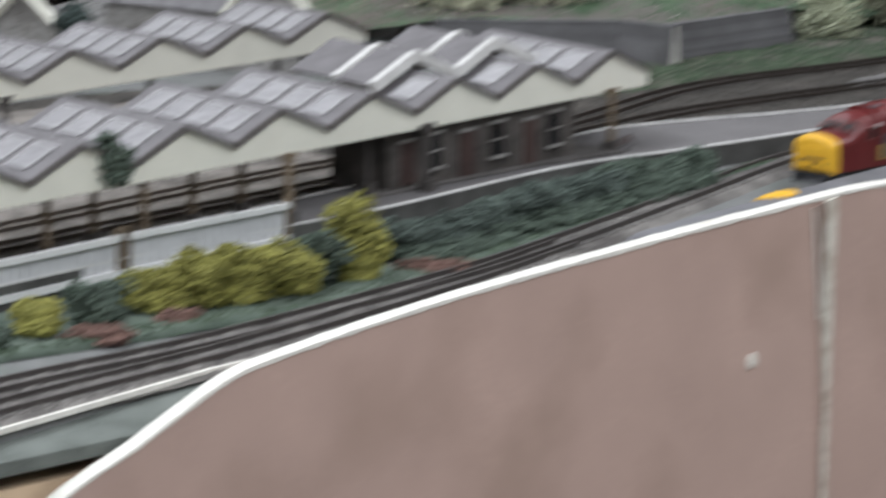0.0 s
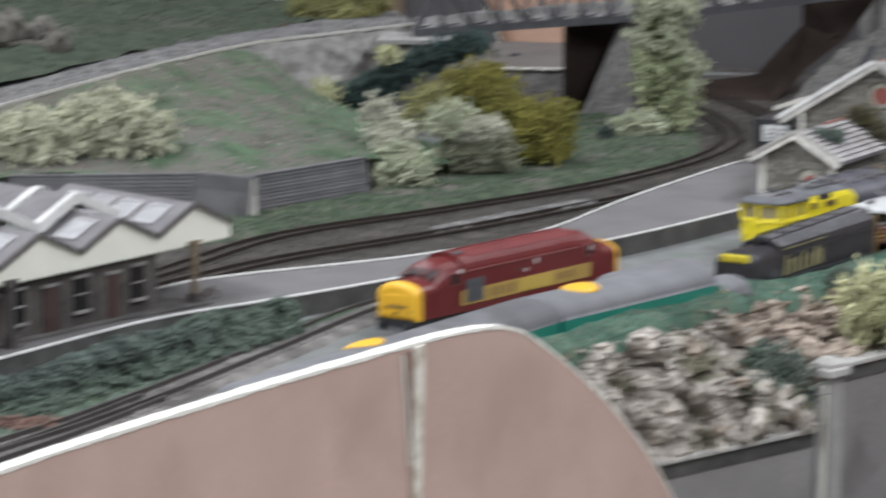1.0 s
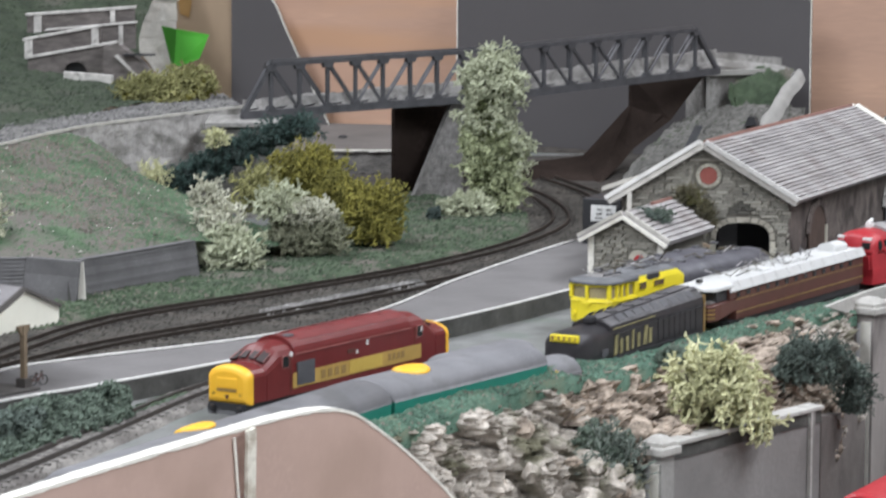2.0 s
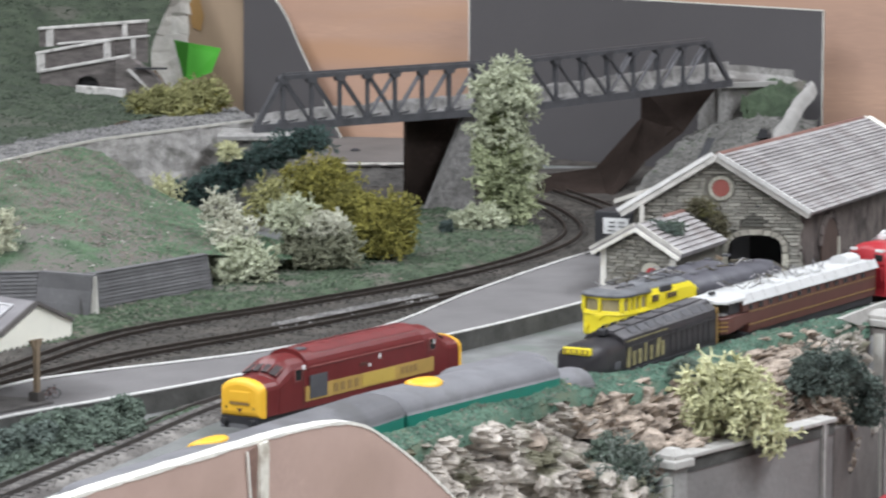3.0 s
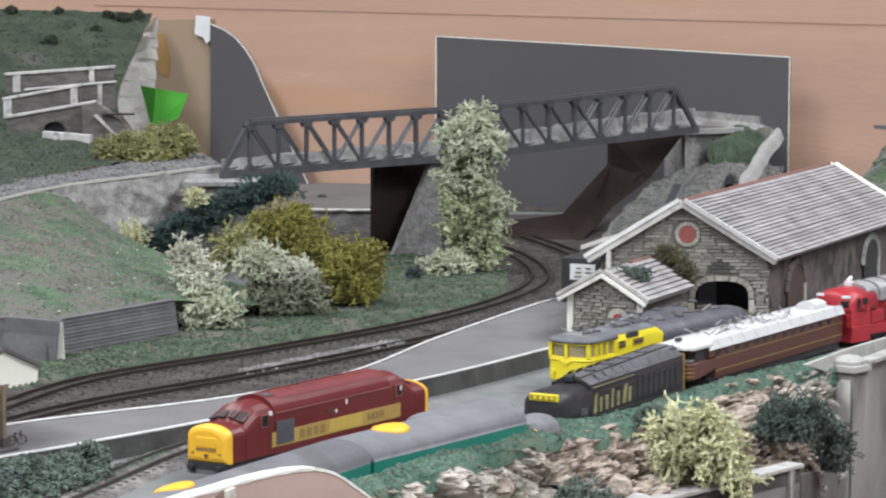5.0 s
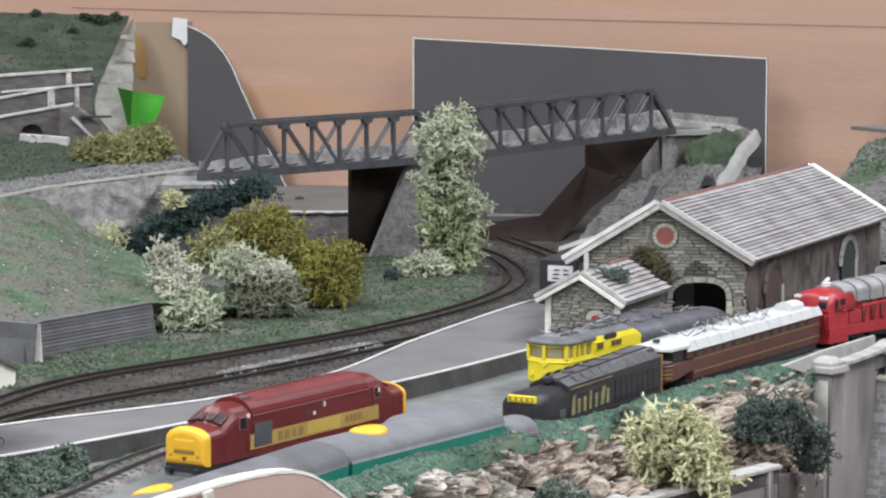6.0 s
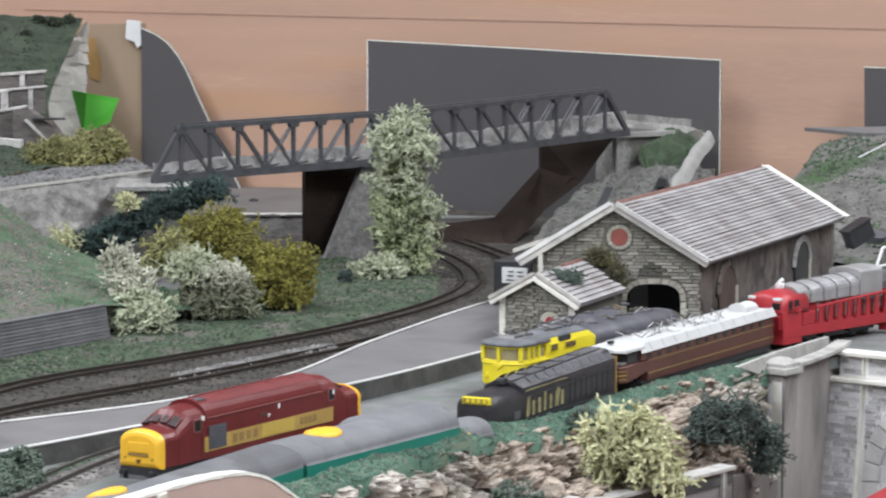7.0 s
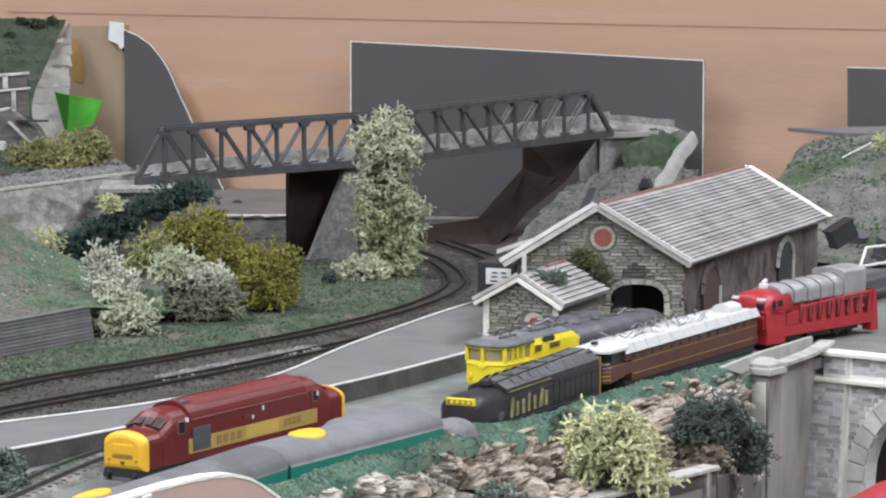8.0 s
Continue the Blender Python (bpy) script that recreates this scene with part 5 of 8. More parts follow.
def stones(parent, place, inside, u0, u1, z0, z1, course, width, material, name="stone", depth=0.0016, meshes=14):
    """Separate stones laid in courses on a wall; place(u, z) gives the wall's points, u in metres."""
    o, du, dz = place(0, 0), place(1, 0) - place(0, 0), UP
    nrm = du.cross(dz).normalized()
    lib = []
    for k in range(meshes):
        w, h = 1.0, 1.0
        j = lambda: rng.uniform(-0.06, 0.06)
        f = [(-0.5 + j(), -0.5 + j()), (0.5 + j(), -0.5 + j()), (0.5 + j(), 0.5 + j()), (-0.5 + j(), 0.5 + j())]
        dd = depth * rng.uniform(0.6, 1.5)
        s = Shape()
        s.add([(x * 1.0, 0.0004, z) for x, z in f] + [(x * 0.88, -dd, z * 0.8) for x, z in f], [(4, 5, 6, 7), (0, 1, 5, 4), (1, 2, 6, 5), (2, 3, 7, 6), (3, 0, 4, 7)])
        lib.append(s.mesh(name, material))
    turn = Matrix.Rotation(math.atan2(du.y, du.x), 4, "Z")
    z = z0
    while z + course * 0.6 < z1:
        h = min(course * rng.uniform(0.85, 1.15), z1 - z)
        u = u0
        first = rng.uniform(0.4, 1.0)
        while u < u1 - width * 0.2:
            w = min(width * rng.choice((0.5, 0.75, 1.0, 1.25, 1.7)) * rng.uniform(0.85, 1.15) * first, u1 - u)
            first = 1.0
            fits = lambda w: all(inside(u + w * a, z + h * b) for a in (0.12, 0.88) for b in (0.15, 0.85))
            if not fits(w):
                w = min(width * 0.32, u1 - u)
            if fits(w):
                ob = new(name, rng.choice(lib))
                ob.parent = parent
                ob.matrix_basis = Matrix.Translation(o + du * (u + w / 2) + dz * (z + h / 2)) @ turn @ Matrix.Diagonal((w * 0.95, 1, h * 0.91, 1))
            u += w
        z += h
    return None


# ---------- annexe hut beside the shed ----------
hut = thing("platform_hut", "small stone hut with pale corner posts and gabled roof", "hut")
H0, HG, HD = Vector((0.0360, 2.9082, 0.0152)), Vector((0.0627, -0.0350, 0)), Vector((0.0390, 0.0980, 0))
hp = lambda u, z, off=0.0: H0 + HG * u + UP * z + SN * off
hw, hr = 0.0365, 0.0555
hut_gable = part("gable_wall", Shape().prism([hp(u, z) for u, z in ((0, -0.0165), (1, -0.0165), (1, hw), (0.5, hr), (0, hw))], HD), MORTAR, hut)
for u in (-0.015, 0.93):
    for k in range(-2, 6):
        part("corner_stone", Shape().prism([hp(u, 0.0062 * k, 0.0015), hp(u + 0.085, 0.0062 * k, 0.0015), hp(u + 0.085, 0.0062 * k + 0.0059, 0.0015), hp(u, 0.0062 * k + 0.0059, 0.0015)], SN * -0.003), WHITE_EDGE, hut_gable)
for sgn in (1, -1):
    e = hp(0.5 + sgn * 0.60, hw - 0.004)
    r = hp(0.5, hr + 0.0005)
    nn = (e - r).cross(HD).normalized()
    nn = nn if nn.z > 0 else -nn
    slope = part("roof_slope", Shape().prism([e - HD * 0.06, r - HD * 0.06, r + HD * 1.05, e + HD * 1.05], nn * 0.002), ROOF, hut)
    for k in range(8):
        p, q = e.lerp(r, k / 8) - HD * 0.06, e.lerp(r, (k + 1) / 8) - HD * 0.06
        run = HD * (1.13 + rng.uniform(-0.03, 0.05))
        part("roof_course", Shape().prism([p + nn * 0.0020, q + nn * 0.0022, q + nn * 0.0028, p + nn * 0.0046], run), ROOF, slope)
    part("bargeboard", Shape().prism([e - HD * 0.09 - nn * 0.0024, r - HD * 0.09 - nn * 0.0024, r - HD * 0.09 + nn * 0.0006, e - HD * 0.09 + nn * 0.0006], HD * 0.05), WHITE_EDGE, hut, "pale painted bargeboard")
    part("bargeboard", Shape().prism([e - HD * 0.07 + nn * 0.0024, r - HD * 0.07 + nn * 0.0024, r - HD * 0.07 + nn * 0.0052, e - HD * 0.07 + nn * 0.0052], HD * 0.035), BARGE, hut, "pale painted bargeboard")
part("ridge_tiles", Shape().tube([hp(0.5, hr + 0.0030) + HD * 0.62, hp(0.5, hr + 0.0030) + HD * 1.08], 0.0022, 6), ROOF_RED, hut, "faded red ridge tiles")
part("corner_post", Shape().box(0.071, 0.075, 3.005, 3.010, 0.055, 0.078), COPING, shed)
dc = hp(0.681, 0.0178, 0.001)
part("door_arch", Shape().prism([dc + HG.normalized() * 0.010 * math.cos(t) + UP * 0.009 * math.sin(t) for t in (math.pi * i / 8 for i in range(9))], SN * 0.002), QUOIN, hut)
part("red_plate", Shape().prism([dc + HG.normalized() * 0.005 * math.cos(t) + UP * 0.0045 * math.sin(t) + SN * 0.002 for t in (math.pi * i / 8 for i in range(9))], SN * 0.001), RED, hut)

solid("dark_board", Shape().prism([(0.152, 3.80, 0.040), (0.157, 3.80, 0.040), (0.172, 3.83, 0.066), (0.167, 3.83, 0.066)], (0.004, -0.003, 0.0)), BLACK, "small black board leaning on the stone slope", "board")
solid("dark_block", Shape().prism([(0.228, 3.93, 0.056), (0.243, 3.93, 0.058), (0.241, 3.93, 0.066), (0.233, 3.93, 0.068)], (0.004, 0.02, 0.0)), BLACK, "dark lump of coal on the stone slope", "coal")

# bicycle left beside the canopy post
bike = thing("bicycle", "tiny reddish bicycle leaning beside the canopy post", "bicycle", along(-0.3605, 2.320, PLAT, (0.80, 0.60, 0)))
for x in (0.0, 0.0085):
    ring = [(x + 0.0034 * math.cos(a), 0, 0.0036 + 0.0034 * math.sin(a)) for a in (math.tau * i / 14 for i in range(15))]
    part("wheel", Shape().tube(ring, 0.0004, 5), BLACK, bike)
for a, b in (((0, 0, 0.0036), (0.0030, 0, 0.0078)), ((0.0030, 0, 0.0078), (0.0076, 0, 0.0082)), ((0.0030, 0, 0.0078), (0.0042, 0, 0.0032)), ((0.0042, 0, 0.0032), (0.0076, 0, 0.0082)), ((0.0085, 0, 0.0036), (0.0074, 0, 0.0098)), ((0.0, 0, 0.0036), (0.0042, 0, 0.0032))):
    part("frame_tube", Shape().tube([a, b], 0.0004, 5), BROWN, bike)
part("handlebar", Shape().tube([(0.0074, -0.002, 0.0098), (0.0074, 0.002, 0.0098)], 0.0004, 5), BLACK, bike)
part("saddle", Shape().box(0.0018, 0.0040, -0.0007, 0.0007, 0.0084, 0.0090), BLACK, bike)

# black wagon with a white panel behind the hut
wagon = thing("goods_wagon", "black goods wagon with a white lettered panel", "wagon", along(0.0525, 3.15, 0.0, (0.35, 0.93, 0)))
part("body", Shape().box(0, 0.05, -0.0165, 0.0215, 0.004, 0.056), BLACK, wagon, bevel=0.001)
part("panel", Shape().box(-0.0012, 0.0, -0.0125, 0.0125, 0.035, 0.050), WHITE, wagon)
for k in range(3):
    part("marking", Shape().box(-0.0018, -0.0012, -0.010 + 0.001 * k, -0.003, 0.0375 + 0.004 * k, 0.0385 + 0.004 * k), BLACK, wagon)
    part("marking", Shape().box(-0.0018, -0.0012, 0.001, 0.008 - 0.001 * k, 0.0375 + 0.004 * k, 0.0385 + 0.004 * k), BLACK, wagon)
for u in (0.010, 0.040):
    for v in (-0.010, 0.010):
        part("wheel", Shape().tube([(u, v - 0.001, 0.006), (u, v + 0.001, 0.006)], 0.006, 14), BLACK, wagon)

# oil drums, sign frame and debris by the right hill
for x, y in ((0.452, 3.66), (0.478, 3.62)):
    d = thing("oil_drum", "dark weathered oil drum lying at the hill's foot", "drum", pose(x, y, 0.018, 20, 10, 0), "oil drums")
    part("body", Shape().loft([[(r * math.cos(t), r * math.sin(t), z) for t in (math.tau * i / 16 for i in range(16))] for r, z in ((0.0115, -0.016), (0.012, -0.015), (0.0112, -0.005), (0.012, -0.0045), (0.0112, -0.004), (0.0112, 0.005), (0.012, 0.0055), (0.012, 0.015), (0.010, 0.0158))]), DARK_ROOF, d, smooth=False)
hutch = thing("tilted_crate", "dark tilted crate leaning behind the shed", "crate", pose(0.430, 3.60, 0.040, 0, -25, 30) @ Matrix.Diagonal((0.62, 0.62, 0.62, 1)))
part("body", Shape().box(-0.03, 0.02, -0.012, 0.012, -0.02, 0.012), BLACK, hutch, bevel=0.001)
part("lid", Shape().box(-0.032, 0.022, -0.014, 0.014, 0.012, 0.015), CHARCOAL, hutch)
sign = thing("wagon_frame", "white metal frame on a grey flat wagon", "frame", along(0.410, 3.30, 0.0))
part("deck", Shape().box(-0.01, 0.20, -0.015, 0.015, 0.012, 0.022), DARK_ROOF, sign)
for z0, z1 in (((0, 0.0, 0.03), (0.02, 0.0, 0.052)), ((0.02, 0, 0.052), (0.15, -0.02, 0.048)), ((0.01, 0.0, 0.034), (0.15, -0.02, 0.034))):
    part("bar", Shape().tube([z0, z1], 0.0015), WHITE, sign)

# ---------- rolling stock ----------
def section(x, w, h, z0=0.010, shoulder=0.75, n=5, lean=0.0):
    """A body cross-section: straight sides and a rounded roof."""
    zs = z0 + (h - z0) * shoulder
    arc = [(w * math.cos(t), zs + (h - zs) * math.sin(t)) for t in (math.pi / 2 * i / n for i in range(n + 1))]
    right = [(w, z0), (w, z0 + (zs - z0) * 0.5)] + arc
    ring = right + [(-y, z) for y, z in reversed(right[:-1])]
    return [(x + lean * (z - z0), y, z) for y, z in ring]


def bogies(ob, xs, wheels=3, r=0.0065, pitch=0.024):
    for x in xs:
        b = part("bogie", Shape().box(x - pitch * wheels / 2, x + pitch * wheels / 2, -0.013, 0.013, 0.004, 0.011), BLACK, ob)
        for k in range(wheels):
            for v in (-0.0095, 0.0095):
                u = x + (k - (wheels - 1) / 2) * pitch
                part("wheel", Shape().tube([(u, v - 0.0014, r), (u, v + 0.0014, r)], r, 14), BLACK, b)


def side_panel(ob, name, x0, x1, z0, z1, w, material, label="", proud=0.0006, sides=(-1, 1), parent=None):
    for s in sides:
        part(name, Shape().box(x0, x1, min(s * w, s * (w + proud)), max(s * w, s * (w + proud)), z0, z1), material, parent or ob, label)


# maroon diesel with yellow ends
loco = thing("diesel_locomotive", "maroon diesel locomotive with gold band and yellow nose ends", "locomotive", along(-0.2165, 2.2635, 0.0, (0.506, 0.8625, 0)))
W, LL = 0.0178, 0.254
nose_h, cab_h, roof_h = 0.0382, 0.0495, 0.0525
bl, ct = 0.0190, 0.0345                      # foot and top of the windscreen
MAROON_ROOF = mat("dull_maroon_roof", (0.142, 0.019, 0.020), (0.168, 0.026, 0.026), 0.6, 0.1, 50, 400, 0.05, stain=(0.12, 0.018, 0.018), stain_scale=40)
DULL_PANE = mat("dusty_dark_pane", (0.030, 0.022, 0.022), (0.042, 0.030, 0.030), 0.75, 0.2)
PINK_EDGE = mat("pink_frame_and_highlight", (0.26, 0.085, 0.080), None, 0.5, 0.15, 80, 300, 0.05)
nose_rings = [section(0.0030, W * 0.97, nose_h - 0.0004, 0.012, 0.70), section(bl, W, nose_h, 0.012, 0.70)]
cab = [section(bl, W, nose_h, 0.012, 0.70), section(ct - 0.003, W, cab_h - 0.0016, 0.012, 0.66), section(ct, W, cab_h - 0.0003, 0.012, 0.66), section(ct + 0.004, W, cab_h, 0.012, 0.66), section(0.053, W, cab_h, 0.012, 0.66)]
mir = lambda rings: [[(LL - x, y, z) for x, y, z in r] for r in rings]
yellow = [section(-0.0030, W * 0.78, nose_h * 0.90, 0.016, 0.60, 6), section(-0.0022, W * 0.88, nose_h * 0.95, 0.0138, 0.66, 6), section(-0.0008, W * 0.945, nose_h * 0.985, 0.0122, 0.69, 6), section(0.0010, W * 0.975, nose_h, 0.0117, 0.70, 6), section(0.0040, W * 0.985, nose_h + 0.0004, 0.0116, 0.70, 6)]
for f in (lambda r: r, mir):
    part("nose", Shape().loft(f(nose_rings)), MAROON, loco, bevel=0.0008)
    part("yellow_end", Shape().loft(f(yellow)), YELLOW, loco, "warm yellow warning end", bevel=0.0004)
    part("cab", Shape().loft(f(cab)), MAROON, loco, bevel=0.0005)
part("body", Shape().loft([section(0.053, W, roof_h, 0.012, 0.68, 7), section(LL - 0.053, W, roof_h, 0.012, 0.68, 7)]), MAROON, loco)
zs = 0.012 + (roof_h - 0.012) * 0.68
for s in (1, -1):
    # Pinkish strip that paints the highlight along the body's shoulder.
    part("gutter", Shape().box(0.053, LL - 0.053, min(s * W, s * (W + 0.0007)), max(s * W, s * (W + 0.0007)), zs + 0.0004, zs + 0.0012), PINK_EDGE, loco, "gutter line painted as the shoulder's highlight")
    part("roof_panel", Shape().loft([[(x, s * W * c, zs + (roof_h - zs) * math.sin(t) + h) for t, c, h in ((0.75, math.cos(0.75), 0.0004), (1.15, math.cos(1.15), 0.0004), (1.5, math.cos(1.5), 0.0004), (1.15, math.cos(1.15), -0.001))] for x in (0.066, LL - 0.056)]), MAROON_ROOF, loco)
    for k in (0, 1):
        fx = (lambda x: x) if k == 0 else (lambda x: LL - x)
        sg = -1 if k == 0 else 1
        for y0, y1 in ((0.0012, 0.0066), (0.0080, 0.0142)):
            foot_z, top_z = nose_h + 0.0018, cab_h - 0.0042
            edge = lambda y: 0.0030 * (y / 0.0142) ** 2
            a = [(fx(bl + 0.0016), s * y0, foot_z - edge(y0)), (fx(bl + 0.0016), s * y1, foot_z - edge(y1) + 0.0006), (fx(ct - 0.0030), s * y1 * 0.93, top_z - edge(y1)), (fx(ct - 0.0030), s * y0, top_z - edge(y0) * 0.8)]
            part("windscreen", Shape().prism(a, (sg * 0.0010, 0, 0.0010)), DULL_PANE, loco, "dark cab windscreen")
            part("window_frame", Shape().tube([Vector(p) + Vector((sg * 0.0010, 0, 0.0011)) for p in (a[1], a[2], a[3])], 0.00035, 5), PINK_EDGE, loco)
        x0, x1 = sorted((fx(0.0375), fx(0.0450)))
        win = part("cab_window", Shape().box(x0, x1, min(s * (W - 0.0006), s * (W + 0.0004)), max(s * (W - 0.0006), s * (W + 0.0004)), nose_h - 0.0055, nose_h + 0.0022), WINDOW, loco, "dark cab side window")
        for za in (nose_h - 0.0061, nose_h + 0.0022):
            part("window_frame", Shape().box(x0 - 0.0006, x1 + 0.0006, min(s * (W - 0.0006), s * (W + 0.0006)), max(s * (W - 0.0006), s * (W + 0.0006)), za, za + 0.0006), PINK_EDGE, win)
        for xa in (x0 - 0.0006, x1):
            part("window_frame", Shape().box(xa, xa + 0.0006, min(s * (W - 0.0006), s * (W + 0.0006)), max(s * (W - 0.0006), s * (W + 0.0006)), nose_h - 0.0061, nose_h + 0.0028), PINK_EDGE, win)
        xg = sorted((fx(0.0470), fx(0.0476)))
        side_panel(loco, "door_gap", xg[0], xg[1], 0.0145, 0.0400, W - 0.0002, BROWN, proud=0.0005, sides=(s,))
side_panel(loco, "gold_band", 0.050, 0.2145, 0.0168, 0.0272, W, GOLD, "dull gold lettered band")
side_panel(loco, "engine_grille", 0.0545, 0.0760, 0.0182, 0.0345, W + 0.0004, DARK_ROOF, "dark grey engine room grille")
for k in range(7):
    side_panel(loco, "grille_slat", 0.0550, 0.0755, 0.0190 + 0.0022 * k, 0.0197 + 0.0022 * k, W + 0.0008, DARK_ROOF, proud=0.0005)
for k in range(4):
    side_panel(loco, "lettering_bar", 0.084 + 0.0085 * k, 0.0895 + 0.0085 * k, 0.0190, 0.0252, W + 0.0006, GOLD_DARK, proud=0.0003)
    side_panel(loco, "lettering_bar", 0.170 + 0.0058 * k, 0.1742 + 0.0058 * k, 0.0200, 0.0252, W + 0.0006, GOLD_DARK, proud=0.0003)
side_panel(loco, "crest", 0.120, 0.162, 0.0178, 0.0268, W + 0.0006, mat("bright_gold", (0.52, 0.36, 0.08), None, 0.4, 0.1), proud=0.0003)
for x, z0, z1 in ((0.0475, 0.0395, 0.0430), (0.1290, 0.0310, 0.0340), (0.1420, 0.0355, 0.0395), (0.2140, 0.0365, 0.0405)):
    side_panel(loco, "white_bracket", x, x + 0.0017, z0, z1 - 0.0006, W - 0.001, WHITE, proud=0.0018)
side_panel(loco, "body_hole", 0.118, 0.127, 0.0325, 0.0350, W, BROWN, "dark slot in the body side", proud=0.0004)
part("roof_grille", Shape().box(0.0560, 0.0650, -0.0085, 0.0045, roof_h - 0.0040, roof_h - 0.0002), DARK_ROOF, loco, "dark roof grille", bevel=0.0006)
for k in range(4):
    part("roof_fan", Shape().tube([(0.090 + 0.03 * k, 0, roof_h - 0.001), (0.090 + 0.03 * k, 0, roof_h + 0.00005)], 0.0055, 14), MAROON_ROOF, loco)
part("headcode_panel", Shape().box(-0.0036, -0.0020, -0.0085, 0.0085, 0.0225, 0.0300), YELLOW, loco, bevel=0.0008)
part("headcode_slot", Shape().box(-0.0038, -0.0022, -0.0082, 0.0082, 0.0206, 0.0222), GOLD_DARK, loco, "dark slot below the headcode panel")
part("coupling", Shape().prism([(-0.0034, -0.0022, 0.0180), (-0.0034, 0.0022, 0.0180), (-0.0034, 0, 0.0150)], (0.0015, 0, 0)), BROWN, loco)
for y in (-0.0112, 0.0112):
    part("tail_lamp", Shape().tube([(-0.0030, y, 0.0185), (-0.0010, y, 0.0185)], 0.0012, 8), GOLD_DARK, loco)
    part("buffer", Shape().tube([(-0.0075, y, 0.0090), (-0.0010, y, 0.0090)], 0.0022, 10), BLACK, loco)
part("buffer_beam", Shape().box(-0.0030, LL + 0.003, -0.0155, 0.0155, 0.006, 0.0125), BLACK, loco)
part("snow_plough", Shape().prism([(-0.005, -0.0150, 0.0045), (-0.005, 0.0150, 0.0045), (-0.002, 0.0150, 0.0085), (-0.002, -0.0150, 0.0085)], (0.002, 0, 0)), BLACK, loco)
bogies(loco, (0.055, LL - 0.055))

# grey-roofed teal railcars in front
def railcar(label, x, y, length, way, cap=None, w=0.023, top=0.0375, coupled=(False, False), cap_y=-0.0015):
    ob = thing("railcar", label, "railcar", along(x, y, 0.0, way), "grey-roofed railcars")
    rings = [section(0.0, w * 0.90, top - 0.004, 0.010, 0.55), section(0.003, w * 0.98, top - 0.001, 0.010, 0.57), section(0.008, w, top, 0.010, 0.58), section(length - 0.008, w, top, 0.010, 0.58), section(length - 0.003, w * 0.98, top - 0.001, 0.010, 0.57), section(length, w * 0.90, top - 0.004, 0.010, 0.55)]
    rings = rings[2 if coupled[0] else 0:4 if coupled[1] else 6]
    split = min(0.0232, 0.010 + (top - 0.010) * 0.52)
    part("roof", Shape().loft([[(px, py * 1.002, max(pz, split)) for px, py, pz in r] for r in rings]), ROOF_GREY, ob, "plain grey roof", smooth=True)
    part("body", Shape().loft([[(px, py, min(pz, split + 0.0002)) for px, py, pz in r] for r in rings]), TEAL, ob, "teal lower body")
    if cap is not None:
        roof_z = lambda py: 0.010 + (top - 0.010) * (0.58 + 0.42 * math.sqrt(max(0.0, 1 - (py / w) ** 2)))
        rings = []
        for q, h in ((1.0, -0.0010), (0.97, 0.0008), (0.85, 0.0018), (0.55, 0.0024), (0.2, 0.0026)):
            oval = [(cap + 0.0162 * math.cos(t) * q, cap_y + 0.0122 * math.sin(t) * q) for t in (math.tau * i / 18 for i in range(18))]
            rings.append([(px, py, roof_z(py) + h) for px, py in oval])
        part("yellow_cap", Shape().loft(rings), YELLOW, ob, "rounded yellow roof cap", smooth=True)
    if length > 0.1:
        bogies(ob, (0.04, length - 0.04), 2)
    return ob


railcar("grey-roofed teal railcar with a yellow roof cap", -0.271, 1.890, 0.361, (0.417, 0.909, 0), cap=0.152, coupled=(False, True), cap_y=0.009)
railcar("grey-roofed teal railcar with a yellow roof cap", -0.1245, 2.2105, 0.205, (0.523, 0.852, 0), cap=0.059, coupled=(True, False))
low_car = railcar("low grey railcar standing behind the first", -0.075, 2.395, 0.105, (0.52, 0.854, 0), w=0.016, top=0.0255)
tail = railcar("short grey-nosed railcar end with a yellow patch", -0.016, 2.386, 0.045, (0.60, 0.80, 0), w=0.0160, top=0.0345)
for piece in (*tail.children, *low_car.children):
    if piece.name.startswith("body"):
        piece.data.materials[0] = ROOF_GREY
tail.matrix_world = Matrix.Translation((0.003, 0.0, -0.0105)) @ tail.matrix_world
part("yellow_patch", Shape().box(0.0035, 0.0130, -0.0170, -0.0130, 0.0215, 0.0270), YELLOW, tail, bevel=0.0008)

# dark diesel with a rounded nose
dark = thing("diesel_locomotive", "charcoal diesel locomotive with gold lettering on its long hood", "locomotive", along(0.0137, 2.489, 0.0, (0.463, 0.886, 0)))
w = 0.0178
OLD_GOLD = mat("old_gold", (0.22, 0.195, 0.095), (0.30, 0.265, 0.13), 0.6, 0.4, 160, 500)
WORN_ROOF = mat("worn_charcoal_roof", (0.060, 0.057, 0.060), (0.115, 0.110, 0.115), 0.6, 0.3, 70, 350, 0.15, stain=(0.20, 0.195, 0.195), stain_scale=70, stain_from=0.62)


def hood_ring(x, half, shoulder, crown, foot=0.003):
    """Straight sides, a chamfered shoulder and a flat crown."""
    right = [(half, foot), (half, shoulder - 0.003), (half * 0.96, shoulder), (half * 0.62, crown - 0.0008), (half * 0.45, crown)]
    return [(x, y, z) for y, z in right] + [(x, -y, z) for y, z in reversed(right)]


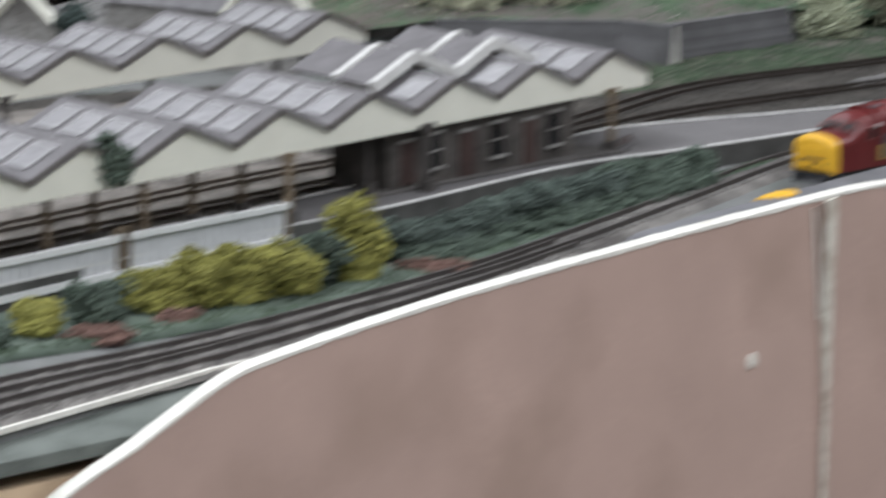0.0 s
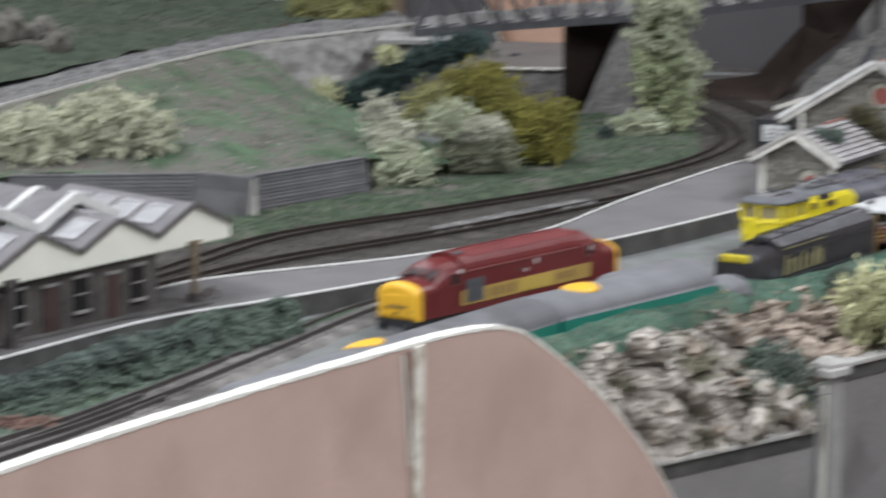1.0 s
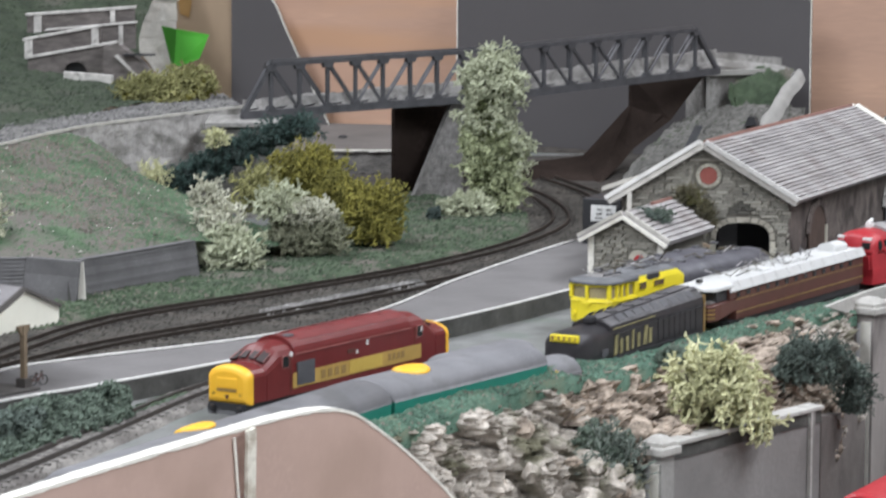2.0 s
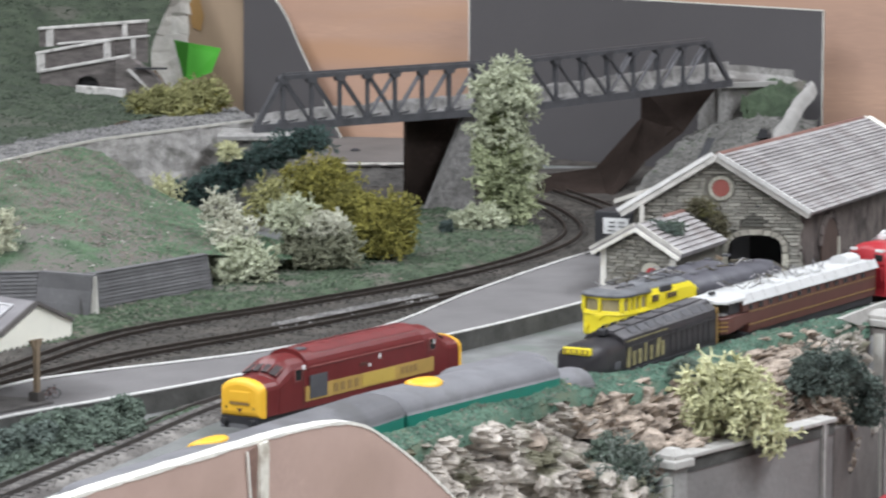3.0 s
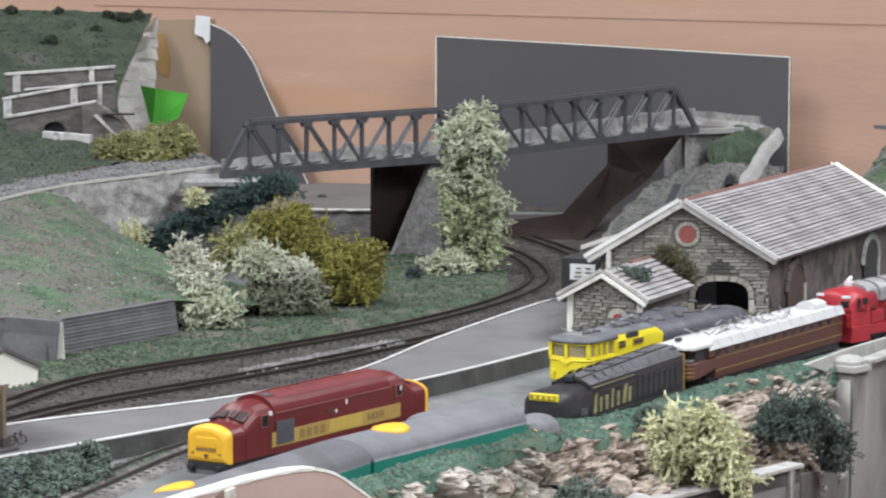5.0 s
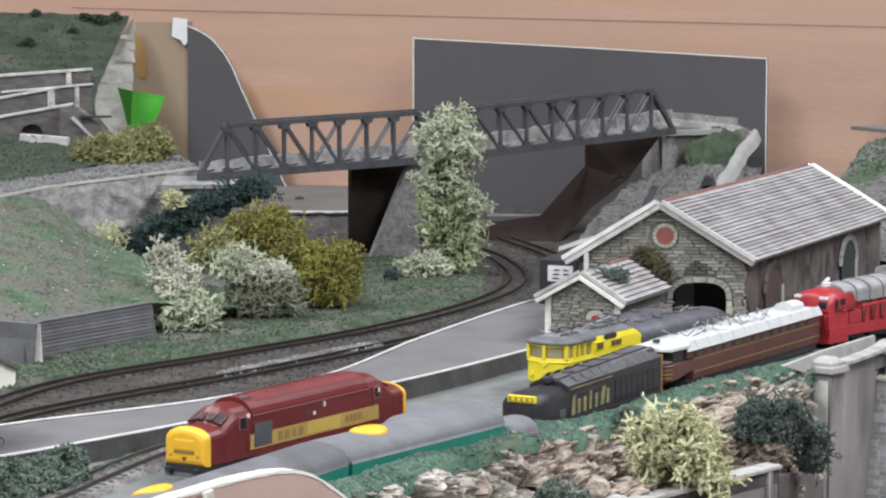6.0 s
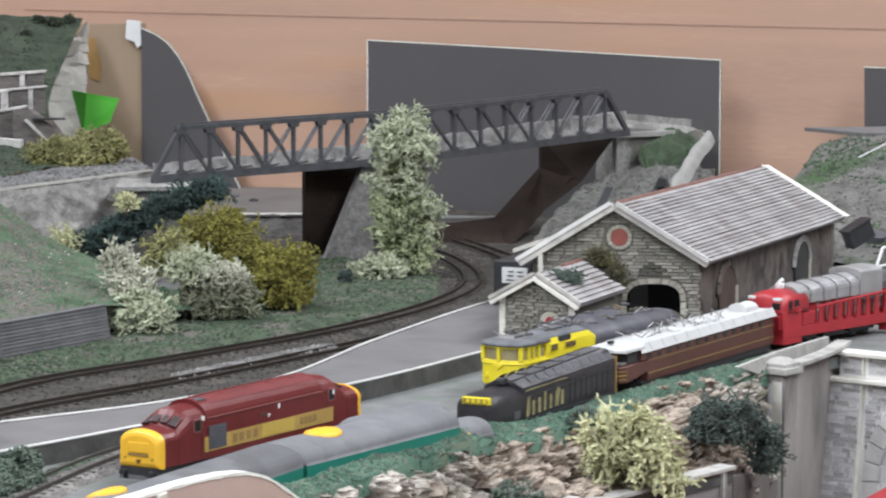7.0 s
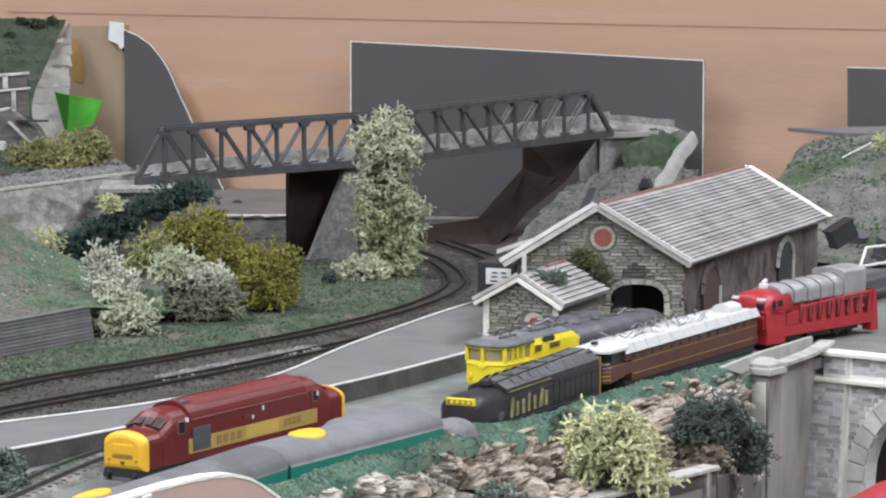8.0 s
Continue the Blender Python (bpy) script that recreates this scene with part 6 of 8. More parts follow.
part("nose", Shape().loft([section(-0.006, w * 0.55, 0.0230, 0.004, 0.60, 8), section(-0.0045, w * 0.78, 0.0268, 0.003, 0.62, 8), section(-0.001, w * 0.93, 0.0288, 0.002, 0.64, 8), section(0.006, w, 0.0298, 0.002, 0.66, 8), section(0.045, w, 0.0302, 0.002, 0.68, 8)]), CHARCOAL, dark, "rounded charcoal nose", smooth=True)
part("hood", Shape().loft([hood_ring(0.043, w * 0.95, 0.0282, 0.0325), hood_ring(0.207, w * 0.95, 0.0312, 0.0392)]), CHARCOAL, dark)
for s in (-1, 1):
    part("roof_shoulder", Shape().prism([(0.043, s * w * 0.93, 0.0285), (0.207, s * w * 0.93, 0.0315), (0.207, s * w * 0.46, 0.0393), (0.043, s * w * 0.46, 0.0326)], (0, 0, 0.0007)), WORN_ROOF, dark, "worn grey roof shoulder")
    for k in range(9):
        x = 0.060 + 0.0155 * k
        z = 0.0302 + 0.0000183 * (x - 0.043) * 1000
        part("roof_hatch", Shape().prism([(x, s * w * 0.86, z), (x + 0.0105, s * w * 0.86, z + 0.0002), (x + 0.0105, s * w * 0.58, z + 0.0046), (x, s * w * 0.58, z + 0.0044)], (0, 0, 0.0006)), DARK_ROOF, dark)
    part("gold_line", Shape().prism([(0.046, s * w * 0.955, 0.0262), (0.118, s * w * 0.955, 0.0275), (0.118, s * w * 0.955, 0.0282), (0.046, s * w * 0.955, 0.0269)], (0, s * 0.0006, 0)), OLD_GOLD, dark)
    part("side_skirt", Shape().box(0.045, 0.205, min(s * w * 0.95, s * (w * 0.95 + 0.0016)), max(s * w * 0.95, s * (w * 0.95 + 0.0016)), 0.002, 0.0052), BLACK, dark)
    part("hood_rail", Shape().tube([(0.047, s * w * 1.06, 0.0225), (0.125, s * w * 1.06, 0.0240), (0.204, s * w * 1.06, 0.0255)], 0.0004, 5), BLACK, dark)
    for k in range(8):
        part("hood_door", Shape().box(0.124 + 0.0098 * k, 0.1325 + 0.0098 * k, min(s * w * 0.95, s * (w * 0.95 + 0.0005)), max(s * w * 0.95, s * (w * 0.95 + 0.0005)), 0.008, 0.0255), CHARCOAL, dark)
    for k, (lean, h, wide) in enumerate(((0.002, 1.0, 0.0052), (0.0, 0.72, 0.0046), (0.0, 0.74, 0.0046), (0.001, 0.95, 0.0034), (0.0, 0.72, 0.0046), (0.003, 1.0, 0.0056), (0.0, 0.74, 0.0046))):
        x, z0 = 0.0475 + 0.0100 * k, 0.0065 + 0.0003 * k
        z1 = z0 + 0.0150 * h
        part("lettering_bar", Shape().prism([(x, s * w * 0.95, z0), (x + wide, s * w * 0.95, z0), (x + wide + lean, s * w * 0.95, z1), (x + lean, s * w * 0.95, z1)], (0, s * 0.0007, 0)), OLD_GOLD, dark)
    side_panel(dark, "nose_vent", 0.026, 0.036, 0.0075, 0.0135, w, DARK_ROOF, proud=0.0004, sides=(s,))
part("roof_walk", Shape().prism([(0.048, -0.0052, 0.0330), (0.205, -0.0052, 0.0395), (0.205, -0.0052, 0.0402), (0.048, -0.0052, 0.0338)], (0, 0.0104, 0)), WORN_ROOF, dark)
for x in (0.075, 0.105, 0.135, 0.165):
    part("roof_fan", Shape().tube([(x, 0, 0.032 + (x - 0.043) * 0.041), (x, 0, 0.0350 + (x - 0.043) * 0.041)], 0.0048, 12), WORN_ROOF, dark)
part("rear_plate", Shape().box(0.207, 0.2092, -w, w, 0.001, 0.0335), GOLD_DARK, dark, "gold edged end plate")
nb = part("number_plate", Shape().box(-0.0068, -0.0025, -0.0135, 0.0095, 0.0222, 0.0275), LEMON, dark, "yellow number box on the nose", bevel=0.0005)
part("plate_field", Shape().box(-0.0071, -0.0067, -0.0122, 0.0082, 0.0231, 0.0266), GOLD_DARK, nb)
for k in range(4):
    part("number_bar", Shape().box(-0.0074, -0.0070, -0.0112 + 0.0047 * k, -0.0082 + 0.0047 * k, 0.0236, 0.0261), LEMON, nb)
part("horn", Shape().box(0.036, 0.044, -0.004, 0.0035, 0.0305, 0.0365), BLACK, dark, bevel=0.0015)
part("pilot", Shape().box(-0.008, 0.0, -0.015, 0.015, 0.001, 0.005), BLACK, dark)
bogies(dark, (0.05, 0.16))

# lemon yellow electric with a grey roof
lemon = thing("electric_locomotive", "lemon yellow electric locomotive with a grey roof and pantograph", "locomotive", along(0.033, 2.672, 0.0, (0.52, 0.854, 0)))
w = 0.0198
CAB_GLASS = mat("dull_cab_glass", (0.30, 0.255, 0.14), (0.36, 0.30, 0.17), 0.4, 0.2)
CAB_ROOF = mat("mid_grey_cab_roof", (0.115, 0.118, 0.127), (0.175, 0.178, 0.188), 0.55, 0.2, 60, 400, 0.05, stain=(0.30, 0.30, 0.31), stain_scale=60, stain_from=0.62)


def cab_ring(z, grow=0.0):
    """The cab's plan at one height: a bowed front with rounded corners."""
    g = w + grow
    front = [(-0.0030 - grow, 0.0), (-0.0022 - grow, 0.45 * g), (0.0006 - grow, 0.80 * g), (0.0045 - grow * 0.5, 0.97 * g), (0.0095, g)]
    ring = [(x, -y) for x, y in reversed(front)] + [(x, y) for x, y in front[1:]] + [(0.043 + grow, g), (0.043 + grow, -g)]
    return [(x, y, z) for x, y in ring]


part("front_cab", Shape().loft([cab_ring(0.0085, -0.0012), cab_ring(0.0105), cab_ring(0.0285), cab_ring(0.0292, -0.0004)]), LEMON, lemon, bevel=0.0004)
part("cab_core", Shape().loft([cab_ring(0.0288, -0.0018), cab_ring(0.0402, -0.0022)]), CAB_GLASS, lemon, "dull brownish cab windows")
for x, y, hw_ in ((-0.0024, 0.0, 0.0013), (0.0030, -w * 0.88, 0.0016), (0.0030, w * 0.88, 0.0016)):
    part("window_pillar", Shape().box(x - hw_, x + hw_, y - hw_, y + hw_, 0.0285, 0.0405), LEMON, lemon, bevel=0.0004)
for x in (0.0125, 0.0200, 0.0290, 0.0410):
    for s in (-1, 1):
        part("window_pillar", Shape().box(x - 0.0013, x + 0.0013, s * (w - 0.0010) - 0.0012, s * (w - 0.0010) + 0.0012, 0.0285, 0.0405), LEMON, lemon, bevel=0.0003)
part("window_header", Shape().loft([cab_ring(0.0388, -0.0003), cab_ring(0.0406, -0.0003)]), LEMON, lemon)
part("cab_roof", Shape().loft([cab_ring(0.0400, 0.0005), cab_ring(0.0410, 0.0016), cab_ring(0.0428, 0.0012), cab_ring(0.0444, -0.0020), cab_ring(0.0452, -0.0070)]), CAB_ROOF, lemon, "grey overhanging cab roof", smooth=True)
part("front_moulding", Shape().loft([cab_ring(0.0258, 0.0004), cab_ring(0.0266, 0.0008), cab_ring(0.0274, 0.0004)]), LEMON, lemon)
part("moulding_drop", Shape().prism([(-0.0040, -0.0052, 0.0260), (-0.0040, 0.0052, 0.0260), (-0.0040, 0.0, 0.0215)], (0.002, 0, 0)), LEMON, lemon, bevel=0.0005)
for y in (-0.0125, 0.0125):
    part("headlamp", Shape().tube([(-0.0028, y, 0.0165), (0.002, y, 0.0165)], 0.0021, 12), LEMON, lemon)
part("body", Shape().loft([[(x, y, z) for y, z in ((w, 0.009), (w, 0.0385), (w * 0.93, 0.0425), (-w * 0.93, 0.0425), (-w, 0.0385), (-w, 0.009))] for x in (0.042, 0.112)] + [[(x, y, min(z, 0.0375)) for x, y, z in ((0.124, w, 0.009), (0.124, w, 0.0350), (0.122, w * 0.93, 0.0375), (0.122, -w * 0.93, 0.0375), (0.124, -w, 0.0350), (0.124, -w, 0.009))]]), LEMON, lemon)
part("roof", Shape().loft([section(0.040, w * 0.80, 0.0455, 0.0405, 0.3), section(0.048, w * 0.90, 0.0468, 0.0405, 0.4), section(0.108, w * 0.90, 0.0468, 0.0405, 0.4), section(0.118, w * 0.7, 0.0440, 0.0395, 0.4)]), CAB_ROOF, lemon, "dark grey roof")
for x0, x1, z0, z1 in ((0.0465, 0.0565, 0.0325, 0.0375), (0.0700, 0.0860, 0.0330, 0.0372)):
    side_panel(lemon, "louvre_frame", x0 - 0.001, x1 + 0.001, z0 - 0.0008, z1 + 0.0008, w, LEMON, proud=0.0008)
    side_panel(lemon, "louvre", x0, x1, z0, z1, w + 0.0004, CHARCOAL, "dark louvred opening", proud=0.0008)
    for k in range(3):
        side_panel(lemon, "louvre_slat", x0, x1, z0 + 0.0010 + 0.0012 * k, z0 + 0.0014 + 0.0012 * k, w + 0.0010, GOLD_DARK, proud=0.0004)
for s in (-1, 1):
    part("roof_intake", Shape().prism([(x, s * w * 0.93, z) for x, z in ((0.0590, 0.0405), (0.0620, 0.0385), (0.0780, 0.0385), (0.0805, 0.0405), (0.0780, 0.0432), (0.0615, 0.0432))], (0, s * 0.0016, 0)), BLACK, lemon, "black roof-edge intake")
part("roof_plate", Shape().box(0.010, 0.034, -0.010, 0.010, 0.0448, 0.0458), SILVER, lemon, "pale plate under the pantograph")
for base in (0.012, 0.060, 0.092):
    pan = part("pantograph", Shape().box(base, base + 0.026, -0.008, -0.006, 0.0455, 0.0475), DARK_ROOF, lemon, "folded grey pantograph")
    for k in range(11):
        a = (base + rng.uniform(-0.004, 0.030), rng.uniform(-0.014, 0.014), rng.uniform(0.046, 0.050))
        b = (base + rng.uniform(-0.004, 0.030), rng.uniform(-0.014, 0.014), rng.uniform(0.047, 0.056))
        part("strut", Shape().tube([a, b], 0.00045, 5), SILVER if k % 4 == 0 else BARK if k % 4 == 1 else DARK_ROOF, pan)
bogies(lemon, (0.030, 0.095), 2)

# dark-roofed coaches behind the yellow one
BLUE_ROOF = mat("blue_grey_coach_roof", (0.060, 0.058, 0.070), (0.098, 0.095, 0.110), 0.55, 0.2, 50, 350, 0.1, stain=(0.16, 0.155, 0.16), stain_scale=45, stain_from=0.6)
for label, x, y, n_ in (("dark-roofed coach standing behind the yellow locomotive", 0.100, 2.772, 0.165), ("grey-roofed coach on the next siding", 0.0822, 2.8105, 0.110)):
    coach = thing("coach", label, "coach", along(x, y, 0.0, (0.50, 0.866, 0)), "dark coaches")
    part("body", Shape().loft([section(0.0, 0.0165, 0.030, 0.009, 0.8), section(n_, 0.0165, 0.030, 0.009, 0.8)]), CHARCOAL, coach)
    part("roof", Shape().loft([section(-0.003, 0.012, 0.0395, 0.029, 0.3, 8), section(0.004, 0.0172, 0.0435, 0.029, 0.3, 8), section(n_ - 0.018, 0.0172, 0.0435, 0.029, 0.3, 8), section(n_ - 0.006, 0.0150, 0.0415, 0.029, 0.3, 8), section(n_, 0.008, 0.0360, 0.029, 0.3, 8)]), BLUE_ROOF, coach, "dark blue-grey rounded roof", smooth=True)
    for k in range(4):
        part("roof_vent", Shape().box(0.02 + 0.034 * k, 0.027 + 0.034 * k, -0.003, 0.003, 0.0430, 0.0450), DARK_ROOF, coach, bevel=0.0006)
    bogies(coach, (0.035, n_ - 0.035), 2)
for k in range(14):
    a = Vector((0.100, 2.772, 0.0440)) + Vector((0.50, 0.866, 0)) * rng.uniform(0.01, 0.14) + Vector((0.866, -0.50, 0)) * rng.uniform(-0.012, 0.006)
    b = a + Vector((0.50, 0.866, 0)) * rng.uniform(-0.016, 0.016) + Vector((0.866, -0.50, 0)) * rng.uniform(-0.010, 0.010) + UP * rng.uniform(0.0, 0.004)
    solid("loose_strip", Shape().tube([a, b], rng.uniform(0.0004, 0.0008), 5), BARK if k % 2 else SILVER, "thin loose strip lying across the coach roof", "strip", "loose strips")
for z in (0.0, -0.0028):
    solid("timber_plank", Shape().prism([(0.1165, 2.968, 0.0445 + z), (0.1435, 2.972, 0.0338 + z * 0.4), (0.1435, 2.972, 0.0350 + z * 0.4), (0.1165, 2.968, 0.0457 + z)], (0.001, 0.0026, 0)), bpy.data.materials.get("pale_timber") or mat("pale_timber", (0.36, 0.27, 0.19), (0.44, 0.34, 0.25), 0.8, 0.2, 60, 300, 0.2), "pale timber plank leaning on the hut", "plank")

# white-roofed brown car
car = thing("observation_car", "brown observation car with an open white roof deck", "coach", along(0.1185, 2.691, 0.005, (0.472, 0.8816, 0)) @ Matrix.Diagonal((1.01, 1, 1, 1)))
w = 0.0185
part("end_platform", Shape().loft([section(-0.004, w * 0.75, 0.018, 0.004, 0.85), section(0.002, w * 0.95, 0.0185, 0.004, 0.85), section(0.012, w, 0.0185, 0.005, 0.9), section(0.040, w, 0.0185, 0.009, 0.9)]), BROWN, car, "rounded brown end platform")
part("body", Shape().box(0.040, 0.300, -w, w, 0.0010, 0.0190), BROWN, car)
part("underframe", Shape().box(0.03, 0.295, -w * 0.95, w * 0.95, -0.005, 0.0008), BLACK, car)
for z0, z1, mt in ((0.0060, 0.0075, GOLD_DARK), (0.0095, 0.0105, GOLD), (0.0128, 0.0138, GOLD_DARK)):
    if z0 < 0.007:
        side_panel(car, "stripe", 0.040, 0.300, 0.0066, 0.0074, w, GOLD_DARK, proud=0.0005)
        side_panel(car, "stripe", 0.040, 0.300, 0.0172, 0.0178, w, GOLD_DARK, proud=0.0005)
    part("stripe", Shape().loft([[(px - 0.0006, py * 1.02, z0 if pz < 0.01 else z1) for px, py, pz in section(-0.004, w * 0.75, 0.016, 0.004, 0.85)], [(px, py * 1.02, z0 if pz < 0.01 else z1) for px, py, pz in section(0.002, w * 0.95, 0.0165, 0.004, 0.85)]]), mt, car)
part("end_glazing", Shape().box(0.008, 0.028, -w * 0.85, w * 0.85, 0.0185, 0.0285), BLACK, car, "dark open end windows")
part("end_floor", Shape().box(-0.001, 0.014, -w * 0.80, w * 0.80, 0.0185, 0.0195), SILVER, car)
part("upper_side", Shape().box(0.028, 0.300, -w, w, 0.0190, 0.0268), BROWN, car)
for k in range(13):
    side_panel(car, "window", 0.040 + 0.019 * k, 0.046 + 0.019 * k, 0.0195, 0.0232, w, WINDOW, proud=0.0005)
part("roof_deck", Shape().box(0.0, 0.300, -w * 0.84, w * 0.84, 0.0305, 0.0315), CAR_WHITE, car)
part("roof_hood", Shape().loft([section(-0.006, w * 0.55, 0.0318, 0.0285, 0.4), section(0.0, w * 0.98, 0.0328, 0.0280, 0.4), section(0.034, w * 1.02, 0.0332, 0.0280, 0.4)]), CAR_WHITE, car, "white rounded roof hood")
for s_ in (-1, 1):
    part("roof_side", Shape().prism([(0.026, s_ * w * 1.04, 0.0252), (0.302, s_ * w * 1.04, 0.0252), (0.302, s_ * w * 0.84, 0.0322), (0.036, s_ * w * 0.84, 0.0322)], (0, s_ * 0.0012, 0)), CAR_WHITE, car, "white slanting roof side")
    for k in range(11):
        x = 0.045 + 0.024 * k
        part("roof_rib", Shape().prism([(x, s_ * w * 1.05, 0.0252), (x + 0.0010, s_ * w * 1.05, 0.0252), (x + 0.0010, s_ * w * 0.85, 0.0324), (x, s_ * w * 0.85, 0.0324)], (0, s_ * 0.0010, 0)), SILVER, car)
for x, l, hh in ((0.112, 0.014, 0.0345), (0.165, 0.018, 0.036), (0.190, 0.012, 0.0355), (0.262, 0.026, 0.0385)):
    part("roof_box", Shape().loft([[(px, py, pz + rough((px, py, pz), 90, 0.0012)) for px, py, pz in section(u, 0.0085, hh, 0.031, 0.5)] for u in (x, x + l * 0.3, x + l * 0.7, x + l)]), CAR_WHITE, car)
part("end_vent", Shape().box(0.004, 0.009, -0.003, 0.001, 0.034, 0.0365), BLACK, car)
for k in range(56):
    a = (rng.uniform(0.05, 0.21), rng.uniform(-0.012, 0.016), 0.032 + rng.uniform(0, 0.003))
    b = (a[0] + rng.uniform(-0.018, 0.018), a[1] + rng.uniform(-0.01, 0.01), a[2] + rng.uniform(0.002, 0.009))
    part("loose_wire", Shape().tube([a, b], 0.0004, 4), SILVER if k % 3 == 0 else BARK if k % 3 == 1 else DARK_ROOF, car)
bogies(car, (0.05, 0.25), 2, 0.005)

# red hood unit with a silver top
red = thing("diesel_locomotive", "bright red hood diesel locomotive with silver hood top and railings", "locomotive", along(0.271, 2.966, 0.0, (0.66, 0.751, 0)) @ Matrix.Diagonal((0.82, 1.10, 1.10, 1)))
w = 0.0195
part("cab_front", Shape().loft([section(0.0, w * 0.94, 0.031, 0.003, 0.95), section(0.002, w * 0.99, 0.0315, 0.003, 0.95), section(0.034, w * 0.99, 0.0315, 0.003, 0.95)]), RED, red, bevel=0.0006)
part("cab", Shape().loft([section(-0.0010, w * 0.90, 0.0400, 0.028, 0.40, 8), section(0.003, w * 0.97, 0.0432, 0.028, 0.42, 8), section(0.011, w, 0.0455, 0.028, 0.45, 8), section(0.046, w, 0.0462, 0.028, 0.45, 8)]), RED, red, "red cab with rounded roof", smooth=True)
for y in (-0.0125, 0.0125):
    part("number_box", Shape().box(-0.0012, 0.004, y - 0.0034, y + 0.0034, 0.0388, 0.0408), WHITE, red)
    part("cab_window", Shape().box(-0.0012, 0.004, y - 0.0040, y + 0.0040, 0.0315, 0.0368), WINDOW, red)
part("front_rail", Shape().tube([(-0.0040, -w * 0.9, 0.0160), (-0.0045, -w * 0.9, 0.0260), (-0.0045, w * 0.9, 0.0260), (-0.0040, w * 0.9, 0.0160)], 0.0009, 6), RED, red)
for s in (-1, 1):
    port = [(0.0115 + 0.0032 * math.cos(t), s * (w - 0.0008), 0.0345 + 0.0042 * math.sin(t)) for t in (math.tau * i / 14 for i in range(14))]
    part("port_window", Shape().prism(port, (0, s * 0.0014, 0)), WINDOW, red, "dark oval cab window")
    part("door_window", Shape().box(0.0190, 0.0270, min(s * (w - 0.001), s * (w + 0.0005)), max(s * (w - 0.001), s * (w + 0.0005)), 0.0335, 0.0385), WINDOW, red)
    part("door_sill", Shape().tube([(0.0175, s * w * 1.03, 0.0300), (0.0230, s * w * 1.05, 0.0285), (0.0290, s * w * 1.03, 0.0300)], 0.0009, 6), RED, red)
    part("battery_box", Shape().box(0.036, 0.060, min(s * w * 0.6, s * w * 0.98), max(s * w * 0.6, s * w * 0.98), 0.0165, 0.0275), RED, red, bevel=0.001)
part("frame", Shape().box(0.0, 0.205, -w, w, 0.0080, 0.0165), RED, red, bevel=0.0006)
part("hood_side", Shape().box(0.036, 0.190, -w * 0.62, w * 0.62, 0.016, 0.036), RED, red)
hood_rows = []
for k in range(25):
    x = 0.034 + 0.118 * k / 24
    hood_rows.append([(px, py * (1 + rough((k, py * 300, 1), 0.9, 0.03)), pz + rough((k * 0.8, py * 240, 0), 0.9, 0.0012)) for px, py, pz in section(x, w * 0.80, 0.0485 + 0.0030 * k / 24, 0.034, 0.5)])
part("hood_top", Shape().loft(hood_rows), SILVER, red, "crinkled silver hood top")
part("hood_rear", Shape().loft([section(0.150, w * 0.84, 0.0560, 0.030, 0.86), section(0.193, w * 0.84, 0.0565, 0.030, 0.86)]), SILVER, red, bevel=0.0006)
for x in (0.055, 0.08, 0.105, 0.13, 0.15):
    part("hood_strap", Shape().loft([section(x, w * 0.83, 0.0492 + (x - 0.03) * 0.025, 0.034, 0.5), section(x + 0.002, w * 0.83, 0.0492 + (x - 0.03) * 0.025, 0.034, 0.5)]), ROOF_GREY, red)
PINK_GREY = mat("dusty_red_grey_panel", (0.26, 0.145, 0.15), (0.34, 0.22, 0.22), 0.6, 0.15, 60, 300, 0.05)
for s in (-1, 1):
    part("handrail", Shape().tube([(0.060, s * w * 0.97, 0.0300), (0.130, s * w * 0.97, 0.0325), (0.200, s * w * 0.97, 0.0345)], 0.0012, 6), RED, red)
    for k in range(8):
        x = 0.064 + 0.0180 * k
        part("stanchion", Shape().prism([(x, s * w * 0.93, 0.015), (x + 0.0095, s * w * 0.93, 0.015), (x + 0.0060, s * w * 0.96, 0.0310 + 0.0003 * k), (x + 0.0025, s * w * 0.96, 0.0310 + 0.0003 * k)], (0, s * 0.0016, 0)), RED, red, bevel=0.0004)
        part("hood_door", Shape().box(x + 0.0095, x + 0.0165, min(s * w * 0.62, s * (w * 0.62 + 0.0008)), max(s * w * 0.62, s * (w * 0.62 + 0.0008)), 0.018, 0.0345), PINK_GREY, red)
    part("rear_step", Shape().prism([(0.197, s * w * 0.55, 0.001), (0.212, s * w * 0.55, 0.001), (0.208, s * w * 0.55, 0.0335), (0.202, s * w * 0.55, 0.0365)], (0, s * w * 0.47, 0)), RED, red, bevel=0.0006)
part("rear_plate", Shape().box(0.203, 0.207, -w * 0.9, w * 0.9, 0.004, 0.020), RED, red)
part("fuel_tank", Shape().box(0.085, 0.125, -0.014, 0.014, 0.003, 0.010), BLACK, red, bevel=0.001)
part("horn", Shape().box(0.028, 0.036, -0.001, 0.005, 0.0455, 0.0500), WHITE, red, bevel=0.001)
part("horn_bell", Shape().tube([(0.0285, 0.002, 0.0505), (0.036, 0.002, 0.0520)], 0.0010, 8, 0.0018), WHITE, red)
bogies(red, (0.050, 0.160), 2)

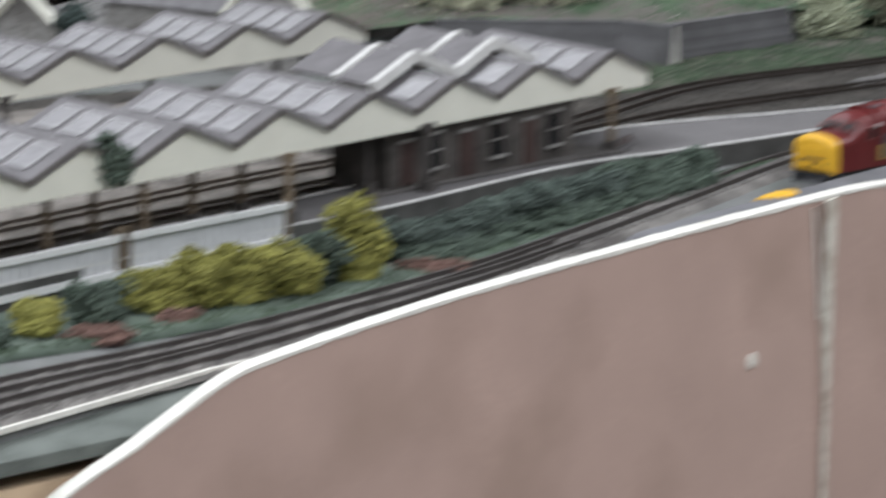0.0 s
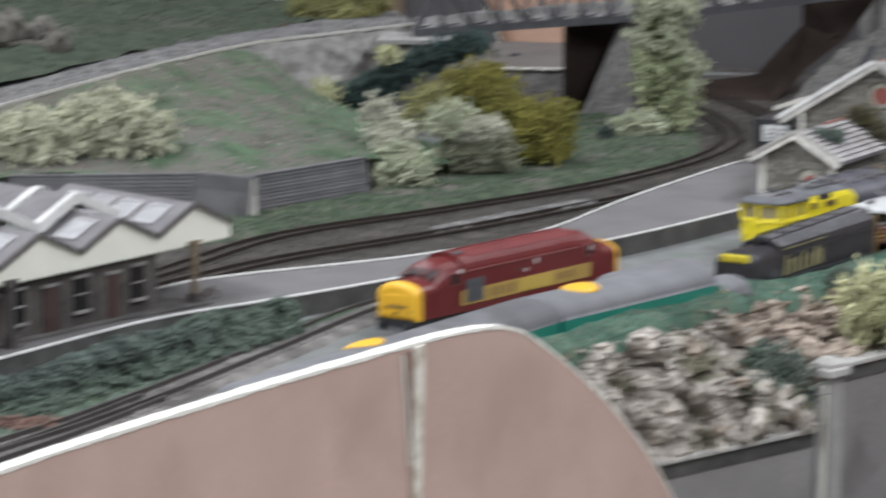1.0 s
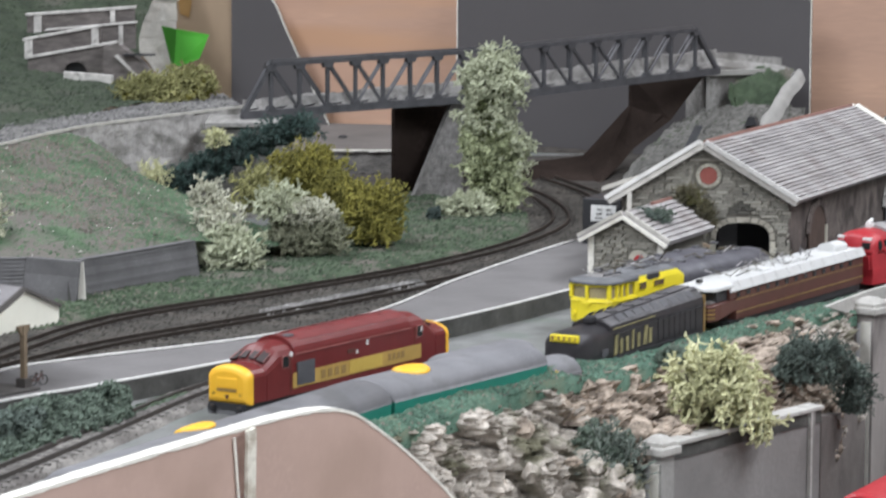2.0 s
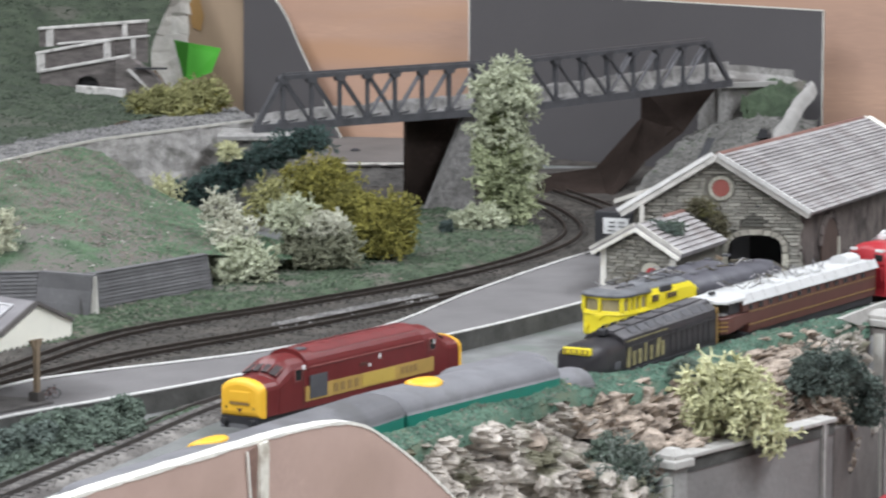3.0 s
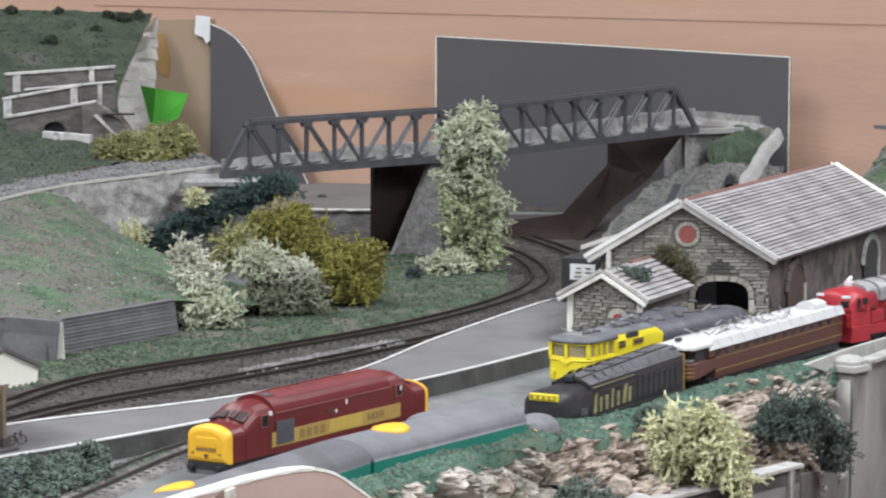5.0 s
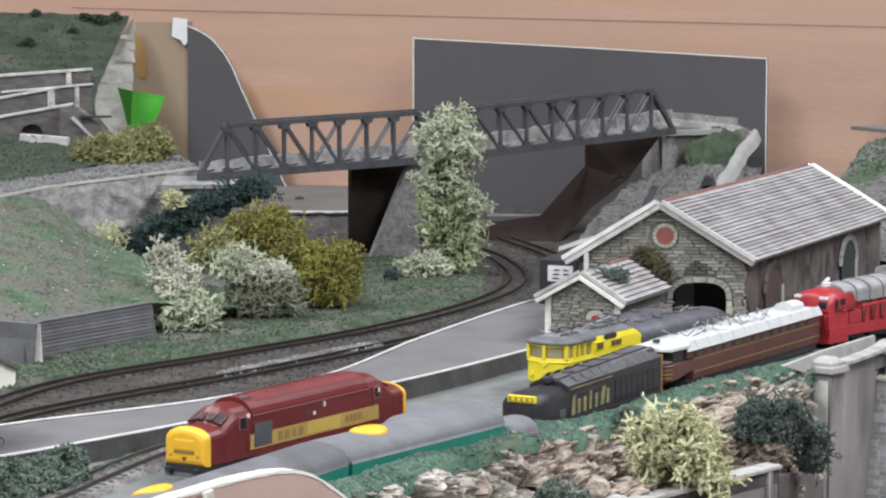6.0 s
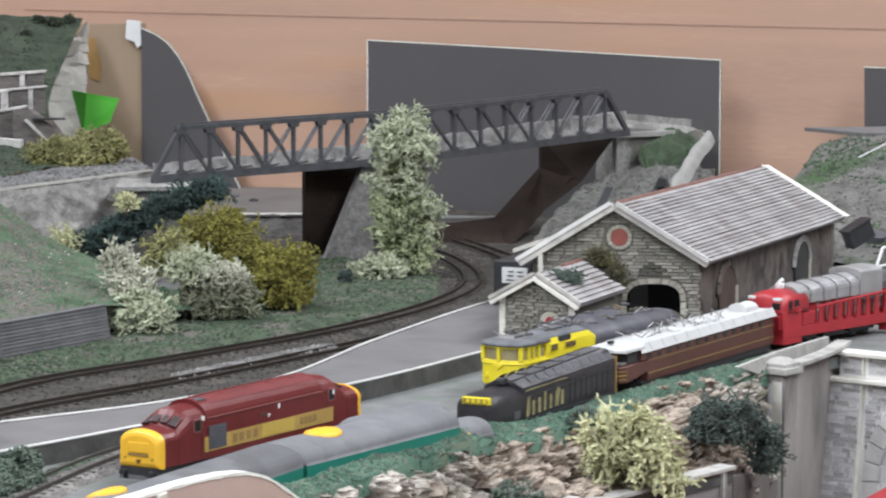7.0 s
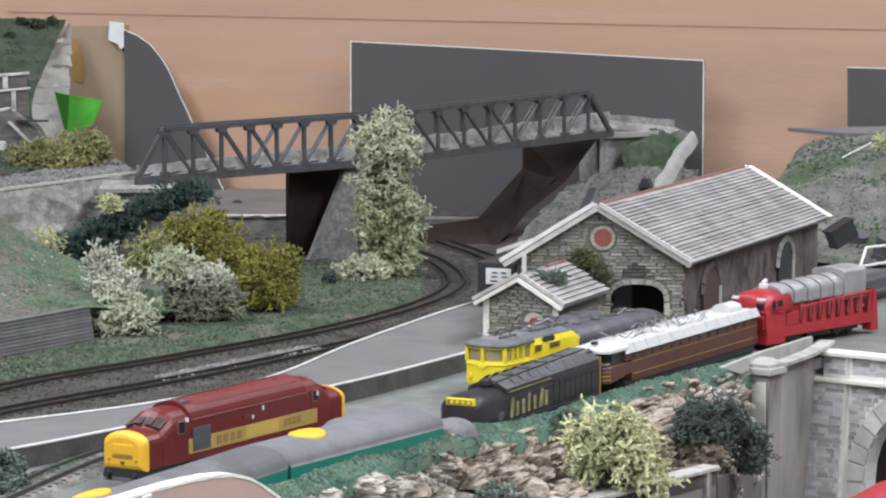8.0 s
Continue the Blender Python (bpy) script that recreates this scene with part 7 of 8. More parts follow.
# red engine on the lower line
low = thing("tank_engine", "bright red engine on the lower track", "locomotive", along(0.2235, 2.343, -0.1035, (0.41, 0.912, 0)))
part("body", Shape().loft([section(0.0, 0.016, 0.039, 0.010, 0.7), section(0.003, 0.0175, 0.041, 0.010, 0.7), section(0.33, 0.0175, 0.041, 0.010, 0.7)]), RED, low)
part("nose", Shape().box(-0.006, 0.0, -0.012, 0.012, 0.014, 0.034), RED, low, bevel=0.002)
part("buffer_beam", Shape().box(-0.009, 0.0, -0.016, 0.016, 0.006, 0.012), BLACK, low)
bogies(low, (0.03, 0.10, 0.20, 0.29), 2)
track("lower level track below the retaining wall", [(0.185, 2.257), (0.2235, 2.343), (0.306, 2.525), (0.388, 2.708), (0.44, 2.825), (0.50, 2.93)], z=-0.1035)
wayl, lft = Vector((0.41, 0.912, 0)), Vector((-0.912, 0.41, 0))
solid("ground", Shape().prism([Vector((0.2235, 2.343, LOW)) + wayl * s + lft * o for s, o in ((-0.10, -0.020), (0.50, -0.022), (0.50, 0.018), (0.17, 0.018), (0.08, 0.040), (0.02, 0.046), (-0.10, 0.050))], (0, 0, -0.1045 - LOW)), WALL_GREY, "grey lower level ground at the foot of the walls", "ground", kind="structure")

# ---------- rock face and walls in front ----------
def rock_face(label, rows_of_control, material, n=110, mm=260, amp=0.011, cell=34, tall=0.75, lift=0.12):
    lines = [curve_points(r, 0.003) for r in rows_of_control]
    cut = [[l[round(k / mm * (len(l) - 1))] for k in range(mm + 1)] for l in lines]
    cols = [curve_points([row[k] for row in cut], 0.002) for k in range(mm + 1)]
    rows = [[c[round(j / n * (len(c) - 1))].copy() for c in cols] for j in range(n + 1)]
    out = Vector((0.80, -0.57, lift)).normalized()

    def chunk(p, size):
        """A random height for each broken piece, with a crack between pieces."""
        d, pts = noise.voronoi((Vector((p.x, p.y, p.z * tall)) + Vector((rough(p, 60, 0.004), rough(p, 70, 0.004), rough(p, 80, 0.004)))) * size)
        c = pts[0]
        return math.sin(c.x * 12.9 + c.y * 78.2 + c.z * 37.7) * 0.5, min(1.0, (d[1] - d[0]) * 6), c

    hollows = ((Vector((-0.030, 2.235, -0.012)), 0.014, 2.2), (Vector((-0.040, 2.205, -0.055)), 0.018, 2.0), (Vector((0.012, 2.300, -0.030)), 0.010, 1.2))

    def hollow(p):
        """Deep dark pockets between the boulders."""
        return sum(k * max(0.0, 1 - ((p - c).length / r) ** 2) for c, r, k in hollows)

    for j, r in enumerate(rows):
        for p in r:
            h1, e1, c1 = chunk(p, cell)
            h2, e2, c2 = chunk(p, cell * 2.6)
            tilt = (Vector((p.x, p.y, p.z * tall)) * cell - c1).dot(Vector((math.sin(c1.y * 9), math.cos(c1.x * 7), math.sin(c1.z * 5))))
            h3, e3, c3 = chunk(p, cell * 5.5)
            push = h1 * 1.2 + tilt * 0.9 + h2 * 0.9 + h3 * 0.55 - (1 - e1) * 1.5 - (1 - e2) * 0.75 - (1 - e3) * 0.25 + noise.noise(p * 420) * 0.22 - hollow(p)
            p += out * push * amp * min(1, (j + 1) / 4)
    return solid("rock_face", Shape().grid(rows), material, label, "rock", kind="structure")


rock_face("craggy grey cork rock face", [[(-0.159, 2.025, 0.0105), (-0.118, 2.112, 0.0105), (-0.080, 2.19, 0.0105), (-0.022, 2.317, 0.0105), (0.010, 2.380, 0.005)],
                                         [(-0.140, 2.07, -0.03), (-0.110, 2.12, -0.03), (-0.055, 2.205, -0.025), (0.000, 2.31, -0.02), (0.035, 2.38, -0.02)],
                                         [(-0.115, 2.09, -0.08), (-0.095, 2.12, -0.08), (-0.042, 2.198, -0.074), (0.025, 2.285, -0.072), (0.072, 2.335, -0.070)]], ROCK)
rock_face("craggy brown cork rock bank", [[(-0.004, 2.364, 0.014), (0.024, 2.420, 0.008), (0.064, 2.497, 0.003), (0.115, 2.606, 0.003), (0.160, 2.701, 0.003), (0.213, 2.782, 0.002)],
                                          [(0.025, 2.36, -0.018), (0.060, 2.42, -0.014), (0.115, 2.51, -0.012), (0.16, 2.57, -0.015), (0.200, 2.63, -0.02), (0.228, 2.68, -0.03)],
                                          [(0.066, 2.335, -0.045), (0.10, 2.392, -0.034), (0.145, 2.450, -0.034), (0.19, 2.52, -0.04), (0.212, 2.565, -0.05), (0.230, 2.62, -0.10)]], ROCK_BROWN, cell=34, tall=1.15, amp=0.0085, lift=0.45)
rock_face("grey crag beside the tall pillar", [[(0.204, 2.766, -0.002), (0.232, 2.798, 0.000), (0.258, 2.822, 0.001)],
                                               [(0.220, 2.690, -0.024), (0.242, 2.745, -0.024), (0.258, 2.790, -0.020)],
                                               [(0.228, 2.620, -0.090), (0.250, 2.690, -0.080), (0.262, 2.770, -0.070)]], ROCK, n=70, mm=90, cell=52, amp=0.008, lift=0.5)
# loose rocks on the face
for k in range(44):
    u = rng.random()
    v = rng.random() ** 0.8
    top_p, low_p = (Vector((-0.115, 2.115, 0.006)).lerp(Vector((-0.002, 2.358, 0.006)), u), Vector((-0.075, 2.15, -0.072)).lerp(Vector((0.065, 2.325, -0.066)), u)) if k % 2 else (Vector((-0.01, 2.385, -0.002)).lerp(Vector((0.235, 2.735, -0.004)), u), Vector((0.07, 2.345, -0.040)).lerp(Vector((0.235, 2.64, -0.07)), u))
    p = top_p.lerp(low_p, 0.08 + 0.9 * v) + Vector((0.010, -0.007, 0.004)) * math.sin(math.pi * v)
    r = rng.uniform(0.004, 0.0100)
    bm = bmesh.new()
    bmesh.ops.create_icosphere(bm, subdivisions=2, radius=1)
    off = Vector((rng.uniform(0, 99), 0, 0))
    flat = (rng.uniform(0.7, 1.3), rng.uniform(0.7, 1.2), rng.uniform(0.5, 0.9))
    for vert in bm.verts:
        co = vert.co.copy()
        vert.co *= 1 + 0.6 * noise.noise(co * 1.7 + off) + 0.35 * noise.noise(co * 4.5 + off)
        vert.co = Vector((vert.co.x * r * flat[0], vert.co.y * r * flat[1], vert.co.z * r * flat[2]))
    me = bpy.data.meshes.new("rock")
    bm.to_mesh(me)
    bm.free()
    grey = k % 2 and rng.random() < 0.8
    me.materials.append(ROCK if grey else ROCK_BROWN)
    ob = new("rock", me)
    ob.matrix_world = Matrix.Translation(p) @ Euler((rng.random() * 6, rng.random() * 6, rng.random() * 6)).to_matrix().to_4x4()
    tagged(ob, "craggy grey cork rock on the bank" if grey else "craggy brown cork rock on the bank", "rock", "bank rocks")


def front_wall(label, a, b, z1, pilasters=(), cope=0.010):
    a, b = Vector((*a, 0)), Vector((*b, 0))
    w = b - a
    n = Vector((w.y, -w.x, 0)).normalized()
    ob = thing("retaining_wall", label, "wall", group="retaining walls")
    part("wall", Shape().prism([a + UP * LOW, b + UP * LOW, b + UP * z1, a + UP * z1], n * -0.012), WALL_GREY, ob)
    part("coping", Shape().prism([a + UP * z1 + n * 0.004, b + UP * z1 + n * 0.004, b + UP * (z1 + 0.0034) + n * 0.004, a + UP * (z1 + 0.0034) + n * 0.004], n * -0.016), PALE_CAP, ob, bevel=0.0008)
    # Shadow under the coping, painted as a dark strip on the wall.
    part("shadow_course", Shape().prism([a + UP * (z1 - 0.010) + n * 0.0012, b + UP * (z1 - 0.010) + n * 0.0012, b + UP * z1 + n * 0.0012, a + UP * z1 + n * 0.0012], n * -0.002), PLATFORM_WALL, ob, "dark strip painted as the shadow below the coping")
    for u in pilasters:
        p = a + w * u
        d = w.normalized() * 0.0028
        part("pilaster", Shape().prism([p - d + UP * LOW + n * 0.003, p + d + UP * LOW + n * 0.003, p + d + UP * z1 + n * 0.003, p - d + UP * z1 + n * 0.003], n * -0.004), WALL_GREY, ob)
        e = w.normalized() * 0.0012
        part("pilaster_edge", Shape().prism([p - d - e + UP * LOW + n * 0.0036, p - d + e + UP * LOW + n * 0.0036, p - d + e + UP * z1 + n * 0.0036, p - d - e + UP * z1 + n * 0.0036], n * -0.003), PALE_CAP, ob, "pale worn corner")
    return ob


front_wall("low grey retaining wall with pale coping below the rocks", (-0.15, 2.08), (0.070, 2.338), -0.075)
front_wall("grey retaining wall with pale coping and pilaster", (0.086, 2.362), (0.208, 2.528), -0.034, (0.93,))
low_side = thing("retaining_wall", "dark brown side wall below the trailing bush", "wall", group="retaining walls")
part("wall", Shape().prism([(0.210, 2.54, LOW), (0.264, 2.752, LOW), (0.264, 2.752, -0.072), (0.210, 2.54, -0.042)], (-0.01, 0.004, 0)), mat("dark_brown_wall", (0.10, 0.085, 0.078), (0.15, 0.13, 0.12), 0.9, 0.25, 20, 300, 0.3), low_side)


WING_GREY = mat("stained_wing_wall", (0.2631, 0.2346, 0.2204), (0.3363, 0.3040, 0.2869), 0.9, 0.2, 14, 350, 0.25, stretch=(1, 1, 0.4), stain=(0.165, 0.147, 0.141), stain_scale=20)


def pillar(label, x, y, z1, w=0.011, way=(0.61, 0.79, 0), shaft=WALL_GREY):
    ob = thing("stone_pillar", label, "pillar", along(x, y, 0, way), "stone pillars")
    part("shaft", Shape().box(-w, w, -w, w, LOW, z1 - 0.006), shaft, ob)
    part("worn_corner", Shape().box(-w - 0.0006, -w + 0.002, w * 0.28 - 0.0002, w * 0.28 + 0.0034, LOW, z1 - 0.014), FENCE_WHITE, ob)
    part("pale_face", Shape().box(-w - 0.0004, -w + 0.001, w * -0.75, w * 0.28 - 0.0002, LOW, z1 - 0.0120), WHITE_EDGE, ob)
    part("cap", Shape().box(-w - 0.004, w + 0.004, -w - 0.004, w + 0.004, z1 - 0.006, z1), PALE_CAP, ob, bevel=0.001)
    part("cap", Shape().loft([[(sx * q, sy * q, z) for sx, sy in ((-1, -1), (1, -1), (1, 1), (-1, 1))] for q, z in ((w + 0.001, z1), (w + 0.001, z1 + 0.003), (w * 0.5, z1 + 0.0075))]), PALE_CAP, ob)
    return ob


pillar("grey wall pillar with a pale pyramid cap", 0.080, 2.352, -0.031, 0.0078, shaft=PLASTER_GREY)
pillar("tall grey pillar with a pale stepped cap", 0.2735, 2.832, 0.002, 0.010, shaft=WING_GREY)
# wing wall with curved pale parapet
wing = thing("wing_wall", "grey wing wall with a curved pale parapet", "wall")
ln = curve_points([(0.283, 2.835, 0.0022), (0.300, 2.865, 0.0030), (0.318, 2.90, 0.0040), (0.338, 2.955, 0.0052)], 0.006)
part("wall", Shape().grid([[p + Vector((0.004 - 0.004 * i / len(ln), -0.002, 0)), Vector((p.x + 0.004 - 0.024 * i / len(ln), p.y - 0.002, LOW))] for i, p in enumerate(ln)]), WING_GREY, wing)
rows = [[p + Vector((0.009, -0.004, 0)), p + Vector((0.009, -0.004, 0.003)), p + Vector((-0.003, 0.003, 0.003)), p + Vector((-0.003, 0.003, 0))] for p in ln]
part("coping", Shape().loft(rows), PALE_CAP, wing)
part("parapet_back", Shape().prism([(0.250, 2.816, -0.002), (0.325, 2.962, -0.002), (0.325, 2.962, 0.0105), (0.269, 2.853, 0.0115), (0.229, 2.775, 0.0095)], (0.003, -0.002, 0)), PALE_CAP, wing)

# tunnel portal with block courses
ARCH_GREY = mat("grey_arch_stone", (0.564, 0.546, 0.534), (0.660, 0.642, 0.624), 0.9, 0.15, 70, 400, 0.3, island=0.15)
portal = thing("tunnel_portal", "grey block tunnel portal with arch ring and string course", "portal")
P0, PD = Vector((0.334, 2.925, -0.0015)), Vector((0.80, -0.60, 0))
PN = Vector((-0.60, -0.80, 0))
pp = lambda u, z, off=0.0: P0 + PD * u + UP * z + PN * off
ac_u, ac_z, ar, rise_r, ring_w = 0.1022, -0.108, 0.060, 0.071, 0.0165
face = [pp(0.0, LOW), pp(0.0, 0.0), pp(0.26, 0.0), pp(0.26, LOW), pp(ac_u + ar, LOW)] + [pp(ac_u + ar * math.cos(t), ac_z + rise_r * math.sin(t)) for t in (math.pi * i / 14 for i in range(15))] + [pp(ac_u - ar, LOW)]
pface = part("face", Shape().prism(face, PN * -0.02), JOINT, portal)
part("pilaster", Shape().prism([pp(-0.0190, LOW, 0.006), pp(0.0160, LOW, 0.006), pp(0.0260, -0.022, 0.006), pp(-0.0064, -0.022, 0.006)], PN * -0.008), JOINT, portal)
part("worn_corner", Shape().prism([pp(0.0150, LOW, 0.0070), pp(0.0163, LOW, 0.0070), pp(0.0266, -0.022, 0.0070), pp(0.0253, -0.022, 0.0070)], PN * -0.008), WHITE_EDGE, portal)
part("worn_corner", Shape().prism([pp(0.0246, -0.016, 0.0046), pp(0.0259, -0.016, 0.0046), pp(0.0259, 0.001, 0.0046), pp(0.0245, 0.001, 0.0046)], PN * -0.006), WHITE_EDGE, portal)
part("string_course", Shape().prism([pp(-0.009, -0.022, 0.010), pp(0.26, -0.022, 0.010), pp(0.26, -0.018, 0.010), pp(-0.009, -0.018, 0.010)], PN * -0.014), WHITE_EDGE, portal, bevel=0.0008)
part("coping", Shape().prism([pp(-0.004, 0.001, 0.008), pp(0.26, 0.001, 0.008), pp(0.26, 0.005, 0.008), pp(-0.004, 0.005, 0.008)], PN * -0.020), WHITE_EDGE, portal, bevel=0.0008)
part("tunnel_dark", Shape().prism([pp(ac_u - 0.09, LOW, -0.06), pp(ac_u + 0.09, LOW, -0.06), pp(ac_u + 0.09, -0.03, -0.06), pp(ac_u - 0.09, -0.03, -0.06)], PN * -0.003), mat("tunnel_lining", (0.06, 0.045, 0.04), None, 0.9, 0.2), portal)
for i in range(-2, 17):
    t0, t1 = math.pi * i / 15 + 0.012, math.pi * (i + 1) / 15 - 0.012
    part("arch_stone", Shape().prism([pp(ac_u + (ar + r) * math.cos(t), ac_z + (rise_r + r) * math.sin(t), 0.0035) for t, r in ((t0, 0.0), (t1, 0.0), (t1, ring_w), (t0, ring_w))], PN * -0.006), ARCH_GREY, pface)

# ---------- plants ----------
def twig(s, p, way, length, r, depth, droop=0.0, fork=0.75):
    """A branching twig of three-sided pieces."""
    bend = Vector((rng.gauss(0, 0.35), rng.gauss(0, 0.35), rng.gauss(0, 0.35) - droop))
    w2 = (way + bend).normalized()
    q = p + w2 * length
    side = w2.cross(Vector((rng.random() - 0.5, rng.random() - 0.5, rng.random() - 0.5))).normalized()
    up_ = side.cross(w2)
    a = [p + (side * math.cos(t) + up_ * math.sin(t)) * r for t in (0, 2.09, 4.19)]
    b = [q + (side * math.cos(t) + up_ * math.sin(t)) * r * 0.8 for t in (0, 2.09, 4.19)]
    s.add(a + b, [(0, 1, 4, 3), (1, 2, 5, 4), (2, 0, 3, 5), (3, 4, 5)])
    if depth > 0:
        for _ in range(2 if rng.random() < fork else 1):
            twig(s, q, (w2 + Vector((rng.gauss(0, 0.75), rng.gauss(0, 0.75), rng.gauss(0, 0.75)))).normalized(), length * rng.uniform(0.6, 0.92), r * 0.86, depth - 1, droop, fork)


def ball_point(radii, low=-0.6, shell=0.55):
    while True:
        d = Vector((rng.gauss(0, 1), rng.gauss(0, 1), rng.gauss(0, 1))).normalized()
        if d.z > low:
            break
    k = rng.uniform(shell, 1.0) * (1 + 0.25 * noise.noise(d * 2.2 + Vector((radii[0] * 900, 0, 0))))
    return d, Vector((d.x * radii[0], d.y * radii[1], d.z * radii[2])) * k


def lichen(name, label, centre, radii, count, material, size=0.009, thick=0.0008, depth=3, base=0.0, trunk=True, onto=None):
    """A bush of dried lichen: many forking twigs round a stem."""
    ob = onto or thing(name, label, "tree" if name == "tree" else "bush", Matrix.Translation((centre[0], centre[1], base)))
    c = Vector((0, 0, centre[2] - base))
    s = Shape()
    for _ in range(count):
        d, p = ball_point(radii, -0.75, 0.35)
        twig(s, c + p * 0.82, (d * 0.8 + Vector((rng.gauss(0, 0.5), rng.gauss(0, 0.5), rng.gauss(0.2, 0.5)))).normalized(), size * rng.uniform(0.6, 1.1), thick * rng.uniform(0.8, 1.3), depth)
    part("lower_crown" if onto else "crown", s, material, ob)
    if trunk:
        s = Shape()
        s.tube([Vector((0, 0, -0.004)), c * 0.5 + Vector((0.001, 0, 0)), c], 0.0035, 7, 0.0012)
        for k in range(7):
            a = math.tau * k / 7
            s.tube([c * 0.4, c * 0.7 + Vector((radii[0] * 0.35 * math.cos(a), radii[1] * 0.35 * math.sin(a), 0)), c + Vector((radii[0] * 0.7 * math.cos(a), radii[1] * 0.7 * math.sin(a), radii[2] * 0.3))], 0.0016, 5, 0.0006)
        part("stem", s, BARK, ob)
    return ob


def foam(name, label, centre, radii, count, material, grain=0.0024, base=0.0, category="bush"):
    """A bush of foam foliage: many small ragged clumps in a lumpy volume."""
    ob = thing(name, label, category, Matrix.Translation((centre[0], centre[1], base)))
    c = Vector((0, 0, centre[2] - base))
    s = Shape()
    faces = [(0, 2, 4), (2, 1, 4), (1, 3, 4), (3, 0, 4), (2, 0, 5), (1, 2, 5), (3, 1, 5), (0, 3, 5)]
    lumps = [(ball_point(radii, -0.5, 0.45)[1] * 0.75, rng.uniform(0.22, 0.50)) for _ in range(14)] + [(Vector((radii[0] * 0.4 * math.cos(1.05 * i), radii[1] * 0.4 * math.sin(1.05 * i), -radii[2] * 0.42)), 0.33) for i in range(6)] + [(Vector(), 0.55)]
    for _ in range(count):
        o, k = rng.choice(lumps)
        d, p = ball_point([r * k for r in radii], -0.9, 0.6)
        p = c + o + p
        p.z = max(p.z, -0.001)
        g = grain * rng.uniform(0.6, 1.4)
        x, y = d.orthogonal().normalized(), None
        x = (x + Vector((rng.gauss(0, 0.6), rng.gauss(0, 0.6), rng.gauss(0, 0.6)))).normalized()
        y = d.cross(x).normalized()
        z = x.cross(y)
        s.add([p + x * g, p - x * g * rng.uniform(0.5, 1.2), p + y * g * 0.7, p - y * g * 0.8, p + z * g * 0.8, p - z * g * 0.5], faces)
    part("foliage", s, material, ob)
    core = Shape().loft([[c + Vector((radii[0] * 0.42 * math.cos(a) * q, radii[1] * 0.42 * math.sin(a) * q, radii[2] * 0.45 * h)) for a in (math.tau * i / 10 for i in range(10))] for q, h in ((0.3, -1.2), (0.9, -0.6), (1.0, 0.1), (0.7, 0.8), (0.2, 1.0))])
    part("core", core, material, ob)
    return ob


OLIVE_TIPS = mat("olive_leaf_tips", (0.17, 0.16, 0.030), (0.27, 0.245, 0.055), 0.95, 0.3, 40, 500, 0.3, island=0.4)
LICHEN_OLIVE = mat("olive_lichen", (0.17, 0.17, 0.06), (0.32, 0.31, 0.14), 0.9, 0.3, 30, 400, 0.2, island=0.3)
LICHEN_WHITE = mat("white_tipped_lichen", (0.37, 0.37, 0.285), (0.55, 0.545, 0.44), 0.9, 0.25, 40, 400, 0.2, island=0.25)
FOAM_HILL = mat("dark_hill_foliage", (0.022, 0.030, 0.018), (0.043, 0.054, 0.032), 0.95, 0.3, 40, 500, 0.4, island=0.45)
DRY_TWIG = mat("dry_creeper_twig", (0.085, 0.076, 0.045), (0.16, 0.145, 0.085), 0.95, 0.3, 40, 500, 0.3, island=0.45)
FOAM_DRY = mat("dry_olive_leaves", (0.105, 0.102, 0.040), (0.165, 0.155, 0.065), 0.95, 0.3, 40, 500, 0.4, island=0.4)
FOAM_GREYGREEN = mat("grey_green_sprays", (0.10, 0.125, 0.105), (0.165, 0.19, 0.165), 0.95, 0.3, 40, 500, 0.3, island=0.4)
LICHEN_CREAM = mat("cream_lichen", (0.42, 0.425, 0.30), (0.58, 0.58, 0.44), 0.9, 0.25, 40, 400, 0.2, island=0.22)
FOAM_TEAL = mat("teal_hedge_twigs", (0.0288, 0.0576, 0.0504), (0.0600, 0.0984, 0.0864), 0.95, 0.3, 40, 500, 0.4, island=0.5)
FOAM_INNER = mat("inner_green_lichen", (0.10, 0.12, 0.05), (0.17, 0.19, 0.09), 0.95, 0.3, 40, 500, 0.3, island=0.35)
LICHEN_SHADE = mat("shade_toned_lichen", (0.145, 0.15, 0.098), (0.24, 0.245, 0.17), 0.9, 0.3, 30, 400, 0.2, island=0.3)
tall = lichen("tree", "tall tree covered in pale green lichen before the bridge", (-0.0580, 3.50, 0.140), (0.0325, 0.028, 0.036), 250, LICHEN_PALE, 0.0088, 0.0015, 4, 0.0)
for cx, cz, rx, rz, n_, tone in ((-0.0640, 0.104, 0.029, 0.028, 170, LICHEN_PALE), (-0.0670, 0.075, 0.025, 0.026, 150, LICHEN_GREEN), (-0.0560, 0.055, 0.031, 0.028, 170, LICHEN_GREEN), (-0.0500, 0.026, 0.029, 0.026, 150, LICHEN_GREEN), (-0.0330, 0.066, 0.009, 0.030, 42, LICHEN_PALE)):
    crown = Shape()
    for _ in range(n_):
        d, p = ball_point((rx, 0.026, rz), -0.9, 0.35)
        twig(crown, Vector((cx + 0.058, 0, cz)) + p * 0.88, (d * 0.8 + Vector((rng.gauss(0, 0.5), rng.gauss(0, 0.5), rng.gauss(0.1, 0.5)))).normalized(), 0.0068 * rng.uniform(0.6, 1.1), 0.0014 * rng.uniform(0.8, 1.3), 4)
    part("lower_crown", crown, tone, tall)
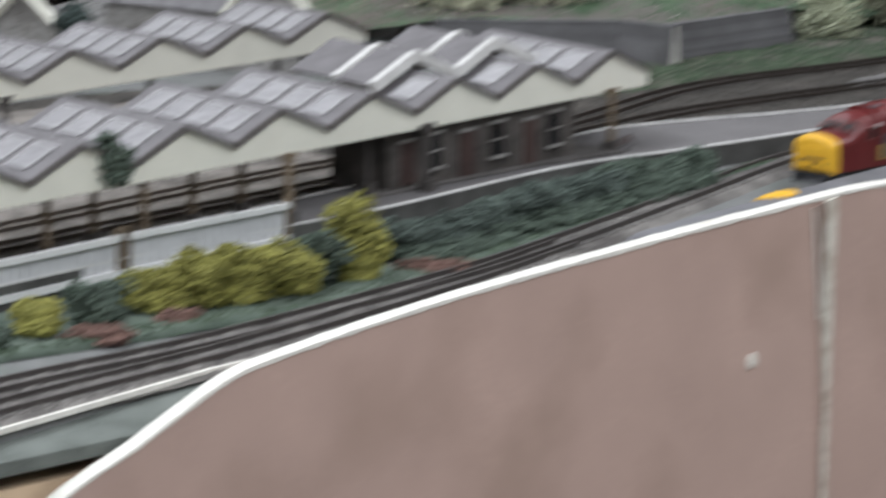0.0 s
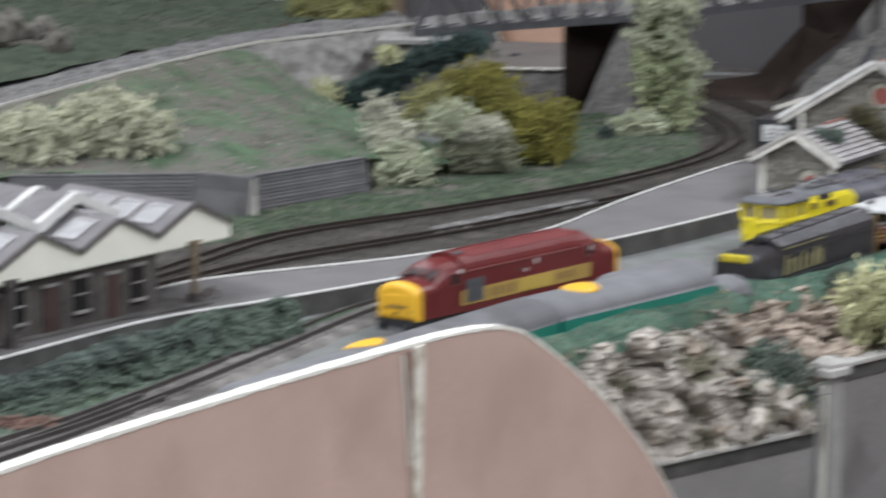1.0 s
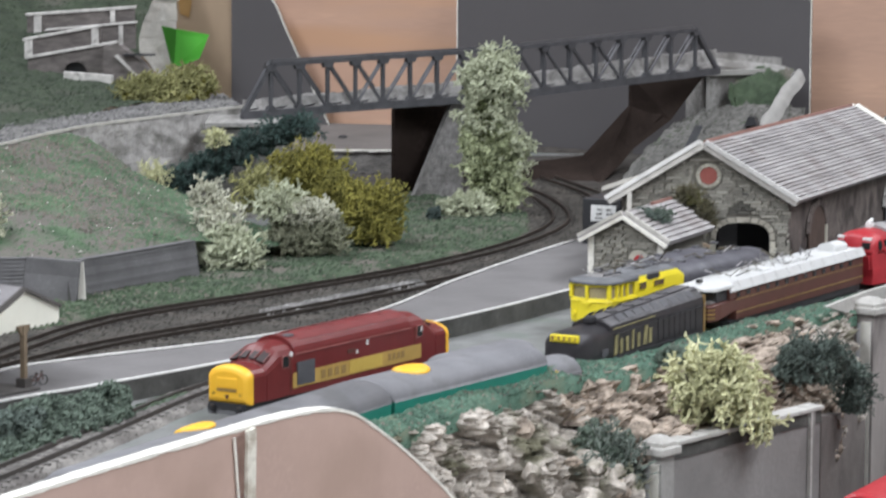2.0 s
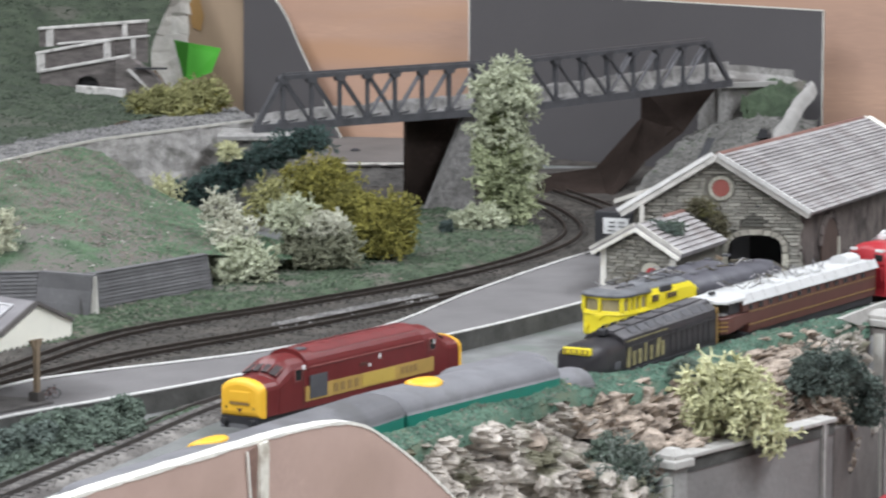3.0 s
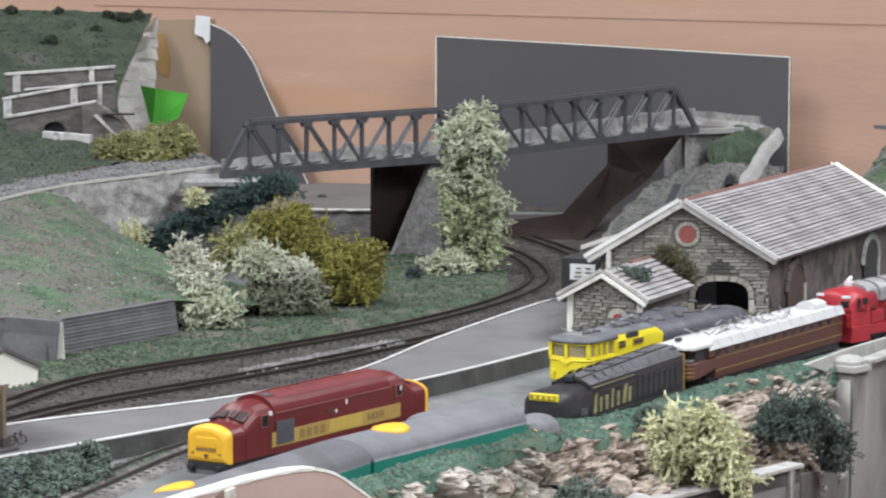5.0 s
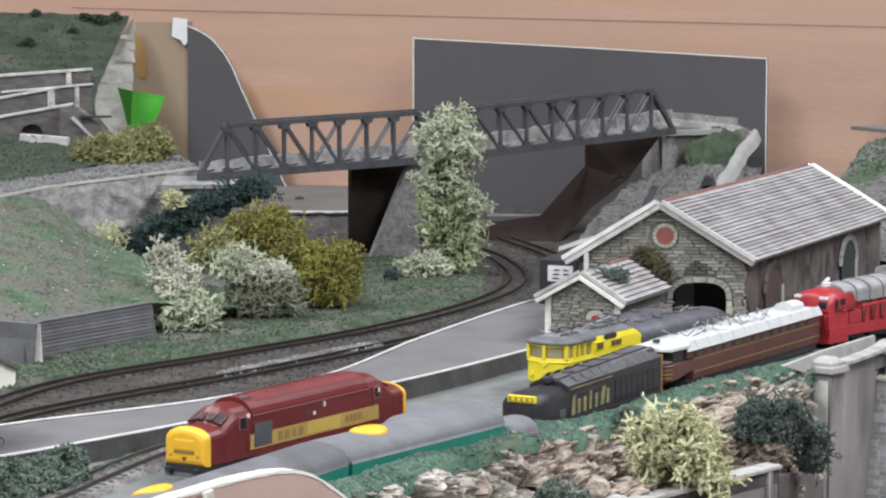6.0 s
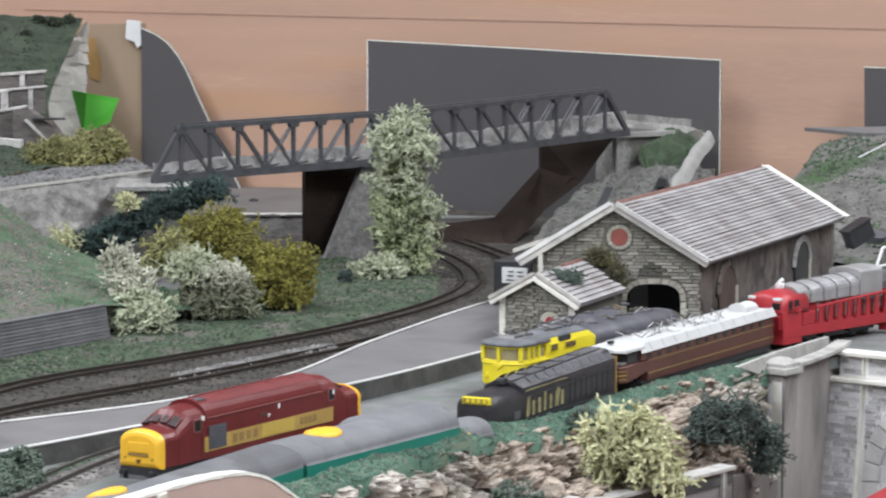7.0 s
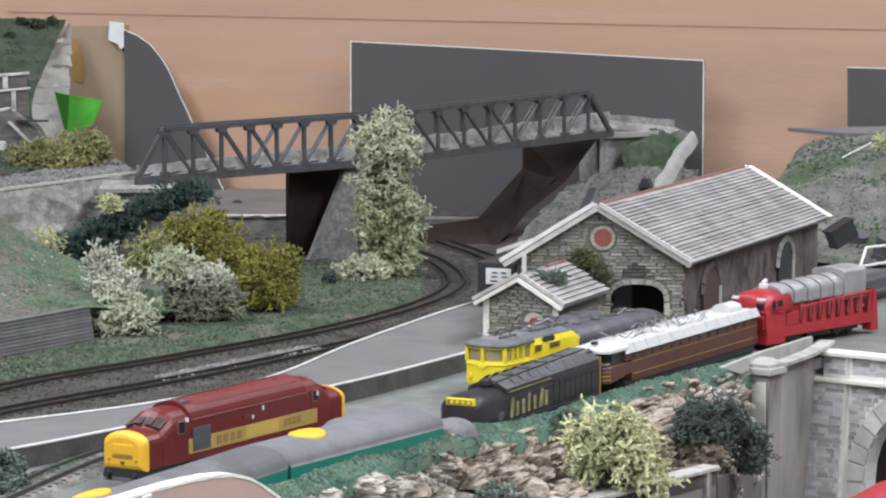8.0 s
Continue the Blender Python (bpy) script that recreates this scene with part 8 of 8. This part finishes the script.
# Inner green leaves, darkened so the gaps between twigs read as shade.
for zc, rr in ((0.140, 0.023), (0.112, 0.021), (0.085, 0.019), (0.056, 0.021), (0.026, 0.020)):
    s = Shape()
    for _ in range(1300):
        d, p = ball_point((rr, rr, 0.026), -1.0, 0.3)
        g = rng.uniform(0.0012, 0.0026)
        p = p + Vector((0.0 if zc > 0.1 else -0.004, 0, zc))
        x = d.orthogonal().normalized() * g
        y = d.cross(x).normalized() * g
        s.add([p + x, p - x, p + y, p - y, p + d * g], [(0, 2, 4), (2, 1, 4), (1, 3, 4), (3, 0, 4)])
    part("inner_leaves", s, FOAM_INNER, tall, "green inner lichen, darkened as if shaded")
lichen("bush", "low pale lichen bush at the tree's foot", (-0.0835, 3.46, 0.0105), (0.032, 0.026, 0.0155), 260, LICHEN_PALE, 0.0050, 0.0010, 3)
foam("bush", "dark round bush beside the pale lichen", (-0.1165, 3.43, 0.008), (0.0095, 0.010, 0.010), 500, FOAM_DARK, 0.0018)
foam("bush", "dry olive foam bush on the bank", (-0.2370, 3.32, 0.0605), (0.0450, 0.041, 0.0320), 8000, FOAM_OLIVE, 0.0017, base=0.01)
foam("bush", "olive yellow foam bush beside the line", (-0.1700, 3.20, 0.0330), (0.0420, 0.037, 0.0360), 8800, FOAM_OLIVE, 0.0017)
foam("bush", "olive foam bush joining two larger ones", (-0.2020, 3.25, 0.0500), (0.0270, 0.030, 0.0240), 4200, FOAM_OLIVE, 0.0017)
for x, y, z, rx, rz in ((-0.2370, 3.315, 0.0625, 0.046, 0.035), (-0.1700, 3.195, 0.035, 0.043, 0.038)):
    lichen("bush", "ragged olive sprigs standing out of the foam bush", (x, y, z), (rx, 0.04, rz), 330, OLIVE_TIPS, 0.0050, 0.0008, 3, 0.0, False)
lichen("bush", "white-tipped lichen bush leaning up with bare twigs", (-0.3130, 3.08, 0.0590), (0.0115, 0.012, 0.0210), 42, LICHEN_WHITE, 0.0070, 0.0014, 4, 0.0)
lichen("bush", "pale lichen twigs below the leaning white bush", (-0.2980, 3.06, 0.0350), (0.0150, 0.015, 0.0240), 60, LICHEN_WHITE, 0.0080, 0.0014, 4, 0.0, False)
lichen("bush", "pale green lichen bush at the wall's end", (-0.2880, 3.03, 0.0150), (0.0300, 0.025, 0.0230), 190, LICHEN_PALE, 0.0072, 0.0014, 4, 0.0)
lichen("bush", "white-tipped lichen bush among olive foliage", (-0.2520, 3.12, 0.0520), (0.0210, 0.020, 0.0150), 110, LICHEN_PALE, 0.0066, 0.0011, 4, 0.0)
lichen("bush", "white-tipped lichen bush sloping down among foliage", (-0.2230, 3.12, 0.0420), (0.0250, 0.022, 0.0110), 130, LICHEN_WHITE, 0.0056, 0.0010, 4, 0.0, False)
# The pale bush's shaded lower side, put into the colour of darker lichen.
lichen("bush", "lower lichen bush coloured as the white-tipped one's shaded side", (-0.2240, 3.12, 0.0210), (0.0420, 0.026, 0.0200), 330, LICHEN_SHADE, 0.0058, 0.0012, 4, 0.0)
foam("bush", "undergrowth coloured as shade below the pale lichen", (-0.2240, 3.12, 0.0200), (0.0360, 0.024, 0.0200), 3200, LICHEN_SHADE, 0.0018)
lichen("bush", "dry olive twigs between the pale bushes", (-0.2760, 3.17, 0.0580), (0.0190, 0.018, 0.0240), 110, LICHEN_OLIVE, 0.0068, 0.0011, 4, 0.0, False)
for k, (x, z) in enumerate(((-0.388, 0.036), (-0.366, 0.047), (-0.344, 0.058), (-0.322, 0.070), (-0.300, 0.080), (-0.278, 0.090), (-0.257, 0.098))):
    foam("hedge_bush", "dark blue-green hedge bush climbing to the bridge", (x, 3.43, z - 0.002), (0.022, 0.021, 0.019 - 0.0013 * k), 1500, FOAM_DARK, base=z - 0.030)
    lichen("hedge_bush", "ragged dark twigs of the climbing hedge", (x, 3.425, z), (0.024, 0.022, 0.021 - 0.0013 * k), 80, FOAM_TEAL, 0.0056, 0.0009, 3, z - 0.030, False)
lichen("bush", "small yellow tuft on the stone wall", (-0.340, 3.415, 0.086), (0.011, 0.010, 0.009), 70, LICHEN_YELLOW, 0.005, 0.0008, 2, 0.078)
lichen("bush", "small dry tuft at the hedge's foot", (-0.400, 3.38, 0.046), (0.014, 0.012, 0.017), 60, LICHEN_YELLOW, 0.008, 0.0007, 3, 0.03)
for x, y, z, rx, rz in ((-0.447, 3.70, 0.112, 0.030, 0.018), (-0.399, 3.72, 0.117, 0.034, 0.022), (-0.425, 3.69, 0.108, 0.030, 0.016)):
    lichen("bush", "olive and yellow lichen bush behind the lane", (x, y, z), (rx, 0.025, rz), 200, LICHEN_OLIVE, 0.007, 0.0010, 3, 0.098)
    foam("bush", "olive undergrowth behind the lane", (x, y + 0.008, z - 0.004), (rx, 0.025, rz * 0.9), 1200, FOAM_OLIVE, base=0.098)
for x, y, z, rx, rz in ((-0.590, 2.865, 0.054, 0.054, 0.037), (-0.527, 2.890, 0.062, 0.062, 0.041)):
    lichen("bush", "broad pale lichen bush on the embankment", (x, y, z), (rx, 0.035, rz), 1000, LICHEN_CREAM, 0.0050, 0.0012, 4, 0.03)
    foam("bush", "dark undergrowth below the pale lichen", (x, y + 0.01, z - 0.012), (rx * 0.9, 0.03, rz * 0.7), 1500, FOAM_MID, base=0.03)
# front bushes
lichen("bush", "yellow-green lichen bush hanging over the wall", (0.1230, 2.43, -0.002), (0.0350, 0.028, 0.0300), 330, LICHEN_YELLOW, 0.0068, 0.0016, 4, -0.034)
lichen("bush", "yellow-green lichen sprays trailing over the coping", (0.1450, 2.44, -0.026), (0.0230, 0.020, 0.0110), 60, LICHEN_YELLOW, 0.0072, 0.0015, 4, -0.034, False)
foam("bush", "green undergrowth inside the yellow-green lichen", (0.1240, 2.445, -0.004), (0.0270, 0.020, 0.0220), 1500, FOAM_MID, 0.0020, base=-0.034)
foam("bush", "dark blue-green bush on the rocks", (0.205, 2.58, -0.006), (0.032, 0.028, 0.023), 4200, FOAM_HEDGE, 0.0022, base=-0.03)
lichen("bush", "ragged dark twigs standing out of the bush", (0.205, 2.575, -0.004), (0.033, 0.028, 0.024), 150, FOAM_HEDGE, 0.0058, 0.0006, 4, -0.03, False)
lichen("bush", "ragged dark twigs trailing beside the pillar", (0.238, 2.60, -0.032), (0.013, 0.015, 0.026), 90, FOAM_HEDGE, 0.0056, 0.0006, 4, -0.06, False)
foam("bush", "dark trailing bush beside the pillar", (0.240, 2.60, -0.032), (0.014, 0.016, 0.024), 1500, FOAM_HEDGE, base=-0.06)
foam("bush", "dark bush among the rocks", (0.0470, 2.350, -0.042), (0.0270, 0.020, 0.0320), 4600, FOAM_MID, 0.0018, base=-0.072)
lichen("bush", "grey-green twigs among the rocks", (0.0480, 2.340, -0.042), (0.0280, 0.020, 0.0330), 130, FOAM_GREYGREEN, 0.0055, 0.0008, 3, -0.072, False)
lichen("bush", "pale grey-green sprays among the rocks", (0.0480, 2.325, -0.055), (0.0180, 0.012, 0.0150), 26, LICHEN_SHADE, 0.0060, 0.0008, 3, -0.072, False)
foam("bush", "small green tuft on the bank", (0.093, 2.52, 0.006), (0.016, 0.014, 0.010), 500, FOAM_MID, base=-0.002)
foam("creeper", "dark creeper growing on the hut's roof", (0.0920, 2.918, 0.0665), (0.0200, 0.022, 0.0075), 2000, FOAM_HEDGE, 0.0017, base=0.050)
lichen("creeper", "thin dark sprigs on the hut's roof", (0.0920, 2.916, 0.0670), (0.0200, 0.022, 0.0080), 60, FOAM_MID, 0.0038, 0.0005, 3, 0.050, False)
lichen("creeper", "dry olive creeper on the shed gable", (0.1245, 3.006, 0.0760), (0.0140, 0.005, 0.0055), 90, DRY_TWIG, 0.0042, 0.0005, 3, 0.062, False)
foam("creeper", "olive creeper leaves on the shed gable", (0.1310, 3.006, 0.0735), (0.0110, 0.004, 0.0090), 300, FOAM_DRY, 0.0013, base=0.058)
lichen("creeper", "dark dead creeper hanging beside the wagon door", (0.1405, 3.006, 0.0560), (0.0065, 0.005, 0.0180), 120, DRY_TWIG, 0.0042, 0.0005, 3, 0.02, False)
# planting along the station siding
for x, y, z, rx, rz in ((-0.581, 1.70, 0.011, 0.016, 0.013), (-0.535, 1.778, 0.013, 0.024, 0.017), (-0.515, 1.795, 0.016, 0.022, 0.020), (-0.496, 1.808, 0.018, 0.026, 0.023), (-0.472, 1.835, 0.016, 0.022, 0.019), (-0.449, 1.895, 0.026, 0.021, 0.026), (-0.445, 1.885, 0.010, 0.014, 0.014)):
    foam("bush", "lime green foliage bush beside the siding", (x, y, z), (rx * 1.05, rx * 0.95, rz * 0.95), 2400, FOAM_LIME, 0.0019)
for x, y, z, rx, rz in ((-0.559, 1.74, 0.012, 0.022, 0.014), (-0.467, 1.872, 0.018, 0.021, 0.018), (-0.590, 1.66, 0.009, 0.012, 0.010), (-0.61, 1.63, 0.009, 0.014, 0.010), (-0.548, 1.775, 0.010, 0.018, 0.012)):
    foam("bush", "dusky blue-green bush beside the siding", (x, y, z), (rx, rx, rz), 1500, FOAM_MID, 0.0020)
for k in range(13):
    u = k / 12
    x, y = -0.432 + 0.125 * u, 1.955 + 0.315 * u + 0.02 * u * (1 - u)
    zz = 0.013 + rng.uniform(-0.002, 0.003)
    leaf = FOAM_HEDGE if k < 9 else FOAM_MID
    foam("hedge_bush", "dark grey-green hedge bush below the platform", (x + rng.uniform(-0.003, 0.003), y, zz), (0.020, 0.021, 0.012 + rng.uniform(-0.002, 0.003)), 1500, leaf, 0.0020)
    foam("hedge_bush", "grey-green low growth before the hedge", (x + 0.012, y - 0.012, 0.005), (0.017, 0.018, 0.0075), 700, FOAM_MID, 0.0018)
for x, y, rx in ((-0.545, 1.70, 0.022), (-0.515, 1.755, 0.014), (-0.411, 1.928, 0.024)):
    foam("ground_cover", "rust brown ground cover beside the siding", (x, y, 0.003), (rx, 0.016, 0.005), 700, FOAM_RUST, 0.0018)
foam("tree", "dark small tree growing through the canopy", (-0.588, 1.862, 0.0700), (0.0150, 0.014, 0.0200), 1300, FOAM_MID, 0.0020, base=0.013, category="tree")
foam("tree", "dark leafy tree beside the stone house", (-0.797, 2.42, 0.072), (0.019, 0.017, 0.021), 1400, FOAM_DARK, 0.0024, base=0.0, category="tree")
lichen("bush", "yellow tuft on the stony hill", (0.506, 3.84, 0.108), (0.014, 0.012, 0.018), 80, LICHEN_YELLOW, 0.007, 0.0008, 2, 0.09)

for x, y, z, r in ((-0.600, 4.20, 0.209, 0.013), (-0.545, 4.24, 0.222, 0.009), (-0.66, 4.22, 0.214, 0.010), (-0.515, 4.27, 0.236, 0.012), (-0.497, 4.28, 0.238, 0.010), (-0.535, 4.28, 0.238, 0.009), (-0.60, 4.29, 0.242, 0.008), (-0.66, 4.29, 0.243, 0.009), (-0.71, 4.29, 0.243, 0.010), (-0.505, 4.24, 0.210, 0.009)):
    foam("bush", "small dark green bush on the steep hillside", (x, y, z), (r, r, r * 0.75), 420, FOAM_HILL, 0.0019, base=z - 0.012)

# rock garden above the lane
ROCKERY = mat("dark_rockery_stone", (0.085, 0.077, 0.066), (0.16, 0.147, 0.128), 0.95, 0.35, 60, 300, 0.9, stain=(0.035, 0.03, 0.025), stain_scale=50, mottle=1.0)
for k in range(36):
    p = Vector((-0.70 + rng.uniform(-0.05, 0.05), 3.32 + rng.uniform(-0.05, 0.05), 0.098 + rng.uniform(-0.016, 0.024)))
    r = rng.uniform(0.008, 0.020)
    bm = bmesh.new()
    bmesh.ops.create_icosphere(bm, subdivisions=2, radius=r)
    for vert in bm.verts:
        vert.co *= 1 + 0.5 * noise.noise(vert.co * 90 + p * 70)
    me = bpy.data.meshes.new("rock")
    bm.to_mesh(me)
    bm.free()
    me.materials.append(ROCKERY)
    ob = new("rock", me)
    ob.matrix_world = Matrix.Translation(p)
    tagged(ob, "rough grey rock in the hillside rockery", "rock", "rockery rocks")

# scattered turf tufts and litter on the grass
def tufts(label, corners, count, materials, size):
    a, b, c, d = [Vector(p) for p in corners]
    s = Shape()
    for _ in range(count):
        u, v = rng.random(), rng.random()
        p = a.lerp(b, u).lerp(d.lerp(c, u), v)
        g = size * rng.uniform(0.5, 1.5)
        t = rng.random() * 6
        x, y = Vector((math.cos(t), math.sin(t), 0.3)) * g, Vector((-math.sin(t), math.cos(t), 0)) * g * 0.7
        s.add([p + x, p - x, p + y, p - y, p + UP * g], [(0, 2, 4), (2, 1, 4), (1, 3, 4), (3, 0, 4)])
    ob = solid("turf_scatter", s, materials, label, "grass", kind="stuff")
    return ob


def tufts_on(label, hill_label, count, material, size, lift=0.0, keep=None, lean=False):
    """Small tufts strewn over a hill's surface."""
    rows = HILLS[hill_label]
    s = Shape()
    n = 0
    while n < count:
        j, i = rng.randrange(len(rows) - 1), rng.randrange(len(rows[0]) - 1)
        if lean:
            i = max(i, *(rng.randrange(len(rows[0]) - 1) for _ in range(6)))
        u, v = rng.random(), rng.random()
        p = rows[j][i].lerp(rows[j][i + 1], u).lerp(rows[j + 1][i].lerp(rows[j + 1][i + 1], u), v)
        n += 1
        if keep and not keep(p):
            continue
        g = size * rng.uniform(0.5, 1.6)
        t = rng.random() * 6
        x, y = Vector((math.cos(t), math.sin(t), rng.uniform(-0.4, 0.4))) * g, Vector((-math.sin(t), math.cos(t), rng.uniform(-0.4, 0.4))) * g * 0.7
        p = p + UP * lift
        s.add([p + x, p - x, p + y, p - y, p + UP * g * 0.8], [(0, 2, 4), (2, 1, 4), (1, 3, 4), (3, 0, 4)])
    return solid("turf_scatter", s, material, label, "grass", kind="stuff")


BANK = "grassy embankment with worn brown turf"
patch = lambda p: noise.noise(Vector((p.x * 9, p.y * 5, 3.0))) > -0.22
tufts_on("scattered green turf on the embankment", BANK, 4200, mat("green_turf_tufts", (0.05, 0.11, 0.05), (0.10, 0.17, 0.09), 0.95, 0.3, 30, 500, 0.3, island=0.3), 0.0014)
tufts_on("thick green turf on the embankment's shoulder", BANK, 9000, mat("fresh_turf_tufts", (0.062, 0.112, 0.062), (0.105, 0.165, 0.10), 0.95, 0.25, 30, 500, 0.3, island=0.25), 0.0015, lean=True)
tufts_on("dry brown turf on the embankment", BANK, 17000, mat("brown_turf_tufts", (0.13, 0.105, 0.09), (0.20, 0.17, 0.145), 0.95, 0.3, 30, 500, 0.3, island=0.3), 0.0012, keep=patch)
tufts_on("pale litter and leaves on the embankment", BANK, 160, PLASTER, 0.0010, 0.0006)
tufts_on("scattered dark turf on the hillside", "dark green steep hillside of scattered turf", 15000, mat("dark_turf_tufts", (0.026, 0.038, 0.023), (0.046, 0.062, 0.038), 0.95, 0.3, 30, 500, 0.3, island=0.3), 0.0018)
SLOPE_BITS = mat("grey_slope_rubble", (0.095, 0.093, 0.083), (0.165, 0.160, 0.146), 0.95, 0.3, 60, 300, 0.5, island=0.35, stain=(0.08, 0.10, 0.065), stain_scale=40)
RUBBLE = mat("dark_rubble", (0.11, 0.106, 0.096), (0.19, 0.182, 0.168), 0.95, 0.3, 40, 300, 0.4, island=0.5)
GRIT = mat("mixed_grit", (0.031, 0.026, 0.023), (0.072, 0.065, 0.056), 0.95, 0.35, 40, 300, 0.4, island=0.6)
tufts_on("stones and turf on the stony hill", "stony grey hillside with patches of turf", 6000, RUBBLE, 0.0018)
tufts_on("green tufts on the stony hill", "stony grey hillside with patches of turf", 6500, mat("hill_moss", (0.040, 0.072, 0.036), (0.075, 0.11, 0.062), 0.95, 0.3, 30, 500, 0.3, island=0.35), 0.0024, keep=lambda p: p.z > 0.082 - 0.10 * (p.x - 0.42) and noise.noise(p * 14) > -0.25 or noise.noise(p * 11) > 0.3)
tufts_on("scattered turf on the verge beside the main line", "green turf verge beside the main line", 7000, mat("verge_tufts", (0.029, 0.053, 0.027), (0.06, 0.086, 0.05), 0.95, 0.35, 30, 400, 0.3, island=0.5), 0.0017)
tufts_on("dry specks on the verge beside the main line", "green turf verge beside the main line", 1500, bpy.data.materials["brown_turf_tufts"], 0.0013)
tufts_on("green scatter on the bank above the rocks", "green scatter bank above the rock face", 6500, mat("teal_tufts", (0.05, 0.11, 0.08), (0.10, 0.165, 0.12), 0.95, 0.3, 30, 400, 0.3, island=0.45), 0.0014)
tufts_on("brown specks on the bank above the rocks", "green scatter bank above the rock face", 700, bpy.data.materials["brown_turf_tufts"], 0.0014)
tufts_on("loose grit on the main line bed", "dirty brown ballast under the main line", 16000, GRIT, 0.0011, 0.0002)
for lab in ("weathered main line track on brown ballast curving under the bridge", "weathered main line track beside the island platform"):
    tufts_on("grit between the rails of the main line", lab, 2200, GRIT, 0.0010, 0.0002)
for lab in ("siding track in grey ballast beside the platform hedge", "siding track merging from the layout's edge"):
    tufts_on("pale grit between the rails of the siding", lab, 2600, BALLAST, 0.0010, 0.0002)
tufts_on("scattered growth on the siding verge", "dusty green verge along the siding track", 1500, bpy.data.materials["verge_tufts"], 0.0013)
tufts_on("soot and grit in the dark cutting", "broken grey stone slope below the abutment", 1500, SLOPE_BITS, 0.0018)
tufts_on("broken stones on the abutment slope", "broken grey stone slope below the abutment", 140, SLOPE_BITS, 0.0030)
for a, b in (((-0.240, 2.766), (-0.182, 2.866)), ((-0.182, 2.866), (-0.116, 2.968))):
    tufts("scattered grey stones heaped between the main line tracks", ((*a, 0.002), (*b, 0.002), (b[0] + 0.010, b[1] - 0.026, 0.002), (a[0] + 0.008, a[1] - 0.022, 0.002)), 900, mat("pale_loose_ballast", (0.13, 0.126, 0.122), (0.26, 0.25, 0.242), 0.95, 0.3, 40, 300, 0.4, island=0.4) if a[0] < -0.2 else bpy.data.materials["pale_loose_ballast"], 0.0017)

HILLS["lane"] = [[p, p.lerp(q, 0.5) + UP * 0.001, q + UP * 0.001] for p, q in zip(la, lb)]
tufts_on("loose gravel strewn over the grey lane", "lane", 5200, mat("lane_gravel", (0.10, 0.096, 0.096), (0.19, 0.184, 0.184), 0.95, 0.3, 40, 300, 0.4, island=0.5), 0.0017)

# stones of the shed, the hut and the portal
def in_gable(u, z):
    x = u / SG.length
    roof = EAVE + (RIDGE - EAVE) * (1 - abs(x - 0.5) * 2) - 0.002
    if not (0.01 < x < 0.99 and -0.002 < z < roof):
        return False
    if ((x - 0.508) * SG.length) ** 2 + (z - 0.0930) ** 2 < 0.0128 ** 2:
        return False
    dx = (x - 0.714) * SG.length
    if z < 0.0375 and abs(dx) < half + 0.006:
        return False
    return (abs(dx) / (half + 0.0055)) ** 2.78 + (max(0, z - 0.0345) / (ris + 0.0055)) ** 2.78 > 1


stones(gable, lambda u, z: S0 + SG.normalized() * u + UP * z + SN * 0.0004, in_gable, 0.0, SG.length, 0.0, RIDGE, 0.0031, 0.0094, SHED_STONE)
# sooty stones over the wagon door
SOOT = mat("sooted_stone", (0.075, 0.071, 0.062), (0.14, 0.134, 0.116), 0.95, 0.3, 90, 500, 0.5)
sooted = {}
for ob in gable.children:
    if ob.name.startswith("stone"):
        p = ob.matrix_basis.translation
        du, dz = (p.x - S0.x - 0.70 * SG.x) / 0.013, (p.z - 0.0610) / 0.0095
        if du * du + dz * dz < rng.uniform(0.5, 1.2):
            if ob.data.name not in sooted:
                m = ob.data.copy()
                m.materials[0] = SOOT
                sooted[ob.data.name] = m
            ob.data = sooted[ob.data.name]
stones(hut_gable, lambda u, z: H0 + HG.normalized() * u + UP * z + SN * 0.0004, lambda u, z: 0.005 < u < 0.067 and -0.012 < z < hw + (hr - hw) * (1 - abs(u / HG.length - 0.5) * 2) - 0.003 and (u - 0.0489) ** 2 + (z - 0.0178) ** 2 > 0.0105 ** 2, 0.004, 0.070, -0.012, hr, 0.0031, 0.0090, SHED_STONE)


def in_portal(u, z):
    if z > 0.0005 or u < (0.028 if z > -0.0155 else 0.0285 + 0.067 * (z + 0.021)) or u > 0.13 or -0.0225 < z < -0.0155:
        return False
    if z > -0.0155:
        return True
    if z < ac_z:
        return abs(u - ac_u) > ar + ring_w + 0.0005
    return ((u - ac_u) / (ar + ring_w)) ** 2 + ((z - ac_z) / (rise_r + ring_w)) ** 2 > 1.02


stones(pface, lambda u, z: pp(u, z, 0.0004), in_portal, 0.018, 0.13, -0.128, 0.0, 0.0041, 0.0085, BLOCK, "block", 0.0005)
stones(pface, lambda u, z: pp(u, z, 0.0064), lambda u, z: -0.0068 + 0.0845 * (z + 0.0212) <= u < 0.0252 + 0.067 * (z + 0.0208) and z < -0.0225, -0.018, 0.0258, -0.128, -0.022, 0.0041, 0.0090, BLOCK, "block", 0.0005)
stones(pface, lambda u, z: pp(u, z, 0.0004), lambda u, z: 0.0 <= u < 0.0245 and z > -0.0155 and z < 0.0005, 0.0, 0.0245, -0.0155, 0.0, 0.0041, 0.0090, BLOCK, "block", 0.0005)
